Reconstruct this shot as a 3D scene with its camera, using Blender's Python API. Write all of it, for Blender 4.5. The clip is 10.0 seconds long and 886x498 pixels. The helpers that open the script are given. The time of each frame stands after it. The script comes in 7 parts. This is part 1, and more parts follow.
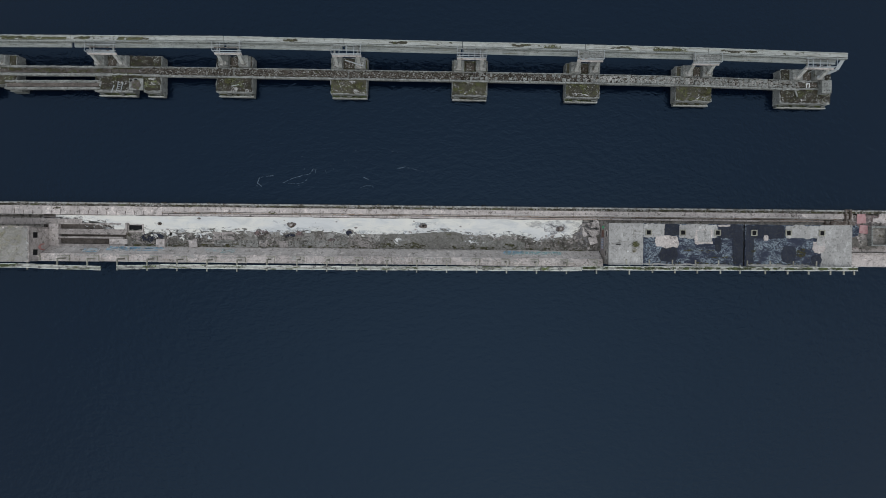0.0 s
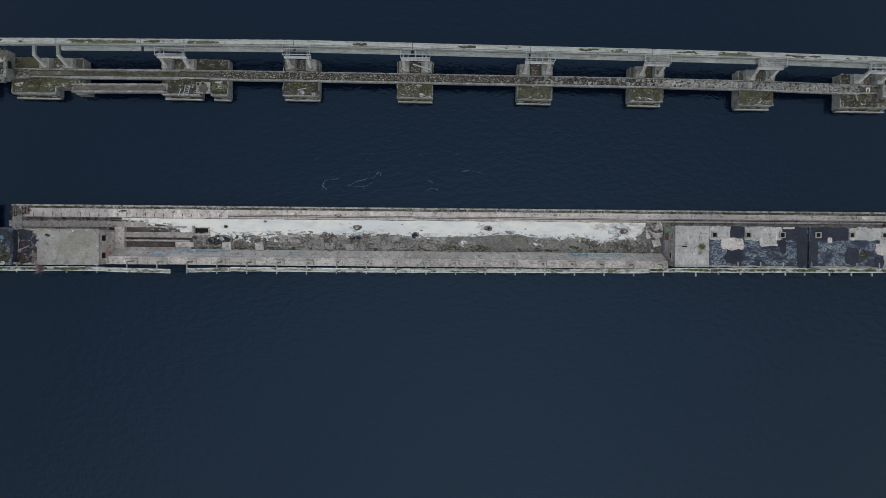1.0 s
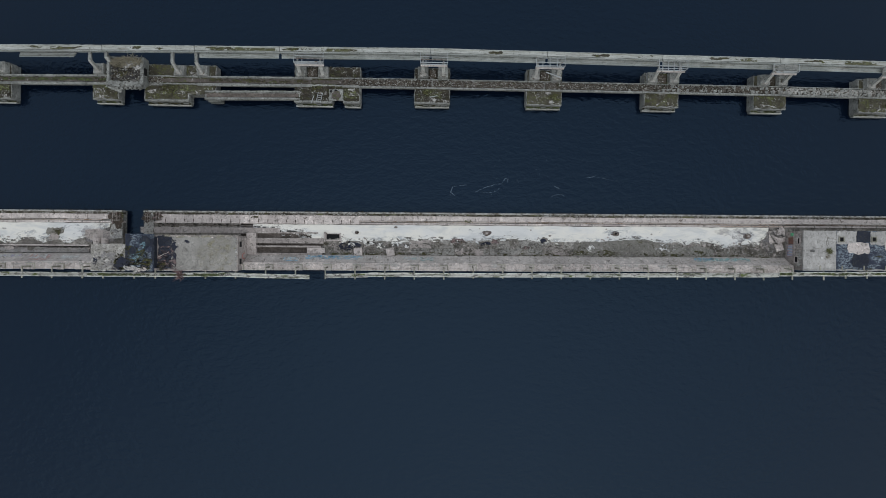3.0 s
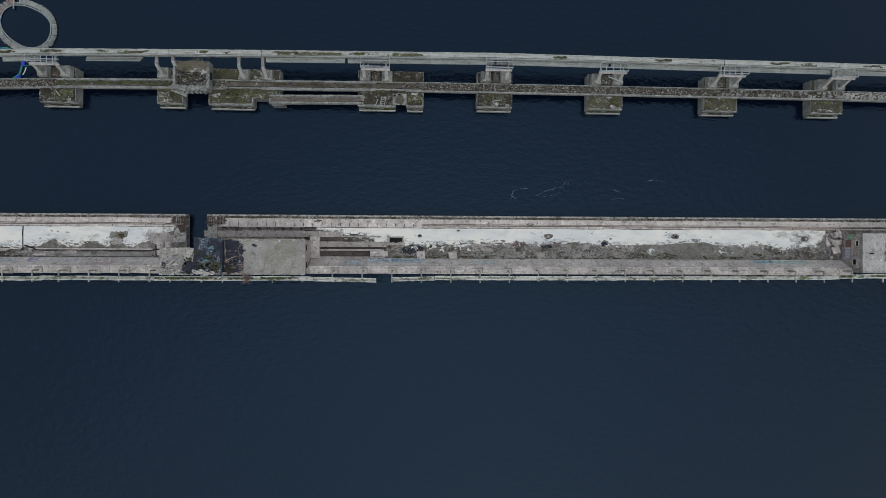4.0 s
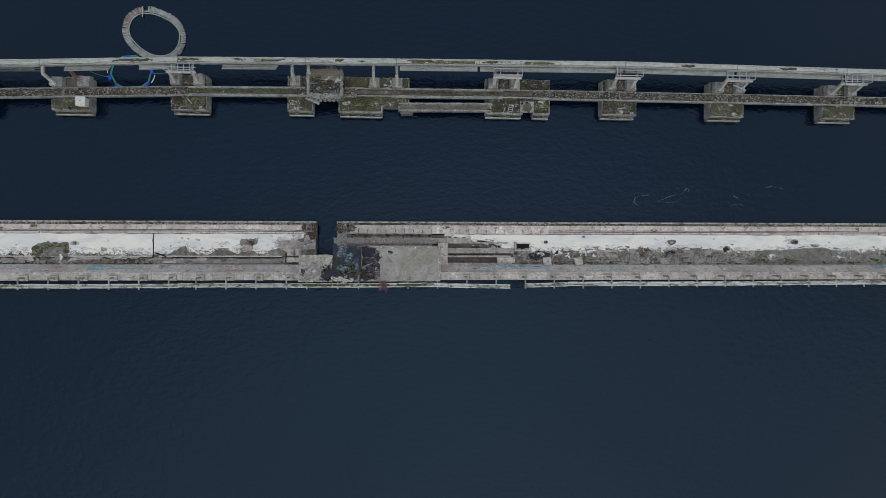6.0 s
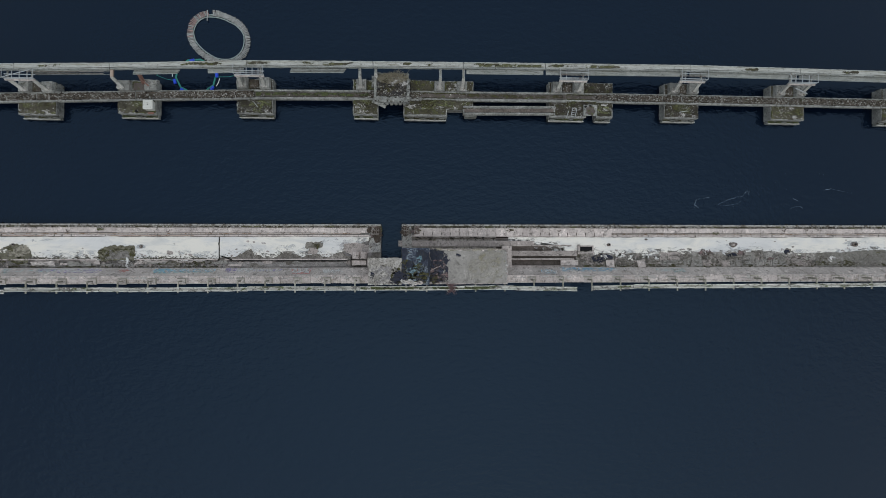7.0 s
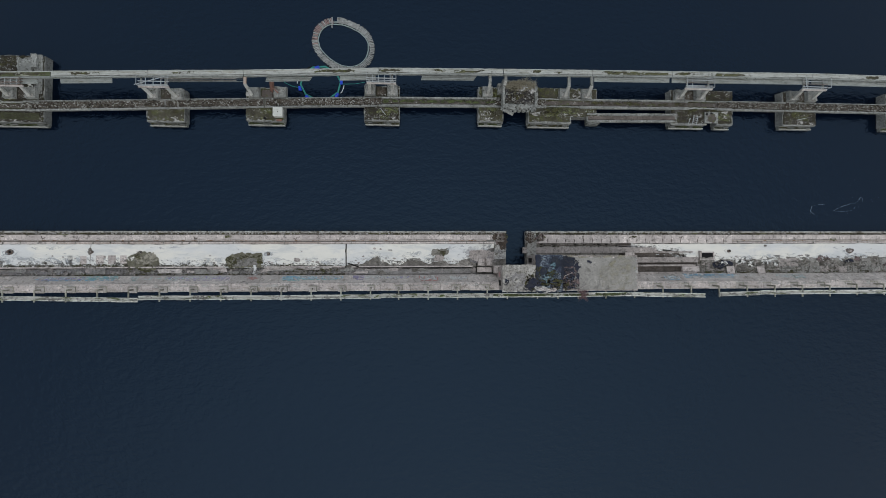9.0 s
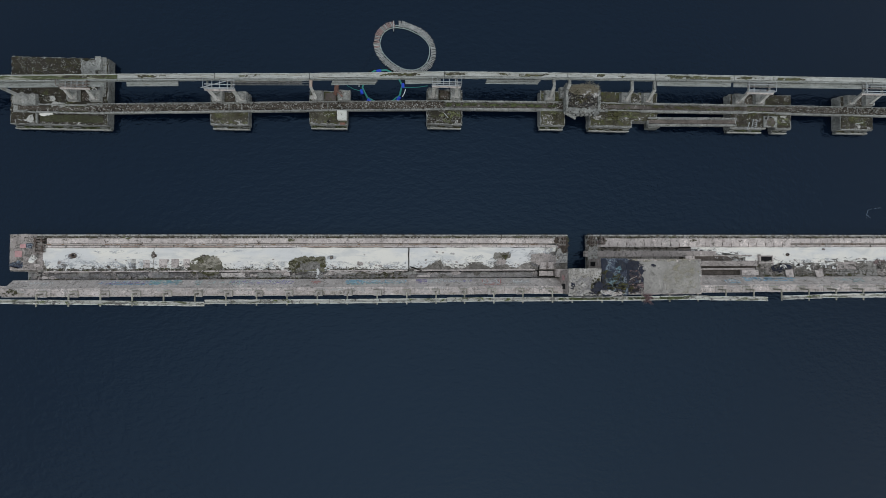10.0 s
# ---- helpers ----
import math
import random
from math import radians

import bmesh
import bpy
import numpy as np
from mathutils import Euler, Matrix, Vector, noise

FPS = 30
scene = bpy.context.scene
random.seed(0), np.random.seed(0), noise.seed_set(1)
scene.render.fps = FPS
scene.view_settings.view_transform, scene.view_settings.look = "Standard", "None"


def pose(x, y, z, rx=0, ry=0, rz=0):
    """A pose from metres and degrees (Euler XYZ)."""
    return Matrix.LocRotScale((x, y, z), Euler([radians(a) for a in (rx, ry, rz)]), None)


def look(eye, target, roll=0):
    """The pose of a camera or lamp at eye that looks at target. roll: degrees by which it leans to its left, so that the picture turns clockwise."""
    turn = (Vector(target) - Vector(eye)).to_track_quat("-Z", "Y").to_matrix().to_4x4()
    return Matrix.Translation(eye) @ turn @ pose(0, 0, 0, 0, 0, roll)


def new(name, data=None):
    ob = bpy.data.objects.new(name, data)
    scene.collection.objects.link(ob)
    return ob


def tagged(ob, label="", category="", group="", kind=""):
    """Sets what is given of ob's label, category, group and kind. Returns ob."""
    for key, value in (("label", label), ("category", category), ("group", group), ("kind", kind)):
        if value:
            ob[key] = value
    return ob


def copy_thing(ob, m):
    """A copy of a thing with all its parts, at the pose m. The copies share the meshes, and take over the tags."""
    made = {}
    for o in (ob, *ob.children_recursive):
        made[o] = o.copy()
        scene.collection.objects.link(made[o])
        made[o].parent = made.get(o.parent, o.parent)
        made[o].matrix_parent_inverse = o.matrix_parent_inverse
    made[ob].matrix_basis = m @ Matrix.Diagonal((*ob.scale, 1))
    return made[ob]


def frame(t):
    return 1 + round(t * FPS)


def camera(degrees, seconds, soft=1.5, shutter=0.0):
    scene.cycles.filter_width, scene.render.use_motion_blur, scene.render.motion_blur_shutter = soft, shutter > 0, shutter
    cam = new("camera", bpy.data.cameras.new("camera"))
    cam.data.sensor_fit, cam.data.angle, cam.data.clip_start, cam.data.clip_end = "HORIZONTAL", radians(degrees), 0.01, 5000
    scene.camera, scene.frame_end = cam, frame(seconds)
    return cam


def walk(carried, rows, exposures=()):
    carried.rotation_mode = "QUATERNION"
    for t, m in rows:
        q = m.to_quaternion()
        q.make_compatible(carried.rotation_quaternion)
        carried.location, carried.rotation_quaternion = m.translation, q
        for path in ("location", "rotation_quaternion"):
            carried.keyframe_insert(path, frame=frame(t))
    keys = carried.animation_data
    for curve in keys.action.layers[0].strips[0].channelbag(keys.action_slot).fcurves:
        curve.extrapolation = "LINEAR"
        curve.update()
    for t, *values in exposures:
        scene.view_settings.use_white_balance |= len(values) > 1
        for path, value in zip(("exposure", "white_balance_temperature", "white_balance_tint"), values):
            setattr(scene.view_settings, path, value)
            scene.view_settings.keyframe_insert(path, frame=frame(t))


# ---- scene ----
# camera: a drone that slides west, looking almost straight down
cam = camera(74.0, 10.0, 0.65)
PATH = [
    (0.0, 0.782, 3.373, 89.439, -0.622, 0.041, 1.026),
    (0.5, -4.576, 3.358, 89.744, -0.559, -0.226, 0.973),
    (1.0, -9.911, 3.345, 90.016, -0.471, -0.517, 0.944),
    (1.5, -15.225, 3.332, 90.254, -0.398, -0.789, 0.867),
    (2.0, -20.516, 3.322, 90.458, -0.297, -1.031, 0.795),
    (2.5, -25.787, 3.315, 90.627, -0.248, -1.231, 0.791),
    (3.0, -31.036, 3.310, 90.760, -0.133, -1.479, 0.787),
    (3.5, -36.264, 3.310, 90.857, -0.017, -1.773, 0.732),
    (4.0, -41.471, 3.314, 90.918, 0.101, -2.060, 0.677),
    (4.5, -46.657, 3.322, 90.942, 0.220, -2.341, 0.623),
    (5.0, -51.823, 3.337, 90.929, 0.362, -2.542, 0.573),
    (5.5, -56.969, 3.357, 90.877, 0.456, -2.703, 0.524),
    (6.0, -62.096, 3.384, 90.787, 0.547, -2.842, 0.474),
    (6.5, -67.202, 3.417, 90.658, 0.638, -2.976, 0.425),
    (7.0, -72.289, 3.459, 90.489, 0.729, -3.107, 0.378),
    (7.5, -77.356, 3.509, 90.280, 0.842, -3.335, 0.348),
    (8.0, -82.405, 3.567, 90.031, 0.944, -3.519, 0.302),
    (8.5, -87.435, 3.635, 89.740, 1.051, -3.729, 0.274),
    (9.0, -92.446, 3.713, 89.408, 1.165, -3.922, 0.245),
    (9.5, -97.439, 3.801, 89.033, 1.269, -4.147, 0.241),
    (10.0, -102.414, 3.900, 88.616, 1.367, -4.361, 0.241),
]
EXPOSURE = 0.49
walk(cam, [(t, pose(x, y, z, rx, ry, rz)) for t, x, y, z, rx, ry, rz in PATH], [(0.0, EXPOSURE, 7750, 6), (10.0, EXPOSURE, 7850, 6)])

# ---- light: overcast daylight: an even cloud cover over a clear sky's colour ----
SUN_EL, SUN_AZ = 54.0, 166.0
world = bpy.data.worlds.new("sky")
scene.world = world
world.use_nodes = True
wt = world.node_tree
sky = wt.nodes.new("ShaderNodeTexSky")
sky.sky_type, sky.sun_disc = "NISHITA", False
sky.sun_elevation, sky.sun_rotation = radians(SUN_EL), radians(SUN_AZ)
sky.air_density, sky.dust_density, sky.ozone_density = 1.0, 1.5, 1.0
wt.nodes["Background"].inputs[1].default_value = 0.15
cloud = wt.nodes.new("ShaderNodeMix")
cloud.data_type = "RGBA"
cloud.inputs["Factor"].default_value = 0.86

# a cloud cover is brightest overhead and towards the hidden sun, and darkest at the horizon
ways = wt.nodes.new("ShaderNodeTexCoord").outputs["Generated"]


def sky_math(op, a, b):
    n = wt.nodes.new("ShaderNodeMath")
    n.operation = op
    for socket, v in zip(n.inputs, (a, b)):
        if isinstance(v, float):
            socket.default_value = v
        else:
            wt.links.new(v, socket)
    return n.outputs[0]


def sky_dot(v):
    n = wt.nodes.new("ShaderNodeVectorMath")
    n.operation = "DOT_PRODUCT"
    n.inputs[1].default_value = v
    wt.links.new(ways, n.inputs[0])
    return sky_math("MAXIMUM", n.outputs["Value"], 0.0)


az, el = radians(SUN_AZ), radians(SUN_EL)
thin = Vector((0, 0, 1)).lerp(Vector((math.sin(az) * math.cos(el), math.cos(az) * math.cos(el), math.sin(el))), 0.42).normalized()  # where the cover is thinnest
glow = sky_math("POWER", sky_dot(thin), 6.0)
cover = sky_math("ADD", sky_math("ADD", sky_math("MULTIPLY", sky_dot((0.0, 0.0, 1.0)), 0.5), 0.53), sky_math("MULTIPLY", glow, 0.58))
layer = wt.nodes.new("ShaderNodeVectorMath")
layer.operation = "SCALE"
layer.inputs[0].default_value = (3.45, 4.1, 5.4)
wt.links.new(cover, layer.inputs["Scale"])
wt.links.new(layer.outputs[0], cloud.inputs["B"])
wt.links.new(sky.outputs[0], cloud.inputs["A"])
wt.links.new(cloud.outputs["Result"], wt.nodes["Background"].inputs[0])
sun = new("sun", bpy.data.lights.new("sun", "SUN"))
sun.data.energy, sun.data.angle, sun.data.color = 0.25, radians(80), (1.0, 0.97, 0.93)
sun.matrix_world = look((math.sin(az) * math.cos(el) * 50, math.cos(az) * math.cos(el) * 50, math.sin(el) * 50), (0, 0, 0))

# ---- materials ----


def nodes_of(name):
    m = bpy.data.materials.new(name)
    m.use_nodes = True
    return m, m.node_tree, m.node_tree.nodes["Principled BSDF"]


class Net:
    """A short way to write node networks in world space."""

    def __init__(self, name):
        self.m, self.t, self.b = nodes_of(name)
        geo = self.t.nodes.new("ShaderNodeNewGeometry")
        self.p = geo.outputs["Position"]
        self.island = geo.outputs["Random Per Island"]
        self.normal = geo.outputs["Normal"]
        self.rand = self.t.nodes.new("ShaderNodeObjectInfo").outputs["Random"]

    def put(self, socket, v):
        if isinstance(v, (int, float)):
            socket.default_value = v
        elif isinstance(v, tuple):
            socket.default_value = (*v, 1.0) if len(v) == 3 and socket.type == "RGBA" else v
        else:
            self.t.links.new(v, socket)

    def scaled(self, s):
        n = self.t.nodes.new("ShaderNodeMapping")
        n.inputs["Scale"].default_value = s
        self.t.links.new(self.p, n.inputs["Vector"])
        return n.outputs[0]

    def noise(self, scale, detail=6.0, rough=0.6, vec=None, distort=0.0):
        n = self.t.nodes.new("ShaderNodeTexNoise")
        self.t.links.new(vec or self.p, n.inputs["Vector"])
        for k, v in (("Scale", scale), ("Detail", detail), ("Roughness", rough), ("Distortion", distort)):
            n.inputs[k].default_value = v
        return n.outputs["Fac"]

    def cells(self, scale, out="Distance", vec=None, feature="F1"):
        n = self.t.nodes.new("ShaderNodeTexVoronoi")
        n.feature = feature
        self.t.links.new(vec or self.p, n.inputs["Vector"])
        n.inputs["Scale"].default_value = scale
        return n.outputs[out]

    def step(self, v, a, b):
        n = self.t.nodes.new("ShaderNodeMapRange")
        n.interpolation_type = "SMOOTHSTEP"
        self.put(n.inputs["Value"], v)
        n.inputs["From Min"].default_value, n.inputs["From Max"].default_value = a, b
        return n.outputs["Result"]

    def math(self, op, a, b=0.0):
        n = self.t.nodes.new("ShaderNodeMath")
        n.operation = op
        self.put(n.inputs[0], a)
        self.put(n.inputs[1], b)
        return n.outputs[0]

    def mix(self, f, a, b, kind="MIX"):
        n = self.t.nodes.new("ShaderNodeMix")
        n.data_type, n.blend_type = "RGBA", kind
        self.put(n.inputs["Factor"], f)
        self.put(n.inputs["A"], a)
        self.put(n.inputs["B"], b)
        return n.outputs["Result"]

    def bump(self, h, strength, distance):
        n = self.t.nodes.new("ShaderNodeBump")
        n.inputs["Strength"].default_value, n.inputs["Distance"].default_value = strength, distance
        self.put(n.inputs["Height"], h)
        self.t.links.new(n.outputs[0], self.b.inputs["Normal"])

    def done(self, col, rough=0.85, metal=0.0):
        self.put(self.b.inputs["Base Color"], col)
        self.put(self.b.inputs["Roughness"], rough)
        self.b.inputs["Metallic"].default_value = metal
        self.b.inputs["Specular IOR Level"].default_value = 0.3
        return self.m


def surface(name, a, b, stain=(0.08, 0.075, 0.065), stains=0.5, moss=None, mosses=0.0, droppings=0.0, size=1.0, vary=0.12, relief=0.6, rough=0.88, grit=0.7, cracks=0.0, drop_size=7.0):
    """Weathered mineral surface: two tones, dark stains, moss, pale droppings and grain."""
    n = Net(name)
    col = n.mix(n.step(n.noise(0.35 / size, 7, 0.65), 0.35, 0.65), a, b)
    mid = n.noise(1.9 / size, 9, 0.7)
    if stains:
        col = n.mix(n.math("MULTIPLY", n.step(mid, 0.52, 0.66), stains), col, stain)
        run = n.noise(1.0, 5, 0.6, n.scaled((2.6, 0.5, 0.5)))
        col = n.mix(n.math("MULTIPLY", n.step(run, 0.56, 0.72), stains * 0.6), col, stain)
    if moss:
        m1 = n.noise(0.8 / size, 8, 0.75, distort=0.4)
        col = n.mix(n.math("MULTIPLY", n.step(m1, 0.66 - mosses * 0.3, 0.72 - mosses * 0.22), 0.92), col, n.mix(n.step(n.noise(5, 5), 0.4, 0.6), moss, tuple(c * 0.45 for c in moss)))
    if droppings:
        pick = n.step(n.noise(1.3, 6, 0.75), 0.62 - droppings * 0.3, 0.68 - droppings * 0.25)
        dots = n.math("MULTIPLY", n.step(n.noise(drop_size, 6, 0.62, n.scaled((1, 1, 0.3)), 0.3), 0.55, 0.59), pick)
        col = n.mix(n.math("MULTIPLY", dots, 0.85), col, (0.5, 0.5, 0.47))
    grain = n.noise(13, 5, 0.7)
    fleck = n.noise(4.2 / size, 10, 0.82, distort=0.3)
    blot = n.noise(1.55 / size, 11, 0.76, distort=0.5)
    col = n.mix(n.math("MULTIPLY", n.step(blot, 0.55, 0.61), grit), col, n.mix(0.75, col, stain))
    lit = n.noise(1.1 / size, 10, 0.74, n.scaled((1.3, 1.0, 1.0)))
    col = n.mix(n.math("MULTIPLY", n.step(lit, 0.55, 0.62), grit), col, n.mix(1.0, col, (1.45, 1.45, 1.45), "MULTIPLY"))
    col = n.mix(grit * 0.7, col, n.mix(n.step(fleck, 0.36, 0.52), (0.4, 0.4, 0.39), (1.0, 1.0, 1.0)), "MULTIPLY")
    col = n.mix(grit * 0.4, col, n.mix(n.step(grain, 0.3, 0.65), (0.55, 0.55, 0.55), (1.0, 1.0, 1.0)), "MULTIPLY")
    if cracks:
        warped = n.t.nodes.new("ShaderNodeVectorMath")
        n.put(warped.inputs[0], n.p)
        shift = n.t.nodes.new("ShaderNodeTexNoise")
        n.put(shift.inputs["Vector"], n.p)
        shift.inputs["Scale"].default_value = 1.2
        n.put(warped.inputs[1], shift.outputs["Color"])
        edge = n.cells(cracks, "Distance", warped.outputs[0], "DISTANCE_TO_EDGE")
        keep = n.step(n.noise(0.5, 3), 0.45, 0.55)
        col = n.mix(n.math("MULTIPLY", n.math("SUBTRACT", 1.0, n.step(edge, 0.003, 0.011)), n.math("MULTIPLY", keep, 0.65)), col, stain)
    tone = n.math("ADD", n.math("MULTIPLY", n.rand, vary * 2), 1.0 - vary)
    hsv = n.t.nodes.new("ShaderNodeHueSaturation")
    n.put(hsv.inputs["Value"], tone)
    n.put(hsv.inputs["Color"], col)
    n.bump(n.math("ADD", n.math("MULTIPLY", mid, 0.7), n.math("MULTIPLY", grain, 0.3)), relief, 0.06)
    return n.done(hsv.outputs[0], rough)


def water_surface():
    n = Net("sea_water")
    # wind ripples of two sizes, steeper in slow patches
    gust = n.step(n.noise(0.035, 3, 0.5), 0.35, 0.7)
    r1 = n.noise(0.75, 3, 0.5, n.scaled((1.0, 1.7, 1.0)), 0.3)
    r2 = n.noise(2.0, 3, 0.55, n.scaled((1.0, 1.6, 1.0)), 0.2)
    h = n.math("ADD", r1, n.math("MULTIPLY", r2, 0.42))
    n.bump(n.math("MULTIPLY", h, n.math("ADD", n.math("MULTIPLY", gust, 0.25), 0.8)), 0.3, 0.3)
    col = n.mix(n.step(n.noise(0.02, 4), 0.3, 0.7), (0.0013, 0.0042, 0.0108), (0.0017, 0.0048, 0.012))
    m = n.done(col, 0.1)
    n.b.inputs["IOR"].default_value = 1.333
    n.b.inputs["Specular IOR Level"].default_value = 0.54
    n.b.inputs["Specular Tint"].default_value = (0.42, 0.7, 1.0, 1.0)
    return m


def tar_surface(name="roof_tar", lo=0.4, along=(0.8, 1.7, 1.0)):
    """Blue-black roofing felt, worn through to pale blue-grey flakes in bands along the roof."""
    n = Net(name)
    zone = n.step(n.noise(0.42, 5, 0.6, n.scaled(along), 0.4), lo, lo + 0.14)
    flakes = n.step(n.noise(4.6, 7, 0.72, n.scaled((1.0, 1.15, 1.0)), 0.5), 0.45, 0.53)
    chunk = n.step(n.noise(1.3, 8, 0.75, n.scaled((0.7, 1.3, 1.0)), 0.8), 0.4, 0.52)
    worn = n.math("MULTIPLY", n.math("MULTIPLY", zone, chunk), flakes)
    col = n.mix(n.step(n.noise(0.6, 5), 0.4, 0.6), (0.014, 0.019, 0.036), (0.023, 0.029, 0.05))
    col = n.mix(n.math("MULTIPLY", worn, 0.75), col, n.mix(n.noise(0.9, 6), (0.15, 0.21, 0.26), (0.33, 0.36, 0.37)))
    rust = n.math("MULTIPLY", n.step(n.noise(2.1, 9, 0.75, n.scaled((0.5, 1.5, 1.0))), 0.6, 0.66), 0.75)
    col = n.mix(rust, col, (0.1, 0.085, 0.045))
    n.bump(flakes, 0.4, 0.03)
    return n.done(col, 0.7)


def steel_surface(name, paint, rust, amount, metal=0.0, rough=0.6):
    n = Net(name)
    k = n.step(n.noise(1.8, 9, 0.75), 0.62 - amount * 0.3, 0.7 - amount * 0.2)
    col = n.mix(k, paint, n.mix(n.noise(9, 4), rust, tuple(c * 0.4 for c in rust)))
    n.bump(n.noise(20, 3), 0.3, 0.01)
    return n.done(col, rough, metal)


def plain_surface(name, a, b, scale=3.0, rough=0.6):
    n = Net(name)
    col = n.mix(n.step(n.noise(scale, 7, 0.65), 0.35, 0.65), a, b)
    tone = n.math("ADD", n.math("MULTIPLY", n.rand, 0.3), 0.85)
    hsv = n.t.nodes.new("ShaderNodeHueSaturation")
    n.put(hsv.inputs["Value"], tone)
    n.put(hsv.inputs["Color"], col)
    n.bump(n.noise(scale * 6, 3), 0.3, 0.02)
    return n.done(hsv.outputs[0], rough)


def wood_surface(name, a, b, moss, mosses):
    n = Net(name)
    g = n.noise(1.0, 7, 0.65, n.scaled((0.5, 14, 14)))
    col = n.mix(n.step(g, 0.35, 0.65), a, b)
    m1 = n.noise(0.5, 8, 0.75, n.scaled((0.6, 3.0, 1.0)), 0.4)
    col = n.mix(n.math("MULTIPLY", n.step(m1, 0.7 - mosses * 0.35, 0.76 - mosses * 0.3), 0.9), col, n.mix(n.noise(6, 4), moss, tuple(c * 0.4 for c in moss)))
    tone = n.math("ADD", n.math("MULTIPLY", n.rand, 0.4), 0.8)
    hsv = n.t.nodes.new("ShaderNodeHueSaturation")
    n.put(hsv.inputs["Value"], tone)
    n.put(hsv.inputs["Color"], col)
    n.bump(g, 0.5, 0.02)
    return n.done(hsv.outputs[0], 0.85)


def streak_surface(name, a, b, dark, dirt):
    """Bleached walkway slabs: long streaks, dark chips across them, brown dirt in patches."""
    n = Net(name)
    g = n.noise(1.0, 8, 0.7, n.scaled((0.35, 9, 9)))
    col = n.mix(n.step(g, 0.38, 0.6), a, b)
    col = n.mix(n.math("MULTIPLY", n.step(n.noise(1.0, 7, 0.7, n.scaled((0.22, 5, 5)), 0.4), 0.56, 0.64), 0.7), col, dirt)
    col = n.mix(n.math("MULTIPLY", n.step(n.noise(2.6, 9, 0.75, n.scaled((0.8, 1.6, 1.0)), 0.6), 0.55, 0.62), 0.75), col, dark)
    col = n.mix(n.math("MULTIPLY", n.step(n.noise(0.5, 6, 0.7), 0.5, 0.66), 0.35), col, (0.52, 0.52, 0.49))
    col = n.mix(0.5, col, n.mix(n.step(n.noise(9, 5, 0.7), 0.35, 0.55), (0.5, 0.5, 0.5), (1.0, 1.0, 1.0)), "MULTIPLY")
    n.bump(g, 0.5, 0.03)
    return n.done(col, 0.88)


GREEN, BROWN = (0.085, 0.1, 0.03), (0.075, 0.055, 0.032)
PALE_MOLE = surface("pale_mole_concrete", (0.46, 0.452, 0.42), (0.345, 0.34, 0.31), stain=(0.09, 0.09, 0.075), stains=0.5, moss=(0.13, 0.135, 0.07), mosses=0.12, size=0.7)
CONCRETE = surface("concrete", (0.418, 0.366, 0.338), (0.31, 0.269, 0.248), stains=0.6, grit=0.9, cracks=0.2)
PALE = surface("pale_concrete", (0.572, 0.503, 0.467), (0.464, 0.402, 0.373), stains=0.5, grit=0.9)
WALK = surface("walk_concrete", (0.535, 0.478, 0.445), (0.45, 0.402, 0.37), stains=0.45, grit=0.9, moss=(0.12, 0.11, 0.05), mosses=0.1)
ROUGH = surface("broken_concrete", (0.33, 0.3, 0.268), (0.14, 0.125, 0.11), stain=(0.04, 0.037, 0.03), stains=0.7, moss=(0.09, 0.075, 0.035), mosses=0.3, size=0.75, relief=1.0, grit=0.9, cracks=0.22)


def coat_surface(name, worn):
    """White coating gone cream, with blue-grey smears along the deck; worn: thinned to ragged islands."""
    n = Net(name)
    col = n.mix(n.step(n.noise(0.25, 5, 0.6, n.scaled((0.5, 1.2, 1.0))), 0.42, 0.6), (0.69, 0.655, 0.59), (0.6, 0.59, 0.57))
    smear = n.step(n.noise(0.55, 10, 0.74, n.scaled((0.4, 1.4, 1.0)), 0.7), 0.47, 0.66)
    col = n.mix(n.math("MULTIPLY", smear, 0.65), col, (0.465, 0.47, 0.465))
    wisp = n.step(n.noise(1.3, 10, 0.75, n.scaled((0.6, 1.6, 1.0)), 0.8), 0.6, 0.7)
    col = n.mix(n.math("MULTIPLY", wisp, 0.55), col, (0.3, 0.31, 0.32))
    pits = n.step(n.noise(6.5, 5, 0.6), 0.66, 0.7)
    col = n.mix(n.math("MULTIPLY", pits, 0.5), col, (0.25, 0.24, 0.22))
    n.bump(n.noise(4, 6, 0.7), 0.35, 0.03)
    m = n.done(col, 0.8)
    if worn:
        a = n.noise(1.15, 11, 0.74, n.scaled((0.8, 1.2, 1.0)), 0.6)
        n.put(n.b.inputs["Alpha"], n.step(a, 0.5, 0.56))
    return m


def worn_surface(name, a, b, lo, hi, scale, cover=1.0):
    """A ragged film of dirt: bare between its islands."""
    n = Net(name)
    m = n.done(n.mix(n.step(n.noise(2.2, 7, 0.7), 0.4, 0.6), a, b), 0.9)
    n.put(n.b.inputs["Alpha"], n.math("MULTIPLY", n.step(n.noise(scale, 11, 0.74, n.scaled((0.7, 1.2, 1.0)), 0.5), lo, hi), cover))
    return m


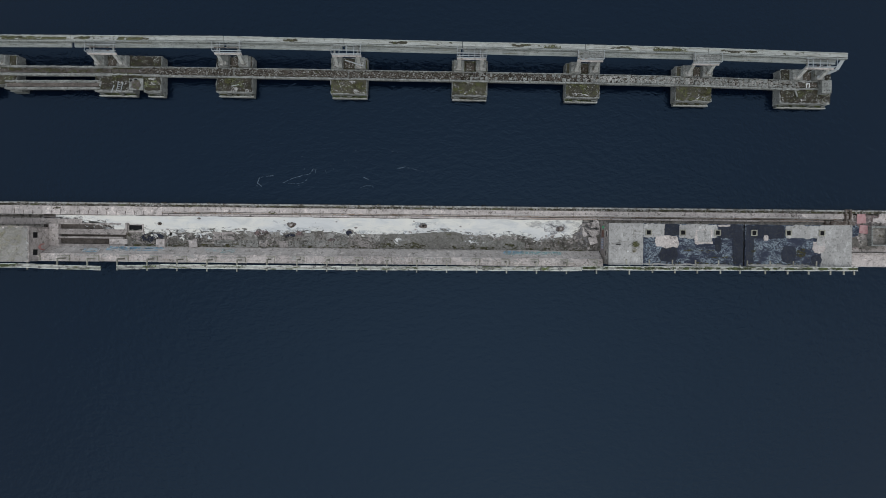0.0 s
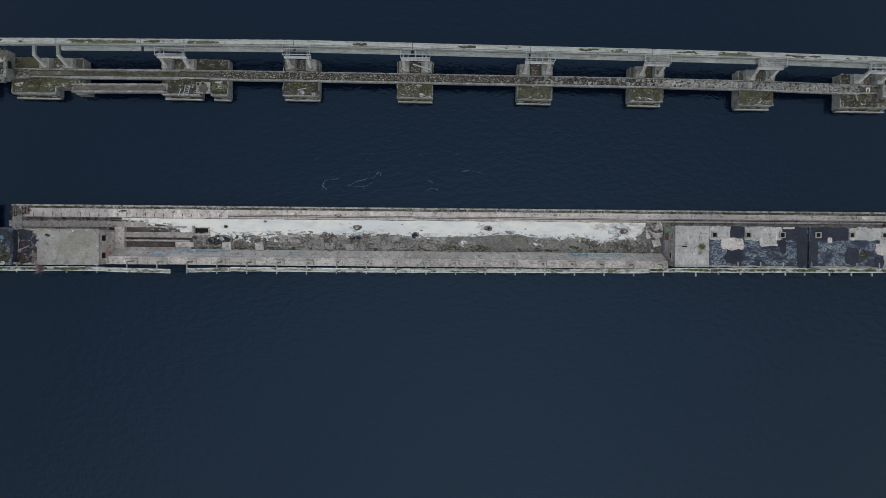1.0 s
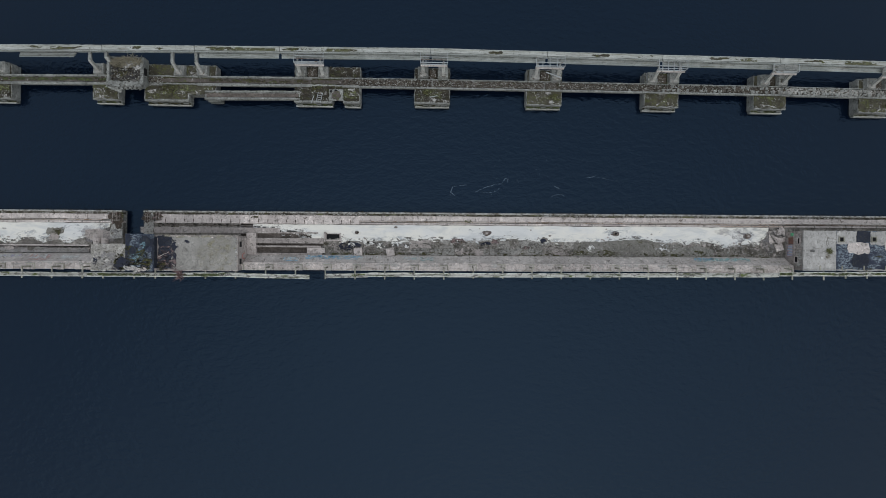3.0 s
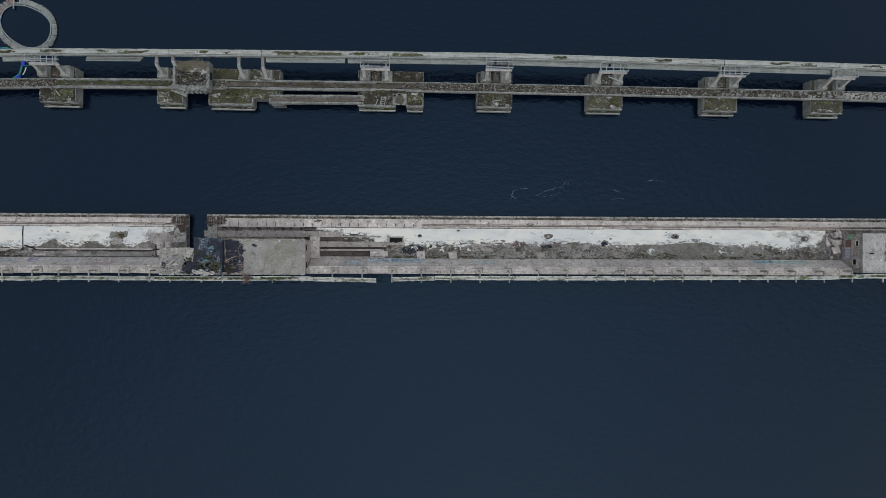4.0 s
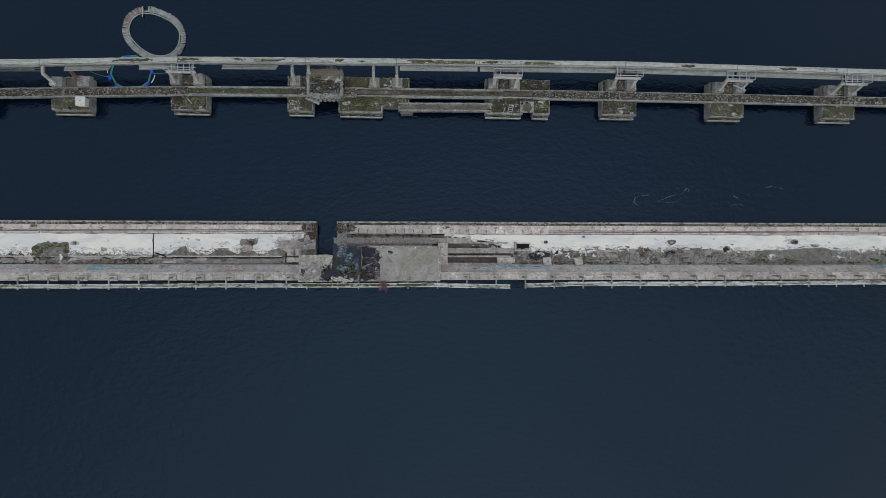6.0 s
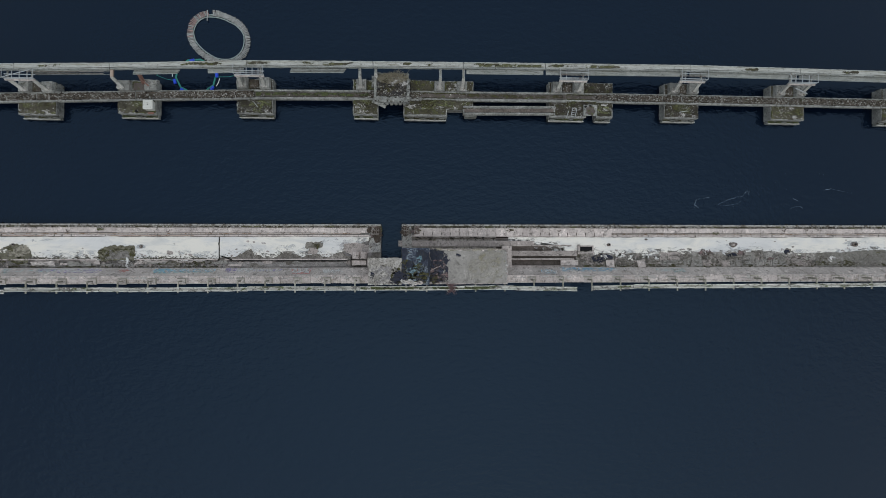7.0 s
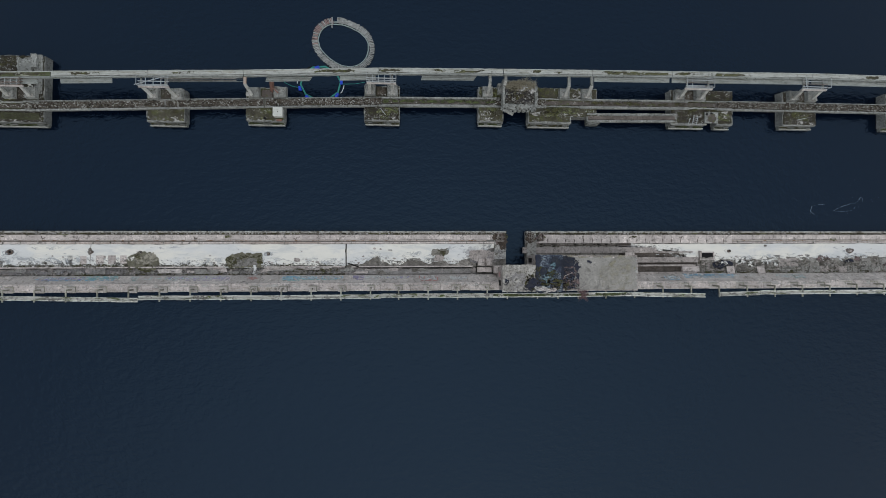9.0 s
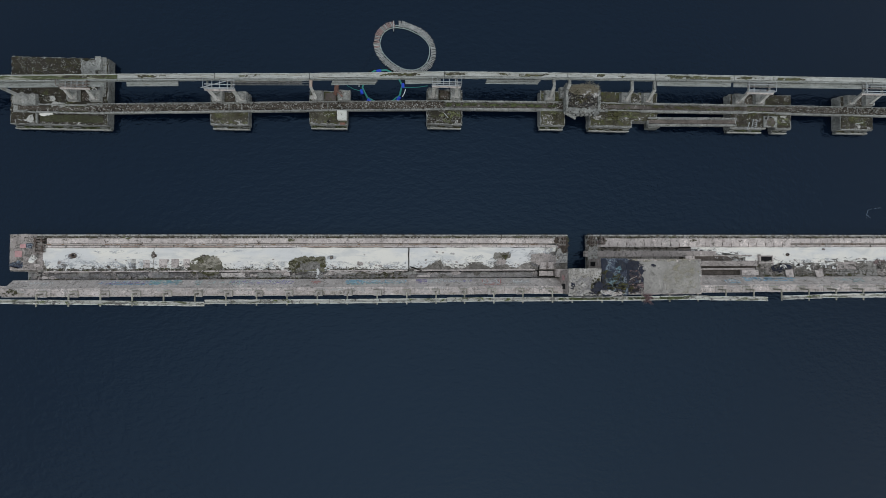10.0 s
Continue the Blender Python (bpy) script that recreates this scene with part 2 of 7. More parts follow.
WHITE = coat_surface("white_coating", False)
THIN = coat_surface("thin_white_coating", True)
EARTH_TAN = worn_surface("tan_earth", (0.3, 0.275, 0.225), (0.225, 0.205, 0.165), 0.36, 0.55, 1.2)
EARTH_GREY = worn_surface("grey_earth", (0.22, 0.205, 0.188), (0.15, 0.14, 0.128), 0.36, 0.52, 1.4)
DIRT = worn_surface("grey_dirt_film", (0.19, 0.18, 0.165), (0.11, 0.1, 0.09), 0.52, 0.6, 1.4, 0.8)
MOSS_FILM = worn_surface("moss_film", (0.06, 0.058, 0.022), (0.035, 0.03, 0.016), 0.5, 0.55, 1.9)
GREY_PLATE = surface("grey_plate", (0.33, 0.315, 0.29), (0.23, 0.215, 0.195), stain=(0.05, 0.045, 0.035), stains=0.7, moss=(0.1, 0.09, 0.045), mosses=0.25, size=0.6, grit=0.9)
PLATE_WORN = surface("worn_plate", (0.4, 0.375, 0.345), (0.26, 0.24, 0.215), stain=(0.06, 0.055, 0.045), stains=0.75, moss=(0.1, 0.09, 0.05), mosses=0.15, size=0.45, grit=1.0, cracks=0.5)
TRENCH = surface("silted_trench", (0.33, 0.305, 0.29), (0.21, 0.195, 0.185), stain=(0.07, 0.063, 0.055), stains=0.6, moss=(0.1, 0.095, 0.05), mosses=0.15, size=0.6, grit=0.8)
EARTH_RIM = surface("olive_earth", (0.19, 0.177, 0.13), (0.12, 0.112, 0.08), stain=(0.05, 0.042, 0.03), stains=0.6, moss=(0.1, 0.096, 0.046), mosses=0.3, size=0.5, grit=0.9)
EARTH_FLAT = surface("trodden_earth", (0.235, 0.222, 0.2), (0.175, 0.162, 0.145), stain=(0.06, 0.055, 0.04), stains=0.5, moss=(0.105, 0.1, 0.05), mosses=0.3, size=0.9, grit=0.9)
EARTH = surface("bare_earth", (0.23, 0.215, 0.19), (0.14, 0.125, 0.105), stain=(0.05, 0.045, 0.035), stains=0.6, moss=(0.075, 0.075, 0.03), mosses=0.3, size=0.6, grit=0.9)
GREEN_FILM = worn_surface("green_lichen", (0.155, 0.162, 0.08), (0.1, 0.11, 0.045), 0.44, 0.6, 1.5, 0.75)
WASH = worn_surface("grey_wash", (0.44, 0.46, 0.465), (0.54, 0.555, 0.555), 0.5, 0.66, 0.8, 0.7)
# black for open cracks and gaps, and for the painted shade line along the duct
FRINGE_SOLID = plain_surface("crack_and_shade_black", (0.014, 0.013, 0.011), (0.03, 0.027, 0.02), 2.0, 0.95)
FRINGE = worn_surface("black_growth", (0.012, 0.011, 0.009), (0.02, 0.018, 0.012), 0.54, 0.57, 2.2)
TURF = worn_surface("tray_moss", (0.075, 0.09, 0.034), (0.026, 0.03, 0.014), 0.45, 0.52, 1.3)
TURF_DULL = worn_surface("dull_moss", (0.115, 0.115, 0.06), (0.06, 0.06, 0.03), 0.44, 0.5, 1.6)
TURF_SPOTS = worn_surface("tray_moss_spots", (0.12, 0.15, 0.05), (0.05, 0.06, 0.022), 0.58, 0.61, 0.9)
BROWN_FILM = worn_surface("brown_damp_film", (0.075, 0.055, 0.042), (0.04, 0.03, 0.024), 0.37, 0.47, 1.2, 0.92)
SOOT = worn_surface("black_soot", (0.03, 0.03, 0.032), (0.07, 0.068, 0.066), 0.42, 0.62, 1.0, 0.85)
RED_FILM = worn_surface("reddish_debris", (0.2, 0.14, 0.13), (0.13, 0.1, 0.1), 0.46, 0.56, 1.3, 0.9)
FELT_FILM = worn_surface("torn_felt", (0.014, 0.018, 0.034), (0.03, 0.03, 0.035), 0.46, 0.5, 1.3)
TEAL_FILM = worn_surface("teal_stain", (0.09, 0.16, 0.19), (0.16, 0.22, 0.24), 0.52, 0.6, 1.5)
LICHEN_FILM = worn_surface("yellow_lichen", (0.37, 0.335, 0.235), (0.32, 0.29, 0.21), 0.44, 0.66, 1.1, 0.4)
PALE_FILM = worn_surface("pale_crust", (0.48, 0.46, 0.43), (0.38, 0.365, 0.34), 0.48, 0.6, 1.2, 0.8)
TROUGH = surface("trough_soil", (0.15, 0.125, 0.11), (0.085, 0.07, 0.06), stain=(0.025, 0.02, 0.016), stains=0.6, moss=(0.05, 0.055, 0.02), mosses=0.2, size=0.5)
SMOKE = worn_surface("violet_grey_film", (0.22, 0.205, 0.21), (0.28, 0.265, 0.268), 0.38, 0.8, 1.2, 0.75)
KERB = surface("mossy_kerb", (0.4, 0.385, 0.36), (0.3, 0.285, 0.26), stain=(0.06, 0.05, 0.035), stains=0.75, moss=BROWN, mosses=0.5, size=0.6)
CHANNEL = surface("mossy_channel", (0.3, 0.275, 0.25), (0.2, 0.18, 0.16), stain=(0.05, 0.04, 0.03), stains=0.8, moss=(0.055, 0.045, 0.028), mosses=0.75, size=1.1, grit=1.0)
POST = surface("post_concrete", (0.36, 0.345, 0.29), (0.25, 0.235, 0.19), stain=(0.07, 0.06, 0.04), stains=0.6, size=0.5, vary=0.25)
SIDE = surface("pier_side", (0.3, 0.29, 0.27), (0.2, 0.19, 0.18), stain=(0.05, 0.05, 0.04), stains=0.7, moss=(0.06, 0.065, 0.03), mosses=0.4)
MOSSY = surface("mossy_concrete", (0.075, 0.068, 0.046), (0.045, 0.04, 0.027), stain=(0.022, 0.019, 0.013), stains=0.6, moss=(0.1, 0.106, 0.036), mosses=0.55, droppings=0.3, size=0.65, grit=0.8)
MOSSY_BROWN = surface("brown_mossy_concrete", (0.045, 0.037, 0.026), (0.025, 0.021, 0.015), stain=(0.014, 0.012, 0.009), stains=0.6, moss=(0.06, 0.062, 0.026), mosses=0.5, droppings=0.4, size=0.5, grit=0.85, drop_size=9.0)
SOIL = surface("brown_growth", (0.05, 0.039, 0.029), (0.085, 0.068, 0.054), stain=(0.03, 0.025, 0.02), stains=0.6, moss=(0.06, 0.06, 0.025), mosses=0.4, droppings=0.6, drop_size=6.0, size=0.6)
SOIL_BARE = surface("brown_soil", (0.08, 0.065, 0.058), (0.12, 0.102, 0.09), stain=(0.05, 0.045, 0.035), stains=0.6, moss=GREEN, mosses=0.35, droppings=0.25, size=0.7)
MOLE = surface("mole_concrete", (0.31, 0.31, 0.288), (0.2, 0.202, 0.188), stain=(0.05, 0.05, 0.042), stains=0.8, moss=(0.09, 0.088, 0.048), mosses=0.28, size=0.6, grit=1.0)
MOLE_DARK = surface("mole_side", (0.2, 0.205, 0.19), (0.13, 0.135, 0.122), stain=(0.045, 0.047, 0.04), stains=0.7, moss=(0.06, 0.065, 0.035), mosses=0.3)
ROOFC = surface("roof_concrete", (0.42, 0.4, 0.378), (0.32, 0.305, 0.288), stains=0.45, size=1.0, grit=0.7)
GREEN_PAINT = plain_surface("green_paint", (0.08, 0.36, 0.18), (0.12, 0.4, 0.22), 3.0, 0.6)
BROWN_DOOR = plain_surface("brown_door_paint", (0.2, 0.1, 0.075), (0.14, 0.075, 0.06), 3.0, 0.7)
STAIN = surface("dull_red_stain", (0.15, 0.12, 0.115), (0.1, 0.078, 0.072), stains=0.6)
TAR = tar_surface()
TAR_OLD = tar_surface("old_roof_tar", 0.47, (2.2, 0.7, 1.0))
FELT = surface("dark_felt", (0.016, 0.02, 0.033), (0.024, 0.029, 0.043), stain=(0.05, 0.05, 0.046), stains=0.7, size=0.5, grit=0.9, relief=0.5)
RUST_PALE = steel_surface("faded_rust", (0.36, 0.28, 0.23), (0.24, 0.15, 0.1), 0.5)
PIPE = steel_surface("streaked_pipe", (0.42, 0.37, 0.33), (0.3, 0.19, 0.12), 0.45)
RUST = steel_surface("rusty_steel", (0.22, 0.195, 0.175), (0.1, 0.066, 0.05), 0.7)
PAINTED = steel_surface("grey_painted_steel", (0.32, 0.335, 0.335), (0.2, 0.12, 0.07), 0.25)
DARK = plain_surface("dark_opening", (0.005, 0.005, 0.006), (0.009, 0.009, 0.009), 3.0, 0.97)
PINK = plain_surface("faded_red_sheet", (0.4, 0.2, 0.2), (0.46, 0.28, 0.27), 2.0)
WOOD = wood_surface("weathered_timber", (0.5, 0.49, 0.45), (0.38, 0.37, 0.33), GREEN, 0.5)
WOOD_MOSS = wood_surface("mossy_timber", (0.36, 0.36, 0.3), (0.25, 0.25, 0.19), (0.075, 0.095, 0.028), 0.75)
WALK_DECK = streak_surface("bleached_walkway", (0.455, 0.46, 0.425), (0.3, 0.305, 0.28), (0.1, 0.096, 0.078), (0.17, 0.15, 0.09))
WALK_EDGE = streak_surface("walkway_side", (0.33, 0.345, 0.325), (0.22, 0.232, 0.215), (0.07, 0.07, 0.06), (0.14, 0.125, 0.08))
SLAT = wood_surface("grey_slat", (0.33, 0.335, 0.32), (0.17, 0.17, 0.16), (0.2, 0.1, 0.08), 0.3)
SLAT_RED = wood_surface("reddish_slat", (0.3, 0.2, 0.18), (0.19, 0.14, 0.13), (0.2, 0.1, 0.08), 0.3)
WATER = water_surface()
BLUE = plain_surface("blue_plastic", (0.01, 0.05, 0.5), (0.015, 0.08, 0.6), 3.0, 0.35)
TEAL = plain_surface("teal_rope", (0.025, 0.24, 0.2), (0.045, 0.3, 0.25), 6.0, 0.7)
HOSE = plain_surface("grey_hose", (0.27, 0.33, 0.315), (0.19, 0.23, 0.22), 3.0, 0.5)
GRASS = plain_surface("dry_grass", (0.27, 0.24, 0.175), (0.17, 0.15, 0.11), 4.0, 0.9)
TURF_BLADE = plain_surface("dull_turf", (0.06, 0.068, 0.03), (0.085, 0.08, 0.045), 4.0, 0.9)
TUFT = plain_surface("green_tuft", (0.1, 0.12, 0.03), (0.16, 0.15, 0.05), 4.0, 0.9)
OLD_WHITE = steel_surface("stained_white_metal", (0.5, 0.5, 0.46), (0.3, 0.26, 0.18), 0.22)
WHITE_STEEL = plain_surface("white_painted_metal", (0.66, 0.66, 0.64), (0.58, 0.58, 0.57), 1.0, 0.5)
FOAM = plain_surface("sea_foam", (0.14, 0.18, 0.22), (0.07, 0.1, 0.13), 2.0, 0.7)
TWIG = plain_surface("red_twig", (0.2, 0.12, 0.12), (0.14, 0.09, 0.09), 5.0, 0.9)
PAINTS = [  # old spray paints
    plain_surface(n + "_spray_paint", a, b, 4.0, 0.7) for n, a, b in (("blue", (0.2, 0.38, 0.52), (0.28, 0.42, 0.5)), ("teal", (0.22, 0.42, 0.42), (0.33, 0.42, 0.4)), ("white", (0.55, 0.55, 0.54), (0.42, 0.42, 0.41)), ("violet", (0.2, 0.16, 0.36), (0.3, 0.25, 0.4)), ("red", (0.45, 0.15, 0.13), (0.42, 0.22, 0.2)))]
PAINT_FILMS = [worn_surface(n + "_paint_film", a, b, 0.46, 0.53, 2.6, 0.75) for n, a, b in (("blue", (0.22, 0.42, 0.56), (0.3, 0.46, 0.54)), ("teal", (0.22, 0.46, 0.46), (0.33, 0.46, 0.44)), ("white", (0.62, 0.62, 0.6), (0.52, 0.52, 0.5)), ("violet", (0.24, 0.2, 0.38), (0.34, 0.3, 0.42)), ("red", (0.5, 0.2, 0.18), (0.48, 0.3, 0.28)))]


def lump_surface(name, dark):
    """Small stones, shells and droppings: each island has its own tone."""
    n = Net(name)
    col = n.mix(n.step(n.island, 0.35, 0.4), dark, (0.13, 0.115, 0.1))
    col = n.mix(n.step(n.island, 0.72, 0.8), col, (0.36, 0.36, 0.335))
    col = n.mix(n.step(n.noise(5, 6, 0.7), 0.35, 0.7), n.mix(1.0, col, (0.6, 0.58, 0.55), "MULTIPLY"), col)
    return n.done(col, 0.9)


LUMPS = lump_surface("loose_crust", (0.035, 0.028, 0.022))
GRIT = lump_surface("pier_grit", (0.14, 0.128, 0.112))

# ---- building helpers ----
MAIN = pose(0, 0, 0, 0, 0, 0.418)  # the main pier's line; its own u runs along it, v across


def thing(name, m, label, category, group="", kind=""):
    e = new(name)
    e.empty_display_size = 0.3
    e.matrix_world = m
    return tagged(e, label, category, group, kind)


def mesh_of(name, bm, material):
    bmesh.ops.recalc_face_normals(bm, faces=bm.faces)
    me = bpy.data.meshes.new(name)
    bm.to_mesh(me)
    bm.free()
    me.materials.append(material)
    return me


def part(name, bm, material, parent, label=""):
    ob = new(name, mesh_of(name, bm, material))
    ob.parent = parent
    return tagged(ob, label)


def piece(name, me, parent, m):
    """One more object on a shared mesh."""
    ob = new(name, me)
    ob.parent = parent
    ob.matrix_basis = m
    return ob


def solid(name, bm, material, m, label, category, group="", kind="structure"):
    ob = new(name, mesh_of(name, bm, material))
    ob.matrix_world = m
    return tagged(ob, label, category, group, kind)


def box(bm, x0, x1, y0, y1, z0, z1, bevel=0.0, taper=0.0):
    vs = [bm.verts.new((x, y, z)) for z, k in ((z0, 0.0), (z1, taper)) for x, y in ((x0 + k, y0 + k), (x1 - k, y0 + k), (x1 - k, y1 - k), (x0 + k, y1 - k))]
    fs = [bm.faces.new([vs[i] for i in q]) for q in ((3, 2, 1, 0), (4, 5, 6, 7), (0, 1, 5, 4), (1, 2, 6, 5), (2, 3, 7, 6), (3, 0, 4, 7))]
    if bevel:
        es = list({e for f in fs for e in f.edges})
        bmesh.ops.bevel(bm, geom=es, offset=bevel, segments=1, affect="EDGES", profile=0.5)
    return bm


def boxes(*args, bevel=0.0):
    bm = bmesh.new()
    for a in args:
        box(bm, *a, bevel=bevel)
    return bm


def worn_box(x0, x1, y0, y1, z0, z1, seed=0, cut=0.25, wear=0.08, taper=0.0):
    """A concrete block with edges broken unevenly: finely cut, corners pulled in by noise."""
    bm = bmesh.new()
    box(bm, x0, x1, y0, y1, z0, z1, taper=taper)
    for axis, lo, hi in ((0, x0, x1), (1, y0, y1), (2, z0, z1)):
        k = max(1, min(60, int((hi - lo) / cut)))
        for i in range(1, k):
            co, no = [0, 0, 0], [0, 0, 0]
            co[axis], no[axis] = lo + (hi - lo) * i / k, 1
            bmesh.ops.bisect_plane(bm, geom=bm.verts[:] + bm.edges[:] + bm.faces[:], plane_co=co, plane_no=no)
    for v in bm.verts:
        c = v.co
        near = sum((abs(c[a] - lo) < 1e-4 or abs(c[a] - hi) < 1e-4) for a, lo, hi in ((0, x0 + taper, x1 - taper), (1, y0 + taper, y1 - taper), (2, z0, z1)))
        q = Vector((c.x * 1.7 + seed * 7.3, c.y * 1.7, c.z * 1.7))
        d = noise.noise_vector(q) * (wear * (1.2 if near >= 2 else 0.4))
        c += d
        if near >= 2 and noise.noise(q * 1.3) > 0.1:
            mid = Vector(((x0 + x1) / 2, (y0 + y1) / 2, (z0 + z1) / 2))
            c += (mid - c).normalized() * wear * 2 * noise.noise(q * 1.3)
    return bm


def bar(bm, a, b, w, h=None):
    """A square bar from a to b."""
    a, b, h = Vector(a), Vector(b), h or w
    d = b - a
    m = Matrix.Translation((a + b) / 2) @ d.to_track_quat("X", "Z").to_matrix().to_4x4()
    n0 = len(bm.verts)
    bmesh.ops.create_cube(bm, size=1.0, matrix=m @ Matrix.Diagonal((d.length, w, h, 1)))
    return bm


def rod(bm, a, b, r, sides=8):
    a, b = Vector(a), Vector(b)
    d = b - a
    m = Matrix.Translation((a + b) / 2) @ d.to_track_quat("Z", "Y").to_matrix().to_4x4()
    bmesh.ops.create_cone(bm, cap_ends=True, segments=sides, radius1=r, radius2=r, depth=d.length, matrix=m)
    return bm


def blob(cx, cy, rx, ry, z, seed, rough=0.25, square=0.0, thick=0.02, n=64):
    """A flat patch with an uneven outline; a film is a single sheet."""
    bm = bmesh.new()
    ring = []
    for i in range(n):
        a = 2 * math.pi * i / n
        c, s = math.cos(a), math.sin(a)
        k = (1 - square) + square / max(abs(c), abs(s))
        x, y = rx * c * k, ry * s * k
        q = Vector((x + seed * 3.7, y, seed * 1.9))
        amp = rough * min(1.0, (rx * ry) ** 0.5)
        d = noise.noise_vector(q * 0.9) * 0.9 + noise.noise_vector(q * 2.3) * 0.55 + noise.noise_vector(q * 5.5) * 0.3
        y += max(-0.6 * ry, min(0.6 * ry, d.y * amp * 1.2))
        ring.append(bm.verts.new((cx + x + d.x * amp * 1.2, cy + y, z)))
    f = bm.faces.new(ring)
    if thick > 0.012:
        for v in bmesh.ops.extrude_face_region(bm, geom=[f])["geom"]:
            if isinstance(v, bmesh.types.BMVert):
                v.co.z += thick
    bmesh.ops.triangulate(bm, faces=[g for g in bm.faces if len(g.verts) > 4])
    return bm


def wavy(x, seed, scale=0.35, octaves=4):
    t, a = 0.0, 1.0
    for o in range(octaves):
        t += a * noise.noise(Vector((x * scale * 2.1 ** o + seed * 13.1, seed * 5.7, 0.3)))
        a *= 0.55
    return t


def strip(u0, u1, lo, hi, z, thick=0.03, step=0.2):
    """A flat band along u between two uneven edges lo(u), hi(u)."""
    bm = bmesh.new()
    n = max(2, int((u1 - u0) / step))
    rows = []
    for i in range(n + 1):
        u = u0 + (u1 - u0) * i / n
        a, b = lo(u), hi(u)
        rows.append([bm.verts.new((u, v, w)) for v, w in ((a, z), (b, z), (b, z - thick), (a, z - thick))[: 4 if thick > 0.012 else 2]])
    sides = len(rows[0])
    for p, q in zip(rows, rows[1:]):
        for k in range(sides if sides > 2 else 1):
            bm.faces.new((p[k], p[(k + 1) % sides], q[(k + 1) % sides], q[k]))
    if sides > 2:
        bm.faces.new(rows[0])
        bm.faces.new(rows[-1][::-1])
    return bm


def rough_sheet(u0, u1, v0, v1, z, amp, seed, step=0.16):
    """Broken ground: a finely cut sheet with lumps, skirted down."""
    nu, nv = int((u1 - u0) / step), max(3, int((v1 - v0) / step))
    bm = bmesh.new()
    g = []
    for i in range(nu + 1):
        col = []
        for j in range(nv + 1):
            u, v = u0 + (u1 - u0) * i / nu, v0 + (v1 - v0) * j / nv
            q = Vector((u * 0.9 + seed * 11, v * 0.9, seed))
            h = noise.noise(q) * 0.6 + abs(noise.noise(q * 2.7)) * 0.7 + noise.noise(q * 6.1) * 0.3
            edge = j in (0, nv) or i in (0, nu)
            col.append(bm.verts.new((u, v, z - 0.6 if edge else z + amp * h)))
        g.append(col)
    for i in range(nu):
        for j in range(nv):
            bm.faces.new((g[i][j], g[i + 1][j], g[i + 1][j + 1], g[i][j + 1]))
    return bm


def lumps(rows, seed, small=0.05, large=0.17, material=LUMPS):
    """Many small stones: rows of (x0, x1, y0, y1, z, count)."""
    r = random.Random(seed)
    verts, faces = [], []
    for x0, x1, y0, y1, z, count in rows:
        for i in range(count):
            x, y, w = r.uniform(x0, x1), r.uniform(y0, y1), r.uniform(small, large)
            a0, k, n0 = r.uniform(0, 6.28), r.randint(5, 7), len(verts)
            for lift, size in ((-0.05, 1.0), (r.uniform(0.03, 0.1), 0.75)):
                for j in range(k):
                    s = size * w * (0.75 + 0.4 * math.sin(a0 * 9 + j * 2.3))
                    verts.append((x + s * 1.3 * math.cos(a0 + 6.283 * j / k), y + s * math.sin(a0 + 6.283 * j / k), z + lift))
            faces.append([n0 + k + j for j in range(k)])
            faces += [(n0 + j, n0 + (j + 1) % k, n0 + k + (j + 1) % k, n0 + k + j) for j in range(k)]
    me = bpy.data.meshes.new("crust")
    me.from_pydata(verts, [], faces)
    me.materials.append(material)
    return me


def crust(rows, seed, parent, label="crust of small stones, growth and droppings", small=0.05, large=0.17, material=LUMPS):
    ob = new("crust", lumps(rows, seed, small, large, material))
    ob.parent = parent
    return tagged(ob, label, kind="stuff")


# ---- water ----
bm = bmesh.new()
bmesh.ops.create_grid(bm, x_segments=8, y_segments=8, size=4000)
solid("water", bm, WATER, pose(-50, 15, 0), "dark blue calm sea with small wind ripples", "water")

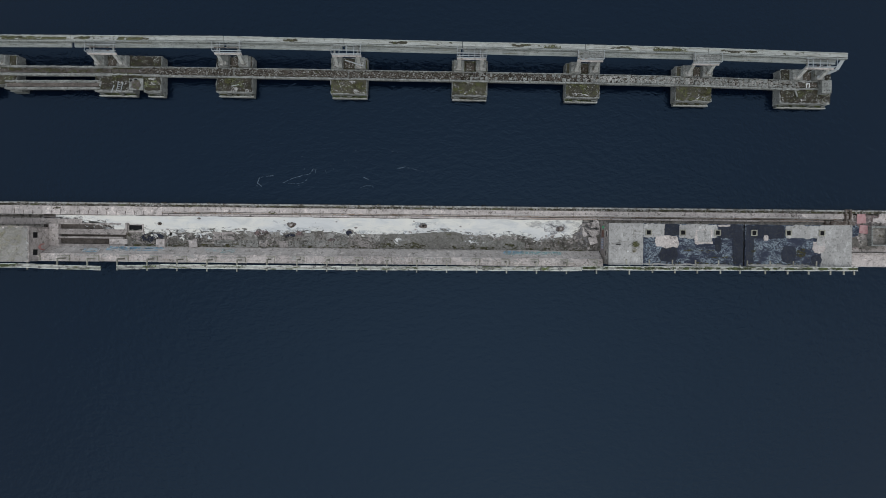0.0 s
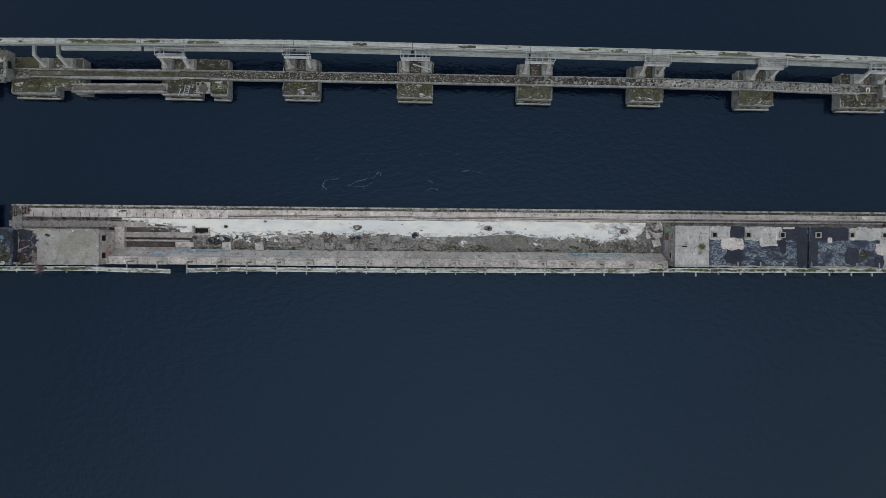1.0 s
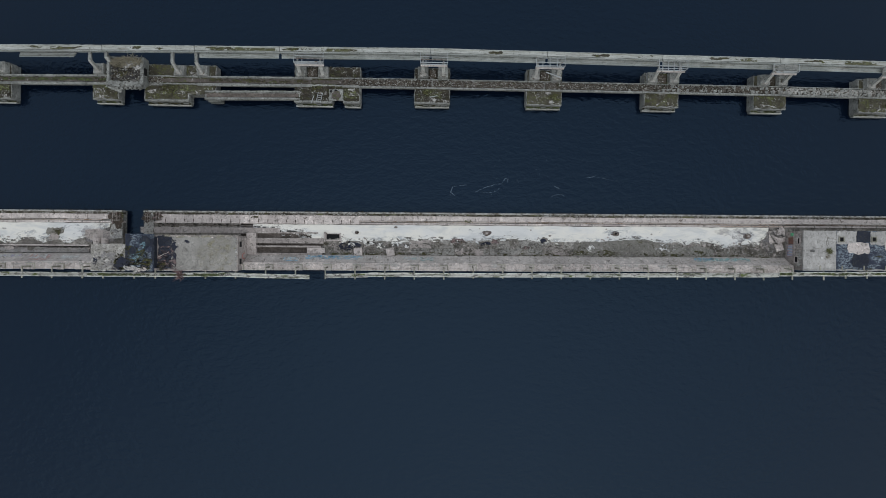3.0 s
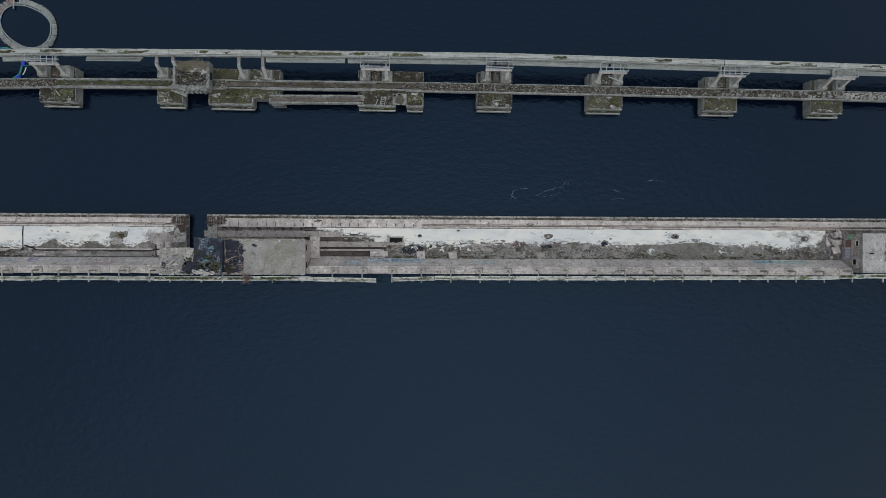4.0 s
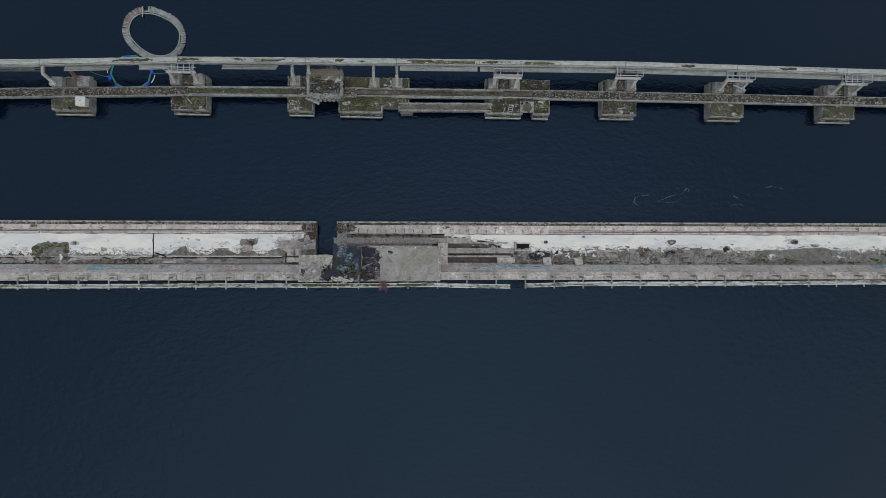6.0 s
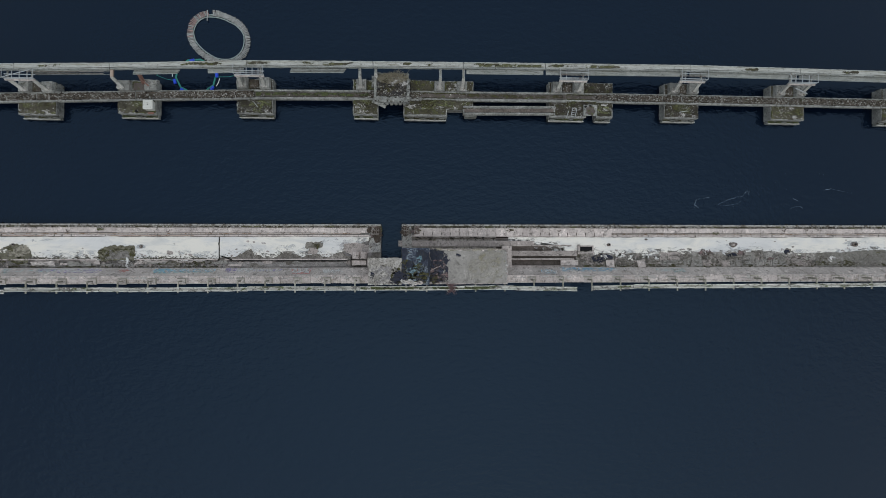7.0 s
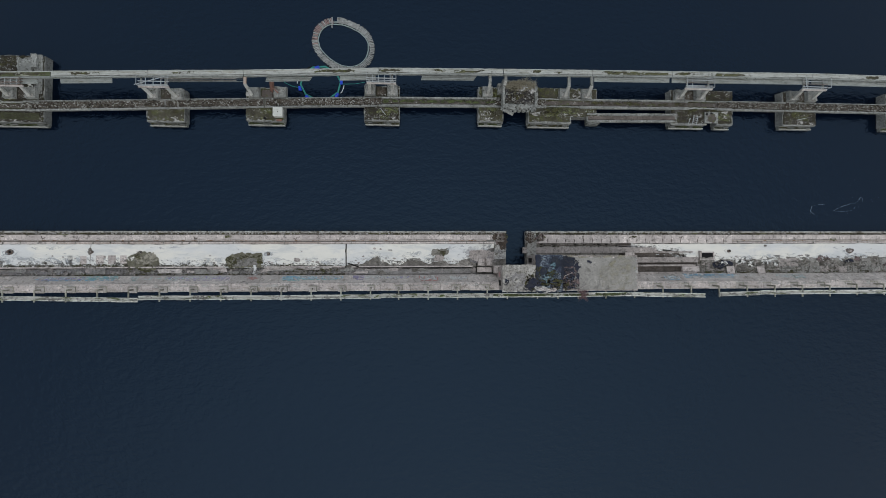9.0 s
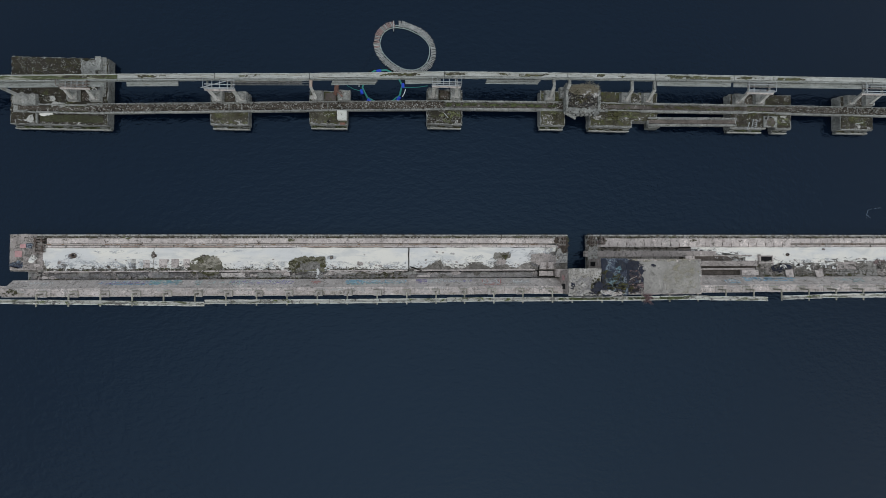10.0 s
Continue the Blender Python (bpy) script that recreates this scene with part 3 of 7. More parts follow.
# ---- main pier ----
SEGMENTS = ((-157.0, -76.8), (-73.7, 95.0))
for k, (u0, u1) in enumerate(SEGMENTS):
    name = "pier_west" if k == 0 else "pier_east"
    s0 = u0 + 3.7 if k == 0 else u0
    body = boxes((u0, u1, 2.3, 8.8, -2.5, 0.45)) if k else boxes((u0, -155.0, 3.65, 8.8, -2.5, 0.45), (-155.0, u1, 2.3, 8.8, -2.5, 0.45))
    pier = solid(name, body, SIDE, MAIN, "long weathered concrete pier standing in the sea", "pier")
    # north kerb with its lips
    part("kerb", boxes((s0, u1, 8.6, 8.85, -0.6, 1.5), bevel=0.03), KERB, pier, "stained concrete kerb with brown growth")
    part("kerb_channel", boxes((s0, u1, 8.3, 8.6, 0.4, 1.33)), CHANNEL, pier, "stained channel behind the kerb")
    wide = lambda u: 8.42 - 0.25 * max(0.0, wavy(u, 31, 0.09, 3))
    part("moss_film", strip(s0, min(u1, 90.0), wide, lambda u: 8.58 + 0.1 * wavy(u, 33, 0.5), 1.412, 0.004, 0.3), MOSS_FILM, pier, "dark moss along the kerb")
    part("moss_film", strip(s0, min(u1, 90.0), lambda u: 8.6, lambda u: 8.88 + 0.04 * wavy(u, 35, 1.5), 1.508, 0.004, 0.3), DIRT, pier, "dark dirt on the kerb")
    part("black_growth", strip(s0, min(u1, 90.0), lambda u: 8.84, lambda u: 9.02 + 0.1 * wavy(u, 37, 1.1), 1.1, 0.004, 0.3), FRINGE, pier, "black growth hanging over the kerb")
    stubs = bmesh.new()
    u = s0 + 0.4
    rnd = random.Random(k + 5)
    while u < min(u1, 75):
        if rnd.random() < 0.9 and wavy(u, 41 + k, 0.12, 3) > -0.1:
            w = rnd.uniform(0.08, 0.16)
            box(stubs, u - w, u + w, 8.36, 8.36 + rnd.uniform(0.12, 0.22), 1.3, 1.3 + rnd.uniform(0.08, 0.2))
        u += rnd.uniform(0.38, 0.55)
    tagged(part("kerb_stubs", stubs, KERB, pier, "row of broken concrete stubs"), kind="stuff")
    if k == 0:
        part("sub_floor", boxes((u0, -155.0, 3.65, 7.0, 0.4, 1.12)), ROUGH, pier)
    # rail trench, rail and pipe along the north side
    a = u0 + 4 if k == 0 else -41.4
    part("rail_bed", boxes((s0, u1, 7.0, 7.27, 0.4, 1.3)), PALE, pier)
    part("trench_bed", boxes((s0, u1, 7.27, 7.55, 0.4, 0.95)), SIDE, pier, "dark narrow trench beside the slabs")
    part("pipe", rod(bmesh.new(), (a, 7.43, 1.3), (min(u1 - 3, 60), 7.43, 1.3), 0.075), PIPE, pier, "pale rust-streaked pipe in the trench")
    for c, d in ((-116.5, -104.5), (-142.0, -126.0)) if k == 0 else ((14.0, 26.0), (48.0, 60.0)):
        part("rust_run", boxes((c, d, 7.06, 7.16, 1.29, 1.36)), RUST_PALE, pier, "long faded rust-brown bar")
    if k:
        part("duct", worn_box(8.0, 60.5, 7.52, 7.74, 1.36, 1.6, 12, 0.6, 0.03), WALK, pier, "long pale duct on the slabs")
        # shadow line along the duct, painted as a black strip on the trench floor
        part("duct_gap", boxes((8.0, 60.5, 7.3, 7.5, 0.95, 1.12)), FRINGE_SOLID, pier, "black strip painted as shade beside the duct")
    ticks = bmesh.new()
    rnd = random.Random(k + 15)
    u = a + 1.0
    while u < min(u1 - 3, 58):
        box(ticks, u - 0.05, u + 0.05, 7.0, 7.36, 1.28, 1.42)
        u += rnd.choice((2.4, 2.6, 4.9, 7.4))
    tagged(part("bed_cleats", ticks, KERB, pier, "row of small dark cleats"), kind="stuff")
    # sub-floor of the middle of the deck
    for a, b in ([(-155.0, u1)] if k == 0 else [(u0, -59.3), (-46.2, u1)]):
        part("sub_floor", boxes((a, b, 3.55 if k == 0 else 2.3, 7.0, 0.4, 1.12)), ROUGH, pier)

# uneven north slabs, one beside another
slab_bm = boxes((0.003, 2.797, 7.56, 8.3, 0.95, 1.4), bevel=0.008)
slab_me = mesh_of("deck_slab", slab_bm, PALE)
small_me = mesh_of("deck_slab", boxes((0.0, 1.384, 7.62, 8.3, 0.95, 1.4), (0.055, 1.33, 7.02, 7.62, 0.95, 1.4), bevel=0.012), PALE)
piers = [o for o in scene.objects if o.name.startswith("pier_")]
pier_of = {o.name: o for o in piers}
WEST, EAST = pier_of["pier_west"], pier_of["pier_east"]
rnd = random.Random(3)
for owner, u0, u1, me, step in ((WEST, -152.0, -79.4, slab_me, 2.8), (EAST, -71.8, -41.6, small_me, 1.385), (EAST, -41.6, 60.0, slab_me, 2.8), (EAST, 66.0, 90.0, slab_me, 2.8)):
    u = u0
    while u < u1 - 0.2:
        piece("deck_slab", me, owner, pose(u, rnd.uniform(-0.02, 0.02), rnd.uniform(-0.03, 0.02), rnd.uniform(-0.4, 0.4)))
        u += step

# ---- south gallery: a flat roof with an inclined inner wall ----
ROOF_G = 3.6
V_FOOT, Z_FOOT, V_HEAD, Z_HEAD = 2.35, 1.12, 1.22, 3.2


def prism(u0, u1, section, skew=0.0):
    bm = bmesh.new()
    a = [bm.verts.new((u0 + skew * (z - 1.2), v, z)) for v, z in section]
    b = [bm.verts.new((u1, v, z)) for v, z in section]
    n = len(section)
    for i in range(n):
        bm.faces.new((a[i], a[(i + 1) % n], b[(i + 1) % n], b[i]))
    bm.faces.new(a[::-1])
    bm.faces.new(b)
    return bm


panel_me = mesh_of("wall_panel", prism(0.0, 4.345, ((V_FOOT, Z_FOOT), (V_HEAD, Z_HEAD), (V_HEAD - 0.2, Z_HEAD), (V_FOOT - 0.3, Z_FOOT))), WALK)
roof_me = mesh_of("roof_slab", boxes((0.004, 4.34, 0.08, 1.24, ROOF_G - 0.2, ROOF_G), bevel=0.025), PALE)
galleries = {}
for owner, u0, u1, n in ((WEST, -156.6, -78.2, 18.3), (EAST, -58.2, 24.15, 19.2)):
    body = prism(u0, u1, ((0.14, -2.5), (0.14, ROOF_G - 0.2), (1.1, ROOF_G - 0.2), (1.1, 3.0), (V_FOOT - 0.16, Z_FOOT - 0.1), (V_FOOT - 0.16, -2.5)))
    gal = part("gallery", body, SIDE, owner, "concrete gallery with a flat roof and an inclined wall")
    galleries[owner] = gal
    for i in range(int(n)):
        u = u0 + i * (u1 - u0) / int(n)
        tilt = rnd.uniform(-0.25, 0.25)
        piece("roof_slab", roof_me, gal, pose(u, rnd.uniform(-0.02, 0.02), rnd.uniform(-0.02, 0.02), tilt))
        piece("wall_panel", panel_me, gal, pose(u, rnd.uniform(-0.012, 0.012), rnd.uniform(-0.01, 0.01)))


def on_slope(u, s):
    """A place on the inclined wall: s runs from its foot to its head."""
    return Vector((u, V_FOOT + (V_HEAD - V_FOOT) * s, Z_FOOT + (Z_HEAD - Z_FOOT) * s))


def scrawl(u0, u1, s0, s1, paints, seed, owner, filled=0.0):
    """Old spray paint on the inclined wall as loose bars, none of them letters."""
    r = random.Random(seed)
    nrm = Vector((0, 2.08, 1.13)).normalized() * 0.02
    for k, film in enumerate({PAINTS.index(p): p for p in paints}):
        bm = bmesh.new()
        d = nrm * (0.4 + 0.15 * k)
        s2 = s1 + 0.12 - 0.1 * k
        bm.faces.new([bm.verts.new(p + d) for p in (on_slope(u0, s0), on_slope(u1, s0), on_slope(u1 - 0.2, s2), on_slope(u0 + 0.2, s2))])
        part("paint_film", bm, PAINT_FILMS[film], galleries[owner], "faded spray paint on the wall")
    for k, paint in enumerate(paints):
        bm = bmesh.new()
        u = u0 + r.uniform(0, 0.3)
        while u < u1:
            w = r.uniform(0.07, 0.15) if not filled else r.uniform(0.15, 0.4)
            a, b = r.uniform(s0, s0 + 0.3 * (s1 - s0)), r.uniform(s1 - 0.35 * (s1 - s0), s1)
            lean = r.uniform(-0.3, 0.3)
            if r.random() < 0.3:
                a = b - 0.1
                w *= 3
            q = [on_slope(u, a) + nrm, on_slope(u + w, a + 0.02) + nrm, on_slope(u + w + lean, b) + nrm, on_slope(u + lean, b - 0.03) + nrm]
            bm.faces.new([bm.verts.new(p) for p in q])
            u += r.uniform(0.12, 0.55) * (1.0 if not filled else 0.5) * len(paints)
        part("graffiti", bm, paint, galleries[owner], "faded spray paint on the wall")


B_, T_, W_, V_, R_ = PAINTS
for u0, u1, s0, s1, paints, seed, owner, filled in ((-52.6, -50.2, 0.3, 0.7, (B_, W_), 1, EAST, 0), (-49.5, -41.4, 0.05, 0.45, (B_, B_, W_), 2, EAST, 1), (-41.2, -38, 0.1, 0.5, (W_,), 3, EAST, 0), (-34.5, -30.0, 0.2, 0.6, (T_, W_), 4, EAST, 0),
                                                    (9.8, 12.6, 0.1, 0.5, (T_, W_, B_), 5, EAST, 1), (12.6, 18.5, 0.15, 0.5, (W_, T_), 6, EAST, 0)) + ((-154, -151, 0.2, 0.5, (W_,), 7, WEST, 0), (-144.5, -138.0, 0.1, 0.5, (B_, V_, W_), 8, WEST, 0), (-137.8, -133.5, 0.05, 0.5, (B_, T_), 9, WEST, 0),
                                                    (-131.5, -124, 0.1, 0.55, (T_, W_), 10, WEST, 0), (-126.5, -117.5, 0.1, 0.5, (V_, W_), 11, WEST, 0), (-114.9, -113.8, 0.2, 0.5, (R_,), 12, WEST, 0), (-110.0, -107.2, 0.1, 0.6, (T_, B_), 13, WEST, 0), (-107.2, -101.2, 0.15, 0.5, (T_, B_, W_), 14, WEST, 0),
                                                    (-99.8, -98.0, 0.1, 0.5, (V_,), 15, WEST, 0), (-98.2, -95.8, 0.1, 0.5, (W_,), 16, WEST, 0), (-95.8, -91.5, 0.2, 0.5, (V_, W_), 17, WEST, 0), (-90.0, -87.0, 0.1, 0.7, (R_, W_), 18, WEST, 0), (-85.5, -82.8, 0.2, 0.6, (W_,), 19, WEST, 0)):
    scrawl(u0, u1, s0, s1, paints, seed, owner, filled)

# ---- white coated deck with a ragged southern edge, and the broken ground beside it ----


def coat_edge(knots, amp, seed, lift=0.0):
    """The coating's southern edge: a coarse line through a few knots, frayed by noise."""
    us, vs = zip(*knots)

    def f(u):
        i = int(np.clip(np.searchsorted(us, u) - 1, 0, len(us) - 2))
        t = min(1.0, max(0.0, (u - us[i]) / (us[i + 1] - us[i])))
        t = t * t * (3 - 2 * t)
        return min(vs[i] + (vs[i + 1] - vs[i]) * t + lift + amp * (0.4 * wavy(u, seed, 0.45, 3) + 0.2 * wavy(u, seed + 3, 2.4, 3)), 6.88)
    return f


def top_edge(v, seed):
    return lambda u: v + 0.08 * wavy(u, seed, 0.5)


TOP = 1.22
COAT = "white coated concrete deck with a ragged edge"
COAT_EAST = ((-57.6, 6.7), (-53.0, 6.1), (-49.9, 5.8), (-47.1, 4.85), (-44.3, 4.55), (-37.5, 4.5), (-31.8, 4.85), (-24.0, 4.63), (-19.2, 4.7), (-19.0, 5.0), (-17.3, 4.97), (-17.1, 4.52), (-9.0, 4.52), (-4.0, 4.65), (2.0, 5.05), (5.2, 4.5), (7.3, 4.6), (8.6, 4.3),
             (10.8, 4.75), (13.6, 4.4), (14.8, 3.75), (16.6, 4.35), (19.6, 4.45), (20.8, 5.1), (21.4, 6.3), (22.0, 6.9))
COAT_WEST = ((-152.6, 5.2), (-152.0, 4.0), (-140.0, 3.92), (-127.8, 3.88), (-119.0, 3.85), (-101.0, 3.74))
COAT_GAP = ((-100.4, 4.0), (-98.6, 3.9), (-97.6, 4.5), (-96.1, 5.35), (-95.6, 4.2), (-92.9, 4.0), (-91.6, 4.65), (-90.0, 4.75), (-88.9, 4.1), (-87.6, 4.5), (-86.1, 4.6), (-85.5, 4.1), (-84.7, 4.05), (-83.2, 4.6), (-81.2, 5.2), (-78.6, 6.4))
for owner, u0, u1, knots, amp, seed in ((EAST, -57.4, 21.6, COAT_EAST, 0.3, 1), (WEST, -152.6, -100.9, COAT_WEST, 0.25, 5), (WEST, -100.72, -78.6, COAT_GAP, 0.35, 9)):
    low_edge = coat_edge(knots, amp, seed)
    part("white_deck", strip(u0, u1, low_edge, top_edge(6.93, seed + 1), TOP, 0.06, 0.1), WHITE, owner, COAT)
    # the coating thins out past its edge, and dirt creeps over it
    reach = coat_edge(knots, amp, seed + 2, -0.2 if knots is COAT_GAP else -0.4)
    part("thin_coat", strip(u0, u1, lambda u: min(reach(u), low_edge(u) - 0.06), lambda u: low_edge(u) + 0.02, TOP - 0.006, 0.01), THIN, owner, "thin worn islands of white coating")
    mist = coat_edge(knots, amp, seed + 6, 1.1 if owner is WEST else 0.6)
    part("grey_wash", strip(u0 + 0.3, u1 - 0.3, lambda u: min(low_edge(u), 6.7) + 0.02, lambda u: min(max(mist(u), low_edge(u) + 0.3), 6.85), TOP + 0.004, 0.003), WASH, owner, "grey wash over the coating")
    creep = coat_edge(knots, amp, seed + 4, 0.4)
    part("dirt_film", strip(u0 + 0.3, u1 - 0.3, lambda u: min(low_edge(u), 6.7) + 0.02, lambda u: min(max(creep(u), low_edge(u) + 0.12), 6.8), TOP + 0.012, 0.006), DIRT, owner, "grey dirt creeping over the coating")
# the trodden brown earth, and broken plates of an old pavement beside it
east_edge = coat_edge(COAT_EAST, 0.3, 1)
part("earth", strip(-8.7, 13.0, lambda u: 2.42 + 0.1 * wavy(u, 71, 0.5), lambda u: east_edge(u) - 0.06 - 0.9 * max(0.0, (u - 3.0) / 10.0), 1.25, 0.1, 0.2), EARTH_FLAT, EAST, "trodden brown earth")
part("earth_moss", strip(-8.7, -1.0, lambda u: 2.5 + 0.1 * wavy(u, 72, 0.5), lambda u: 3.9 + 0.5 * wavy(u, 73, 0.3) - 0.12 * (u + 8.7), 1.256, 0.004, 0.2), MOSS_FILM, EAST, "olive moss on the earth")
part("earth_moss", strip(1.0, 13.0, lambda u: 2.5 + 0.2 * wavy(u, 74, 0.5), lambda u: 3.1 + 0.5 * wavy(u, 75, 0.3), 1.256, 0.004, 0.2), MOSS_FILM, EAST, "olive moss on the earth")
r = random.Random(23)
cols, lines = 15, (2.45, 3.45, 4.65)
grid = [[Vector((-34.0 + i * 1.7 + r.uniform(-0.4, 0.4), v + r.uniform(-0.16, 0.16), 0)) for v in lines] for i in range(cols + 1)]
for i in range(cols):
    for j in range(2):
        if r.random() < 0.2:
            continue
        ring = [grid[i][j], grid[i + 1][j], grid[i + 1][j + 1], grid[i][j + 1]]
        mid = sum(ring, Vector()) / 4
        if mid.y > east_edge(mid.x) - 0.25:
            continue
        inset, z, bm = r.uniform(0.005, 0.03), 1.2 + r.uniform(0, 0.04), bmesh.new()
        rim = []
        for k in range(4):
            p, q = ring[k], ring[(k + 1) % 4]
            for t in (0.0, 0.15, 0.3, 0.45, 0.6, 0.75, 0.9):
                c = p.lerp(q, t)
                rim.append(c + (mid - c).normalized() * (inset + max(0.0, r.uniform(-0.12, 0.13))))
        f = bm.faces.new([bm.verts.new((c.x, c.y, z + 0.05 * (c.x - mid.x) * r.uniform(-0.3, 0.3))) for c in rim])
        for v in bmesh.ops.extrude_face_region(bm, geom=[f])["geom"]:
            if isinstance(v, bmesh.types.BMVert):
                v.co.z -= 0.15
        part("paving_plate", bm, (GREY_PLATE, CONCRETE, GREY_PLATE, PLATE_WORN)[r.randint(0, 3)], EAST)
part("broken_ground", rough_sheet(-47.0, 24.0, 2.2, 6.9, 0.98, 0.2, 1), ROUGH, EAST, "broken dirty concrete ground")
part("broken_ground", rough_sheet(-152.6, -77.0, 3.55, 6.9, 1.0, 0.17, 2), ROUGH, WEST, "broken dirty concrete ground")
part("trench_floor", rough_sheet(-154.6, -77.0, 2.2, 3.5, 0.66, 0.3, 3), TRENCH, WEST, "rubble and silt in a long trench")
part("trench_silt", rough_sheet(-99.6, -81.9, 2.3, 3.36, 0.92, 0.06, 14), TRENCH, WEST, "smooth grey silt in the trench")
for u0, u1 in ((-152.4, -138.0), (-136.6, -118.6), (-112.8, -101.0), (-100.0, -81.8)):
    part("slab_edge", worn_box(u0, u1, 3.46, 3.66, 0.6, 1.26, u0, 0.4, 0.04), PALE, WEST, "pale slab edge along the trench")

r = random.Random(29)
for k in range(46):
    u, w = -153.5 + 1.66 * k + r.uniform(-0.6, 0.6), r.uniform(0.25, 1.0)
    part("trench_debris", blob(u, r.uniform(2.65, 3.2), w, r.uniform(0.12, 0.34), 0.78 + r.uniform(0, 0.12), 200 + k, 0.5, r.choice((0.1, 0.7)), 0.1, 30), (PALE, ROUGH, GREY_PLATE, EARTH, SIDE)[r.choice((0, 1, 2, 2, 3, 4, 2))], WEST)
for k, (u0, u1, v0, v1) in enumerate(((-128.0, -124.6, 2.7, 3.3), (-122.8, -119.4, 2.6, 3.35), (-121.0, -118.2, 2.9, 3.5), (-112.8, -103.0, 3.15, 3.4), (-137.6, -135.4, 2.6, 3.4))):
    part("leaning_slab", worn_box(u0, u1, v0, v1, 0.7, 1.05, k, 0.3, 0.12), (WALK, GREY_PLATE, PALE)[k % 3], WEST, "pale slab lying in the trench")
for k, (u0, u1) in enumerate(((-128.5, -119.0), (-110.0, -102.0), (-147.0, -138.0))):
    part("ground_film", strip(u0, u1, lambda u: 2.75 + 0.12 * wavy(u, 52, 0.6), lambda u: 3.3 + 0.15 * wavy(u, 54, 0.6), 1.06, 0.004, 0.2), (DIRT, MOSS_FILM, SMOKE)[k], WEST, "dirt and growth in the trench")
for owner, cx, cy, rx, ry, sd in ((EAST, 20.5, 5.8, 2.2, 1.1, 1), (EAST, 16.0, 6.2, 3.0, 0.5, 2), (WEST, -80.5, 5.4, 2.4, 1.3, 3), (WEST, -80.0, 4.4, 2.0, 0.7, 4), (EAST, -57.0, 6.5, 3.5, 0.3, 5), (EAST, 22.0, 4.4, 1.4, 1.5, 6)):
    part("grey_film", blob(cx, cy, rx, ry, TOP + 0.016 + 0.002 * sd, 80 + sd, 0.5, 0.1, 0.004, 120), SMOKE, owner, "violet-grey dirt film")
# moss and dirt on the broken ground and on the gallery roof
for owner, u0, u1, v0, v1, z, mat, lab in ((EAST, -46, 23, 2.35, 2.75, 1.22, MOSS_FILM, "moss along the foot of the wall"), (EAST, -8, 8, 2.7, 3.5, 1.24, MOSS_FILM, "moss on the broken ground"), (EAST, -45, 0, 3.0, 4.2, 1.235, DIRT, "dark dirt on the broken ground"), (WEST, -152, -101, 2.3, 2.6, 1.0, MOSS_FILM, "moss in the trench"), (WEST, -152, -130, 2.6, 3.3, 1.07, SMOKE, "grey silt film in the trench"), (WEST, -152, -101, 3.6, 3.95, TOP + 0.022, MOSS_FILM, "moss along the coating's edge"), (WEST, -152, -120, 3.7, 4.6, TOP + 0.026, DIRT, "dirt over the coating")):
    part("ground_film", strip(u0, u1, lambda u: v0 + 0.1 * wavy(u, 51, 0.4), lambda u: v1 + 0.3 * wavy(u, 53, 0.3), z, 0.004, 0.25), mat, owner, lab)
for owner, u0, u1 in ((WEST, -156.0, -79.0), (EAST, -57.5, 23.8)):
    part("roof_film", strip(u0, u1, lambda u: 0.14, lambda u: 0.5 + 0.35 * wavy(u, 55, 0.25), ROOF_G + 0.03, 0.004, 0.3), LICHEN_FILM, galleries[owner], "yellow-grey lichen along the roof's edge")
    part("roof_film", strip(u0, u1, lambda u: 0.75 + 0.2 * wavy(u, 57, 0.3), lambda u: 1.18, ROOF_G + 0.034, 0.004, 0.3), PALE_FILM, galleries[owner], "pale crust on the roof")

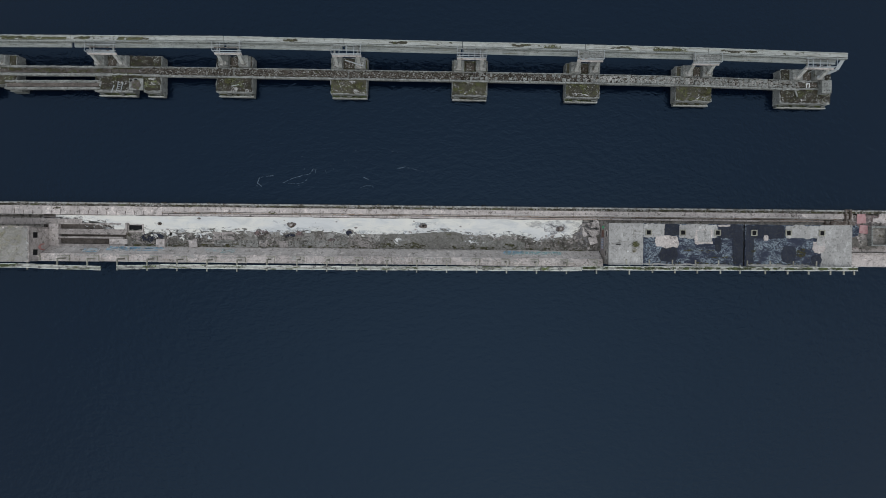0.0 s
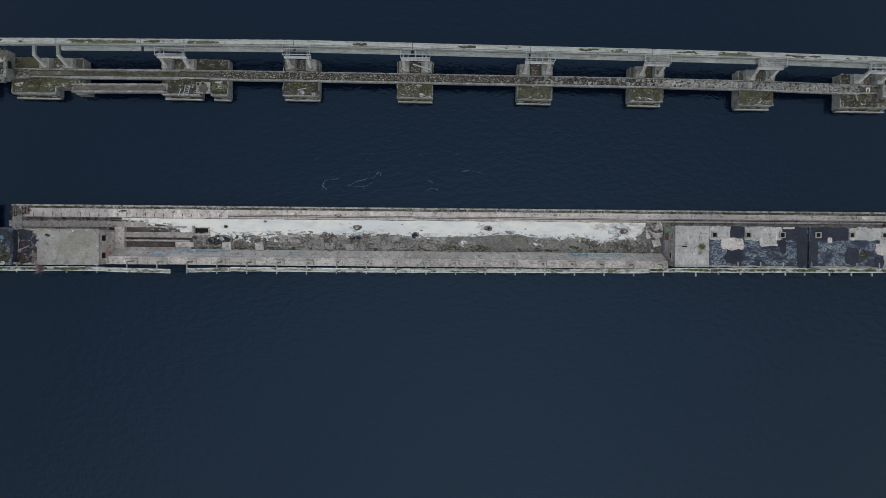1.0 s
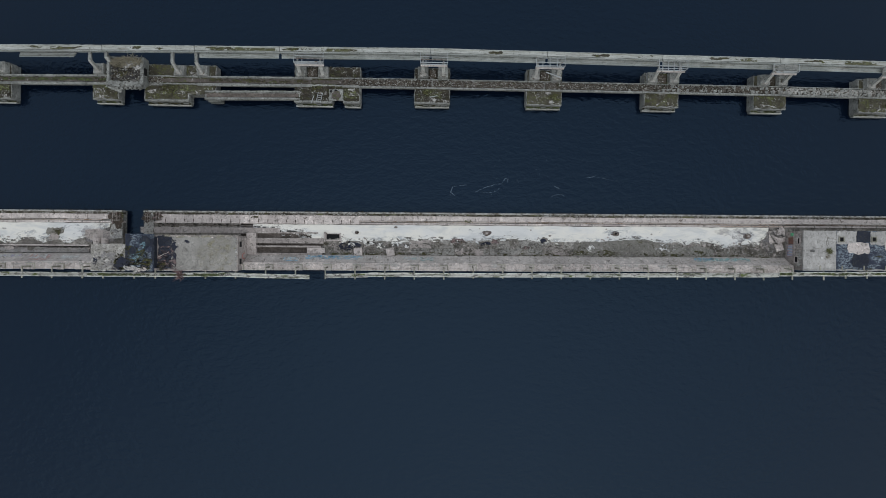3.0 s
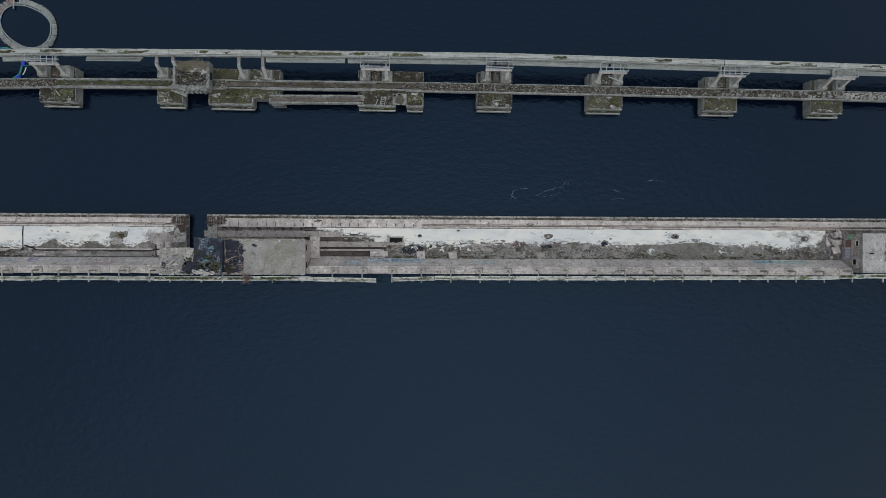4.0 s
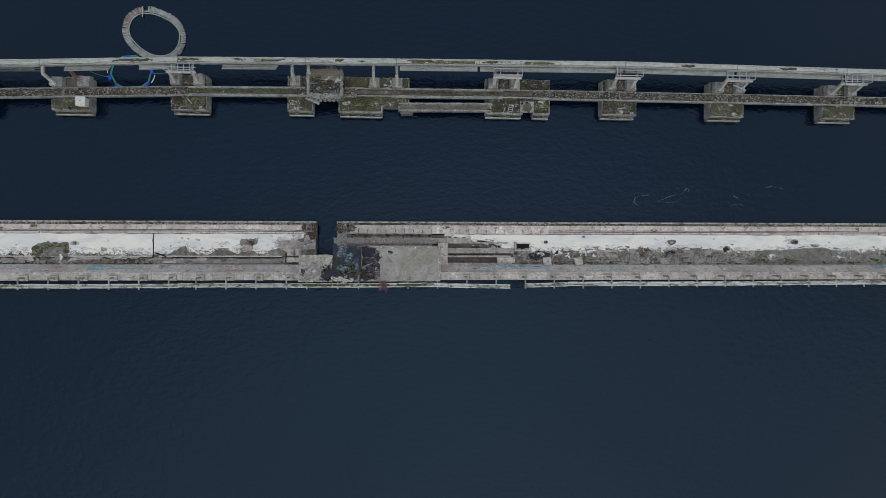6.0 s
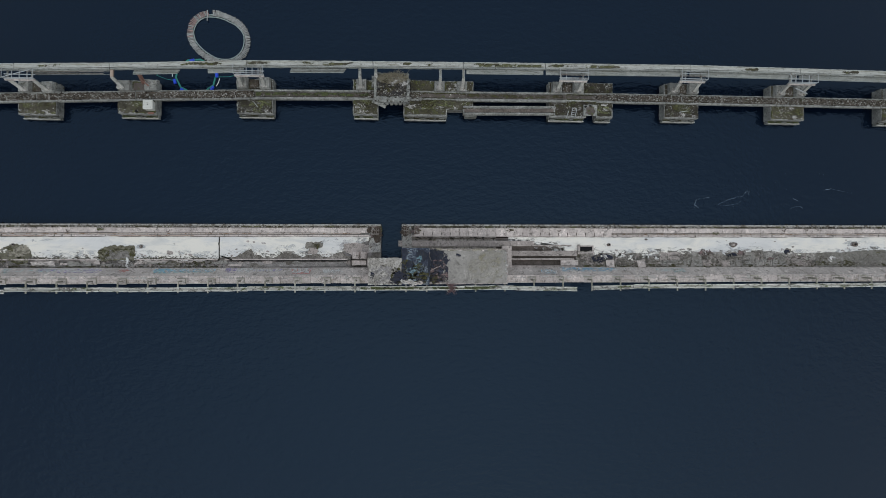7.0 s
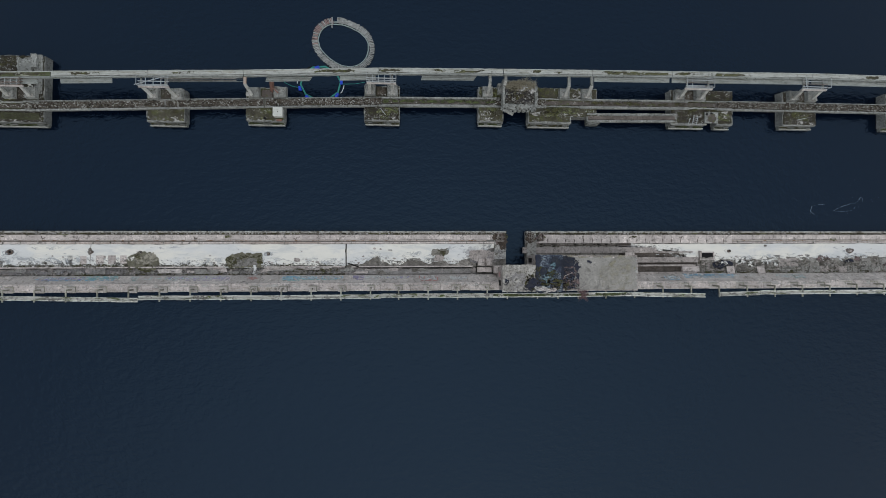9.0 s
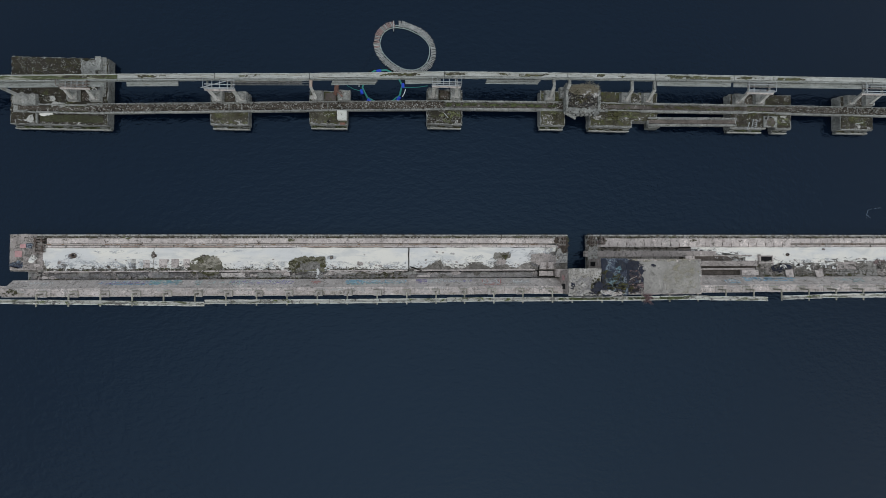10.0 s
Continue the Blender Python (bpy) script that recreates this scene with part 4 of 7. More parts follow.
# bare and mossy patches in the coating
for owner, cx, cy, rx, ry, sq, sd, mat, lab in ((WEST, -86.9, 5.6, 1.25, 0.5, 0.7, 1, EARTH, "bare brown patch"), (WEST, -86.9, 4.85, 0.75, 0.45, 0.5, 13, CONCRETE, "bare patch below the brown one"), (WEST, -115.6, 4.4, 2.6, 1.05, 0.65, 2, EARTH_RIM, "mossy olive rim of a bare patch"), (WEST, -115.5, 4.3, 1.9, 0.7, 0.5, 18, EARTH_GREY, "bare grey earth"), (WEST, -130.0, 4.45, 2.2, 1.35, 0.05, 3, EARTH_RIM, "mossy olive rim of a bare patch"), (WEST, -129.5, 4.75, 1.35, 0.75, 0.05, 19, EARTH_TAN, "pale trodden earth"), (WEST, -131.6, 4.9, 0.55, 0.35, 0.1, 20, THIN, "white island of coating"), (WEST, -94.3, 6.05, 0.35, 0.16, 0.2, 14, SMOKE, "grey film"),
                                                (WEST, -108.0, 4.5, 0.45, 0.25, 0.1, 5, CONCRETE, "bare patch"), (EAST, -13.2, 4.85, 0.5, 0.35, 0.2, 6, ROUGH, "bare patch"), (EAST, 17.0, 5.6, 1.1, 0.7, 0.2, 7, SMOKE, "grey film"),
                                                (EAST, -45.8, 4.6, 1.6, 0.3, 0.3, 8, ROUGH, "bare patch"), (EAST, -26.5, 4.55, 1.2, 0.4, 0.2, 9, RED_FILM, "reddish stain"), (EAST, -22.2, 4.1, 0.9, 0.3, 0.2, 10, FELT_FILM, "dark tar stain"), (EAST, -20.7, 4.55, 0.8, 0.5, 0.2, 11, RED_FILM, "reddish stain"), (EAST, -13.4, 4.7, 0.4, 0.35, 0.1, 15, FELT_FILM, "dark tar stain"), (EAST, -43.0, 3.7, 1.6, 0.7, 0.2, 16, FELT_FILM, "dark tar stain"), (EAST, -16.0, 3.6, 0.5, 0.3, 0.1, 17, RED_FILM, "reddish stain"), (WEST, -80.4, 5.2, 2.0, 0.8, 0.3, 12, CONCRETE, "grey bare patch")):
    part("bare_patch", blob(cx, cy, rx, ry, TOP + 0.004 + 0.002 * sd + (0.01 if sd > 17 else 0.0), sd, 0.42, sq, 0.025 if sd < 18 else 0.004, 140), mat, owner, lab)
for u, v, w in ((-150.0, 4.66, 0.58), (-140.35, 4.7, 0.47), (-138.4, 4.6, 0.46), (-136.1, 4.7, 0.54), (-134.4, 4.7, 0.54), (-132.8, 4.7, 0.45)):
    part("square_patch", boxes((u - w, u + w, v - 0.62, v + 0.62, TOP, TOP + 0.02), bevel=0.008), PALE if u > -139.5 else SMOKE, WEST, "square grey concrete patch")
for cx, cy, rx, ry, sd in ((-130.4, 3.5, 1.9, 0.5, 1), (-117.4, 4.3, 0.9, 0.9, 2), (-114.8, 5.1, 1.9, 0.3, 3), (-86.6, 5.6, 0.8, 0.45, 4), (-131.2, 5.0, 0.9, 0.5, 5), (-113.3, 4.6, 0.5, 0.7, 6)):
    part("moss_film", blob(cx, cy, rx, ry, TOP + 0.05 + 0.002 * sd, 90 + sd, 0.4, 0.1, 0.006, 120), MOSS_FILM, WEST, "dark moss rim")
# grey bloom on the coating, and a narrow joint across the west deck
for u, v, rx, ry, sd in ((-146.5, 4.9, 3.6, 0.9, 1), (-141.5, 4.8, 3.0, 0.7, 2), (-142.1, 6.35, 4.0, 0.16, 3), (-96.5, 6.5, 2.4, 0.14, 4), (-127.0, 6.4, 2.2, 0.15, 5), (-84.0, 6.2, 2.0, 0.4, 6), (-23.5, 6.2, 2.2, 0.14, 7), (-3.0, 6.1, 4.0, 0.2, 8)):
    part("grey_bloom", blob(u, v, rx, ry, TOP + 0.03 + 0.002 * sd, 170 + sd, 0.5, 0.2, 0.004, 120), WASH, WEST if u < -75 else EAST, "blue-grey bloom on the coating")
joint = bmesh.new()
pts = [(-137.4 + 0.12 * wavy(v, 65, 0.8, 4), v) for v in (3.5, 4.0, 4.5, 5.0, 5.5, 6.0, 6.5, 6.95)]
for a, b in zip(pts, pts[1:]):
    bar(joint, (*a, TOP + 0.02), (*b, TOP + 0.02), 0.05, 0.03)
part("deck_joint", joint, ROUGH, WEST, "narrow dirty joint across the deck")
part("bare_patch", blob(-137.45, 5.9, 0.28, 0.4, TOP + 0.034, 181, 0.5, 0.1, 0.006, 60), ROUGH, WEST, "dark crumbled spot at the joint")
# clumps of dark moss along the kerb and on the north slabs
r = random.Random(53)
for k in range(56):
    u = -150.0 + 3.9 * k + r.uniform(-1.5, 1.5)
    if -80 < u < -71 or u > 66:
        continue
    high = k % 4 == 0
    part("moss_clump", blob(u, 7.9 + r.uniform(-0.25, 0.25) if high else 8.47 + r.uniform(-0.06, 0.06), r.uniform(0.25, 0.6) if high else r.uniform(0.5, 1.7), r.uniform(0.1, 0.2) if high else r.uniform(0.07, 0.14), 1.44 + 0.002 * (k % 5), 220 + k, 0.6, 0.2, 0.006, 60), (MOSS_FILM, FRINGE, TURF_DULL)[k % 3], WEST if u < -75 else EAST, "clump of dark moss")
# sooty ground between the coating and the east building
part("pale_ground", blob(22.9, 5.75, 1.35, 1.15, 1.33, 191, 0.35, 0.5, 0.01, 90), PALE, EAST, "pale bare concrete")
for k, (u, v, rx, ry) in enumerate(((22.8, 5.9, 1.3, 1.0), (22.5, 5.5, 1.0, 0.8), (23.3, 5.0, 0.9, 0.7))):
    part("soot", blob(u, v, rx, ry, 1.35 + 0.006 * k, 192 + k, 0.5, 0.2, 0.004, 90), (SOOT, DIRT, SOOT)[k], EAST, "black soot on the concrete")
# ragged white islands south of the edge
for u, v, rx, ry, sd in ((-38.9, 4.1, 1.0, 0.45, 21), (-34.9, 4.0, 1.2, 0.22, 22), (-40.6, 4.15, 0.5, 0.25, 23), (-42.6, 4.0, 0.4, 0.22, 24), (-22.9, 4.25, 0.7, 0.12, 25), (-6.0, 3.6, 0.5, 0.28, 26), (5.2, 3.75, 0.9, 0.35, 27), (6.4, 3.95, 1.0, 0.4, 28), (-51.6, 5.2, 1.2, 0.22, 29), (-49.4, 5.15, 0.8, 0.3, 30), (-113.8, 3.0, 0.5, 0.5, 31)):
    part("coat_flake", blob(u, v, rx * 1.35, ry * 1.5, 0.71 if -60 < u < -48 else 1.27, sd, 0.55, 0.1, 0.02, 160), THIN, EAST if u > -75 else WEST, "flake of white coating")

# small flecks where the coating has come off, thick near its ragged edge
r = random.Random(17)
for owner, u0, u1, knots, seed, count in ((EAST, -46.0, 18.5, COAT_EAST, 1, 45), (WEST, -151.5, -101.5, COAT_WEST, 5, 60), (WEST, -99.8, -79.5, COAT_GAP, 9, 30)):
    flecks = bmesh.new()
    edge_v = coat_edge(knots, 0.25, seed)
    for i in range(count):
        u = r.uniform(u0, u1)
        v = edge_v(u) + 0.1 + min(2.4, r.expovariate(1.9))
        if v > 6.7 or wavy(u * 1.3, seed + 40, 0.3, 3) < -0.15:
            continue
        w = r.uniform(0.04, 0.17) * (1.6 if r.random() < 0.15 else 1.0)
        k, a0 = r.randint(5, 8), r.uniform(0, 6)
        flecks.faces.new([flecks.verts.new((u + w * 1.6 * math.cos(a0 + 6.283 * j / k) * r.uniform(0.5, 1.2), v + w * math.sin(a0 + 6.283 * j / k) * r.uniform(0.5, 1.2), TOP + 0.008)) for j in range(k)])
    tagged(part("coat_flecks", flecks, CONCRETE, owner, "grey flecks where the coating has flaked off"), kind="stuff")

# open cracks through the broken ground
r = random.Random(37)
crack = bmesh.new()
for i in range(30):
    p = Vector((r.uniform(-44, -9) if i < 20 else r.uniform(12, 23), r.uniform(2.5, 4.4), 1.262))
    turn = r.choice((0.0, 1.57)) + r.uniform(-0.5, 0.5)
    for k in range(r.randint(2, 5)):
        turn += r.uniform(-0.8, 0.8)
        q = p + Vector((math.cos(turn), 0.6 * math.sin(turn), 0)) * r.uniform(0.25, 0.7)
        q.y = max(2.45, min(4.45, q.y))
        bar(crack, p, q, r.uniform(0.015, 0.05), 0.02)
        p = q
part("ground_cracks", crack, FRINGE_SOLID, EAST, "dark open cracks")

# loose rubble on the broken ground
rub = bmesh.new()
r = random.Random(8)
for i in range(420):
    u, v = (r.uniform(-46, 23.5), r.uniform(2.5, 4.4)) if i < 260 else (r.uniform(-154, -78), r.uniform(2.4, 3.4))
    w, d, hgt = r.uniform(0.08, 0.32), r.uniform(0.08, 0.25), r.uniform(0.08, 0.22)
    m = pose(u, v, (1.1 if i < 260 else 0.8), r.uniform(-12, 12), r.uniform(-12, 12), r.uniform(0, 90))
    bmesh.ops.create_cube(rub, size=1.0, matrix=m @ Matrix.Diagonal((w * 2, d * 2, hgt, 1)))
for v in rub.verts:
    v.co += noise.noise_vector(v.co * 3) * 0.06
solid("rubble", rub, CONCRETE, MAIN, "scattered broken concrete rubble on the pier", "rubble", "", "stuff")

crust([(-46, 23.5, 2.4, 4.2, 1.2, 1500), (-72, 0, 8.35, 8.55, 1.4, 260), (0, 60, 8.35, 8.55, 1.4, 220)], 3, EAST, "fine rubble and growth on the pier", 0.04, 0.13, GRIT)
crust([(-154, -78, 2.4, 3.4, 0.85, 900), (-152, -101, 3.6, 4.1, 1.22, 400), (-156.5, -77, 8.35, 8.55, 1.4, 260), (-156.5, -153, 4, 8, 1.28, 130)], 4, WEST, "fine rubble and growth on the pier", 0.04, 0.13, GRIT)
crust([(59.5, 72, 3.2, 8.2, 1.28, 420)], 5, EAST, "fine rubble on the pier end", 0.04, 0.16, GRIT)

# ---- troughs, pit and stubs of the east deck ----
for v0, v1, u0, u1, fill in ((4.85, 5.55, -59.2, -48.0, TROUGH), (2.6, 3.45, -57.9, -49.3, TROUGH), (3.72, 4.05, -56.6, -46.0, TROUGH)):
    part("trough_floor", boxes((u0, u1, v0, v1, 0.1, 0.7)), fill, EAST, "brown trough floor")
for v0, v1, u0, u1, z1 in ((5.55, 6.35, -59.5, -53.4, 1.3), (5.55, 5.75, -53.4, -47.6, 1.24), (4.05, 4.85, -58.0, -46.8, 1.34), (3.45, 3.72, -58.0, -47.2, 1.3), (2.25, 2.6, -58.0, -47.0, 1.26)):
    part("trough_side", worn_box(u0, u1, v0, v1, 0.5, z1, v0, 0.5, 0.035), CONCRETE, EAST)
part("trough_end", worn_box(-49.3, -46.6, 2.62, 3.42, 0.5, 1.3, 2, 0.4, 0.05), PALE, EAST)
part("mossy_channel", rough_sheet(-71.6, -57.0, 6.38, 7.02, 1.13, 0.06, 21), TROUGH, EAST, "damp dark channel")
part("moss_film", strip(-71.6, -59.0, lambda u: 6.42, lambda u: 6.98, 1.215, 0.004, 0.3), FRINGE, EAST, "black damp growth")
part("ledge", worn_box(-74.2, -57.0, 5.5, 6.4, 0.7, 1.3, 1, 0.5, 0.04), CONCRETE, EAST)
part("apron", worn_box(-58.4, -56.9, 2.3, 5.6, 0.6, 1.36, 3, 0.4, 0.04), PALE, EAST)
pit = thing("pit", MAIN @ pose(-45.4, 5.05, TOP), "square open pit with a low concrete rim", "pit")
part("rim", boxes((-1.2, 1.2, -0.62, -0.45, -0.1, 0.12), (-1.2, 1.2, 0.45, 0.62, -0.1, 0.12), (-1.2, -0.95, -0.45, 0.45, -0.1, 0.2), (1.0, 1.2, -0.45, 0.45, -0.1, 0.12), bevel=0.02), PALE, pit)
part("white_slab", worn_box(-3.2, -1.3, -0.4, 0.4, -0.1, 0.05, 4, 0.2, 0.08), WHITE, pit)
part("pit_hole", boxes((-0.95, 1.0, -0.45, 0.45, -0.08, 0.03)), DARK, pit, "black opening")
part("rim_post", boxes((-1.3, -1.0, -0.7, 0.75, 0.0, 0.5), bevel=0.03), CONCRETE, pit)


def mooring_stub(u, v, rr, seed):
    e = thing("mooring_stub", MAIN @ pose(u, v, TOP), "rusty sawn-off mooring bollard in a brown stain", "bollard", "stubs along the white deck")
    part("stain", blob(0, 0, rr * 0.85, rr * 0.5, 0.003, seed, 0.35, 0.0, 0.012, 40), STAIN, e, "brown rust stain")
    part("halo", blob(0, 0, rr * 1.5, rr * 0.75, 0.02, seed + 7, 0.5, 0.0, 0.004, 60), WASH, e, "grey dirt round the stub")
    bm = bmesh.new()
    bmesh.ops.create_cone(bm, cap_ends=True, segments=18, radius1=rr * 0.5, radius2=rr * 0.42, depth=0.16, matrix=pose(0.05, 0, 0.09))
    part("stub", bm, RUST, e)
    bm = bmesh.new()
    bmesh.ops.create_cone(bm, cap_ends=True, segments=14, radius1=rr * 0.24, radius2=rr * 0.2, depth=0.1, matrix=pose(0.08, 0.02, 0.2))
    part("stub_cap", bm, CONCRETE if seed % 2 else DARK, e)


for i, (u, v, rr) in enumerate(((-41.8, 5.8, 0.45), (-22.1, 5.75, 0.8), (-2.3, 5.85, 0.75), (18.3, 5.6, 0.8), (-148.5, 5.85, 0.75), (-137.4, 5.8, 0.5), (-130.4, 5.75, 0.4), (-112.2, 5.5, 0.5), (-143.6, 4.2, 0.3), (-35.9, 6.6, 0.3))):
    mooring_stub(u, v, rr, i)

# tilted plates leaning on the inclined wall
plate = thing("concrete_plate", MAIN @ pose(-41.6, 2.85, 1.35, -10, 4, 3), "square pale concrete plate lying on rubble", "plate", "plates on the broken ground")
part("slab", worn_box(-0.62, 0.62, -0.6, 0.6, -0.1, 0.06, 3, 0.3, 0.03), PALE, plate)
for u, v, a, b in ((-36.7, 2.85, -8, 7), (23.2, 3.95, -3, 14)):
    copy_thing(plate, MAIN @ pose(u, v, 1.36, -8, 3, b))

# crack through the west deck, steps and corner blocks beside the gap
gap = bmesh.new()
pts = [(-100.81 + 0.2 * wavy(v, 61, 0.8, 4), 3.4 + 0.35 * k) for k, v in enumerate(0.35 * k for k in range(15))]
for k, (a, b) in enumerate(zip(pts, pts[1:])):
    bar(gap, (*a, 1.2), (*b, 1.2), 0.07 + 0.05 * (k % 3 == 1), 0.1)
part("deck_gap", gap, DARK, WEST, "open dark joint across the deck")
part("deck_gap", bar(bmesh.new(), (-100.6, 4.1, 1.25), (-98.9, 3.5, 1.25), 0.14), DARK, WEST)
part("deck_gap", boxes((-98.9, -81.9, 3.38, 3.47, 0.9, 1.27)), DARK, WEST)
steps = thing("step_blocks", MAIN @ pose(-79.4, 3.5, 0), "stack of worn concrete step blocks beside the gap", "steps")
for x, sd in ((-1.2, 1), (-0.05, 2)):
    part("drum", rod(bmesh.new(), (x, 0.15, 1.3), (x + 0.05, 1.2, 1.25), 0.54, 18), PALE, steps, "round concrete drum lying on its side")
part("dark_gap", boxes((-1.95, -1.82, -0.9, 0.5, 0.9, 1.36), (-1.82, 0.9, -0.98, -0.86, 0.9, 1.3)), FRINGE_SOLID, steps)
for x0, x1, y0, y1, z1, sd in ((-1.8, 0.4, -0.85, -0.1, 1.25, 3), (0.6, 2.4, -1.0, 0.15, 2.4, 4)):
    part("block", worn_box(x0, x1, y0, y1, 0.7, z1, sd, 0.3, 0.05), PALE, steps)
for owner, u0, u1 in ((WEST, -78.6, -76.85), (EAST, -73.65, -72.2)):
    part("end_slab", worn_box(u0, u1, 4.6, 8.7, 0.8, 1.42, u0, 0.35, 0.07), KERB, owner, "stained worn end slab")


def rust_frame(u, v, w, d):
    e = thing("mooring_rig", MAIN @ pose(u, v, 1.3), "rusty steel mooring frame bolted to the deck", "mooring frame", "mooring frames at the pier ends")
    for y in (-d, 0, d):
        part("beam", boxes((-w, w, y - 0.09, y + 0.09, 0, 0.3)), RUST, e)
    for x in (-w * 0.6, w * 0.6):
        part("post", boxes((x - 0.1, x + 0.1, -d - 0.1, d + 0.1, 0.05, 0.42)), RUST, e)


for u, v, w, d in ((-153.0, 7.9, 0.7, 0.4), (-153.0, 6.8, 0.8, 0.4), (61.2, 8.1, 0.55, 0.75), (60.0, 6.95, 2.2, 0.2), (-77.8, 7.9, 0.5, 0.6), (-71.4, 8.0, 0.4, 0.5)):
    rust_frame(u, v, w, d)
for u, v, w, d, a in ((-155.2, 7.2, 0.4, 0.28, 4), (-155.8, 6.1, 0.48, 0.45, 0), (63.3, 7.6, 0.65, 0.72, 2), (63.7, 6.0, 0.65, 0.62, -6)):
    e = thing("red_sheet", MAIN @ pose(u, v, 1.34, 0, 0, a), "faded red sheet lying on the pier end", "sheet", "red sheets at the pier ends")
    part("sheet", worn_box(-w, w, -d, d, 0, 0.05, u, 0.25, 0.03), PINK, e)
for owner, u0, u1, v0, v1, sd in ((WEST, -156.9, -152.4, 3.6, 8.3, 4), (EAST, 59.2, 75.0, 2.4, 8.3, 5)):
    part("end_deck", rough_sheet(u0, u1, v0, v1, 1.18, 0.12, sd, 0.2), CONCRETE, owner, "crumbled concrete deck with debris")
for i, (u, v, rx, ry, m) in enumerate(((-156.0, 4.8, 0.9, 0.5, TAR), (-154.4, 7.3, 0.7, 0.4, TAR), (-153.9, 5.4, 0.5, 0.5, WHITE), (-153.3, 4.4, 0.5, 0.3, PALE), (62.4, 5.8, 0.5, 0.9, TAR), (64.5, 3.6, 1.4, 0.9, ROUGH), (65.6, 4.6, 0.5, 0.5, WHITE), (66.0, 7.4, 0.7, 0.6, PALE), (62.3, 4.0, 0.6, 0.8, ROUGH))):
    part("deck_patch", blob(u, v, rx, ry, 1.29 + 0.007 * i, 40 + i, 0.7, 0.1, 0.05, 120), m, WEST if u < 0 else EAST, "patch on the pier end")
part("end_cap", blob(-155.2, 6.35, 1.82, 2.56, 0.9, 7, 0.05, 0.93, 0.41, 160), CONCRETE, WEST, "flat concrete cap of the pier end")
nose = thing("pier_nose", MAIN @ pose(59.3, 0.5, 0), "flat pale concrete landing at the pier end", "landing")
part("landing", prism(0, 8.6, ((-0.1, -2.5), (-0.1, 1.4), (1.75, 1.4), (1.75, -2.5))), PALE, nose)
part("back_wall", worn_box(0, 8.4, 1.75, 2.0, 0.4, 1.6, 3, 0.5, 0.06), CONCRETE, nose)
low = thing("low_housing", MAIN @ pose(65.7, 5.0, 1.1), "low grey concrete housing with a dark open top", "housing")
part("wall", boxes((-1.4, -1.15, -1.5, 1.5, 0, 1.1), (1.15, 1.4, -1.5, 1.5, 0, 1.1), (-1.15, 1.15, 1.2, 1.5, 0, 1.1), (-1.15, 1.15, -1.5, -1.25, 0, 1.1), bevel=0.03), MOLE, low)
part("inside", boxes((-1.15, 1.15, -1.25, 1.2, 0, 0.4)), ROUGH, low)
for k, (u, v, rx, ry) in enumerate(((64.0, 7.0, 2.2, 1.1), (61.5, 4.5, 1.6, 1.4), (67.5, 7.6, 2.0, 0.7), (-154.8, 6.0, 1.4, 2.0))):
    part("red_film", blob(u, v, rx, ry, 1.36 + 0.004 * k, 70 + k, 0.5, 0.3, 0.004, 120), RED_FILM if k < 3 else DIRT, EAST if u > 0 else WEST, "reddish debris on the pier end")
# low walls on the west end of the gallery
part("gallery_growth", blob(-155.4, 0.75, 1.0, 0.45, ROOF_G + 0.05, 9, 0.5, 0.3, 0.05, 100), MOSS_FILM, galleries[WEST], "dark growth on the gallery's end")
part("gallery_end", worn_box(-158.0, -156.4, 0.2, 1.6, -2.5, 1.7, 3, 0.35, 0.1), CONCRETE, WEST, "broken end of the gallery")

crust([(-78.0, -74.2, 0.0, 3.3, 6.97, 110), (-74.0, -70.0, 0.0, 0.7, 7.0, 50)], 7, WEST, "small rubble on the roofs", 0.03, 0.1, GRIT)
for k, (u, v, rx, ry, m) in enumerate(((-77.7, 7.6, 0.8, 1.0, RED_FILM), (-77.6, 6.0, 0.7, 1.2, DIRT), (-78.4, 5.4, 1.2, 0.8, SMOKE), (-72.9, 7.2, 0.6, 1.2, DIRT), (-71.6, 7.9, 0.8, 0.5, RED_FILM), (-77.2, 8.2, 0.5, 0.5, MOSS_FILM), (-77.4, 7.7, 0.75, 0.95, BROWN_FILM), (-77.3, 6.9, 0.5, 0.9, BROWN_FILM), (-73.2, 7.8, 0.5, 0.8, BROWN_FILM), (-78.4, 8.0, 0.5, 0.5, BROWN_FILM))):
    part("stain_film", blob(u, v, rx, ry, 1.46 + 0.004 * k, 110 + k, 0.4, 0.3, 0.004, 100), m, WEST if u < -75 else EAST, "dark stains at the pier end")
for u, v in ((-77.5, 7.9), (-73.0, 7.9)):
    e = thing("fender_rack", MAIN @ pose(u, v, 1.44), "brown rusted rack of bars at the gap", "rack", "racks at the gap")
    for x in (-0.3, 0.0, 0.3):
        part("bar", bar(bmesh.new(), (x, -0.7, 0.12), (x + 0.05, 0.6, 0.16), 0.08), RUST, e)
    for y in (-0.5, 0.0, 0.45):
        part("cross_bar", bar(bmesh.new(), (-0.45, y, 0.04), (0.45, y + 0.04, 0.04), 0.1, 0.08), RUST, e)

part("deck_slab", boxes((-79.18, -78.62, 7.57, 8.29, 0.95, 1.39), bevel=0.02), PALE, WEST)

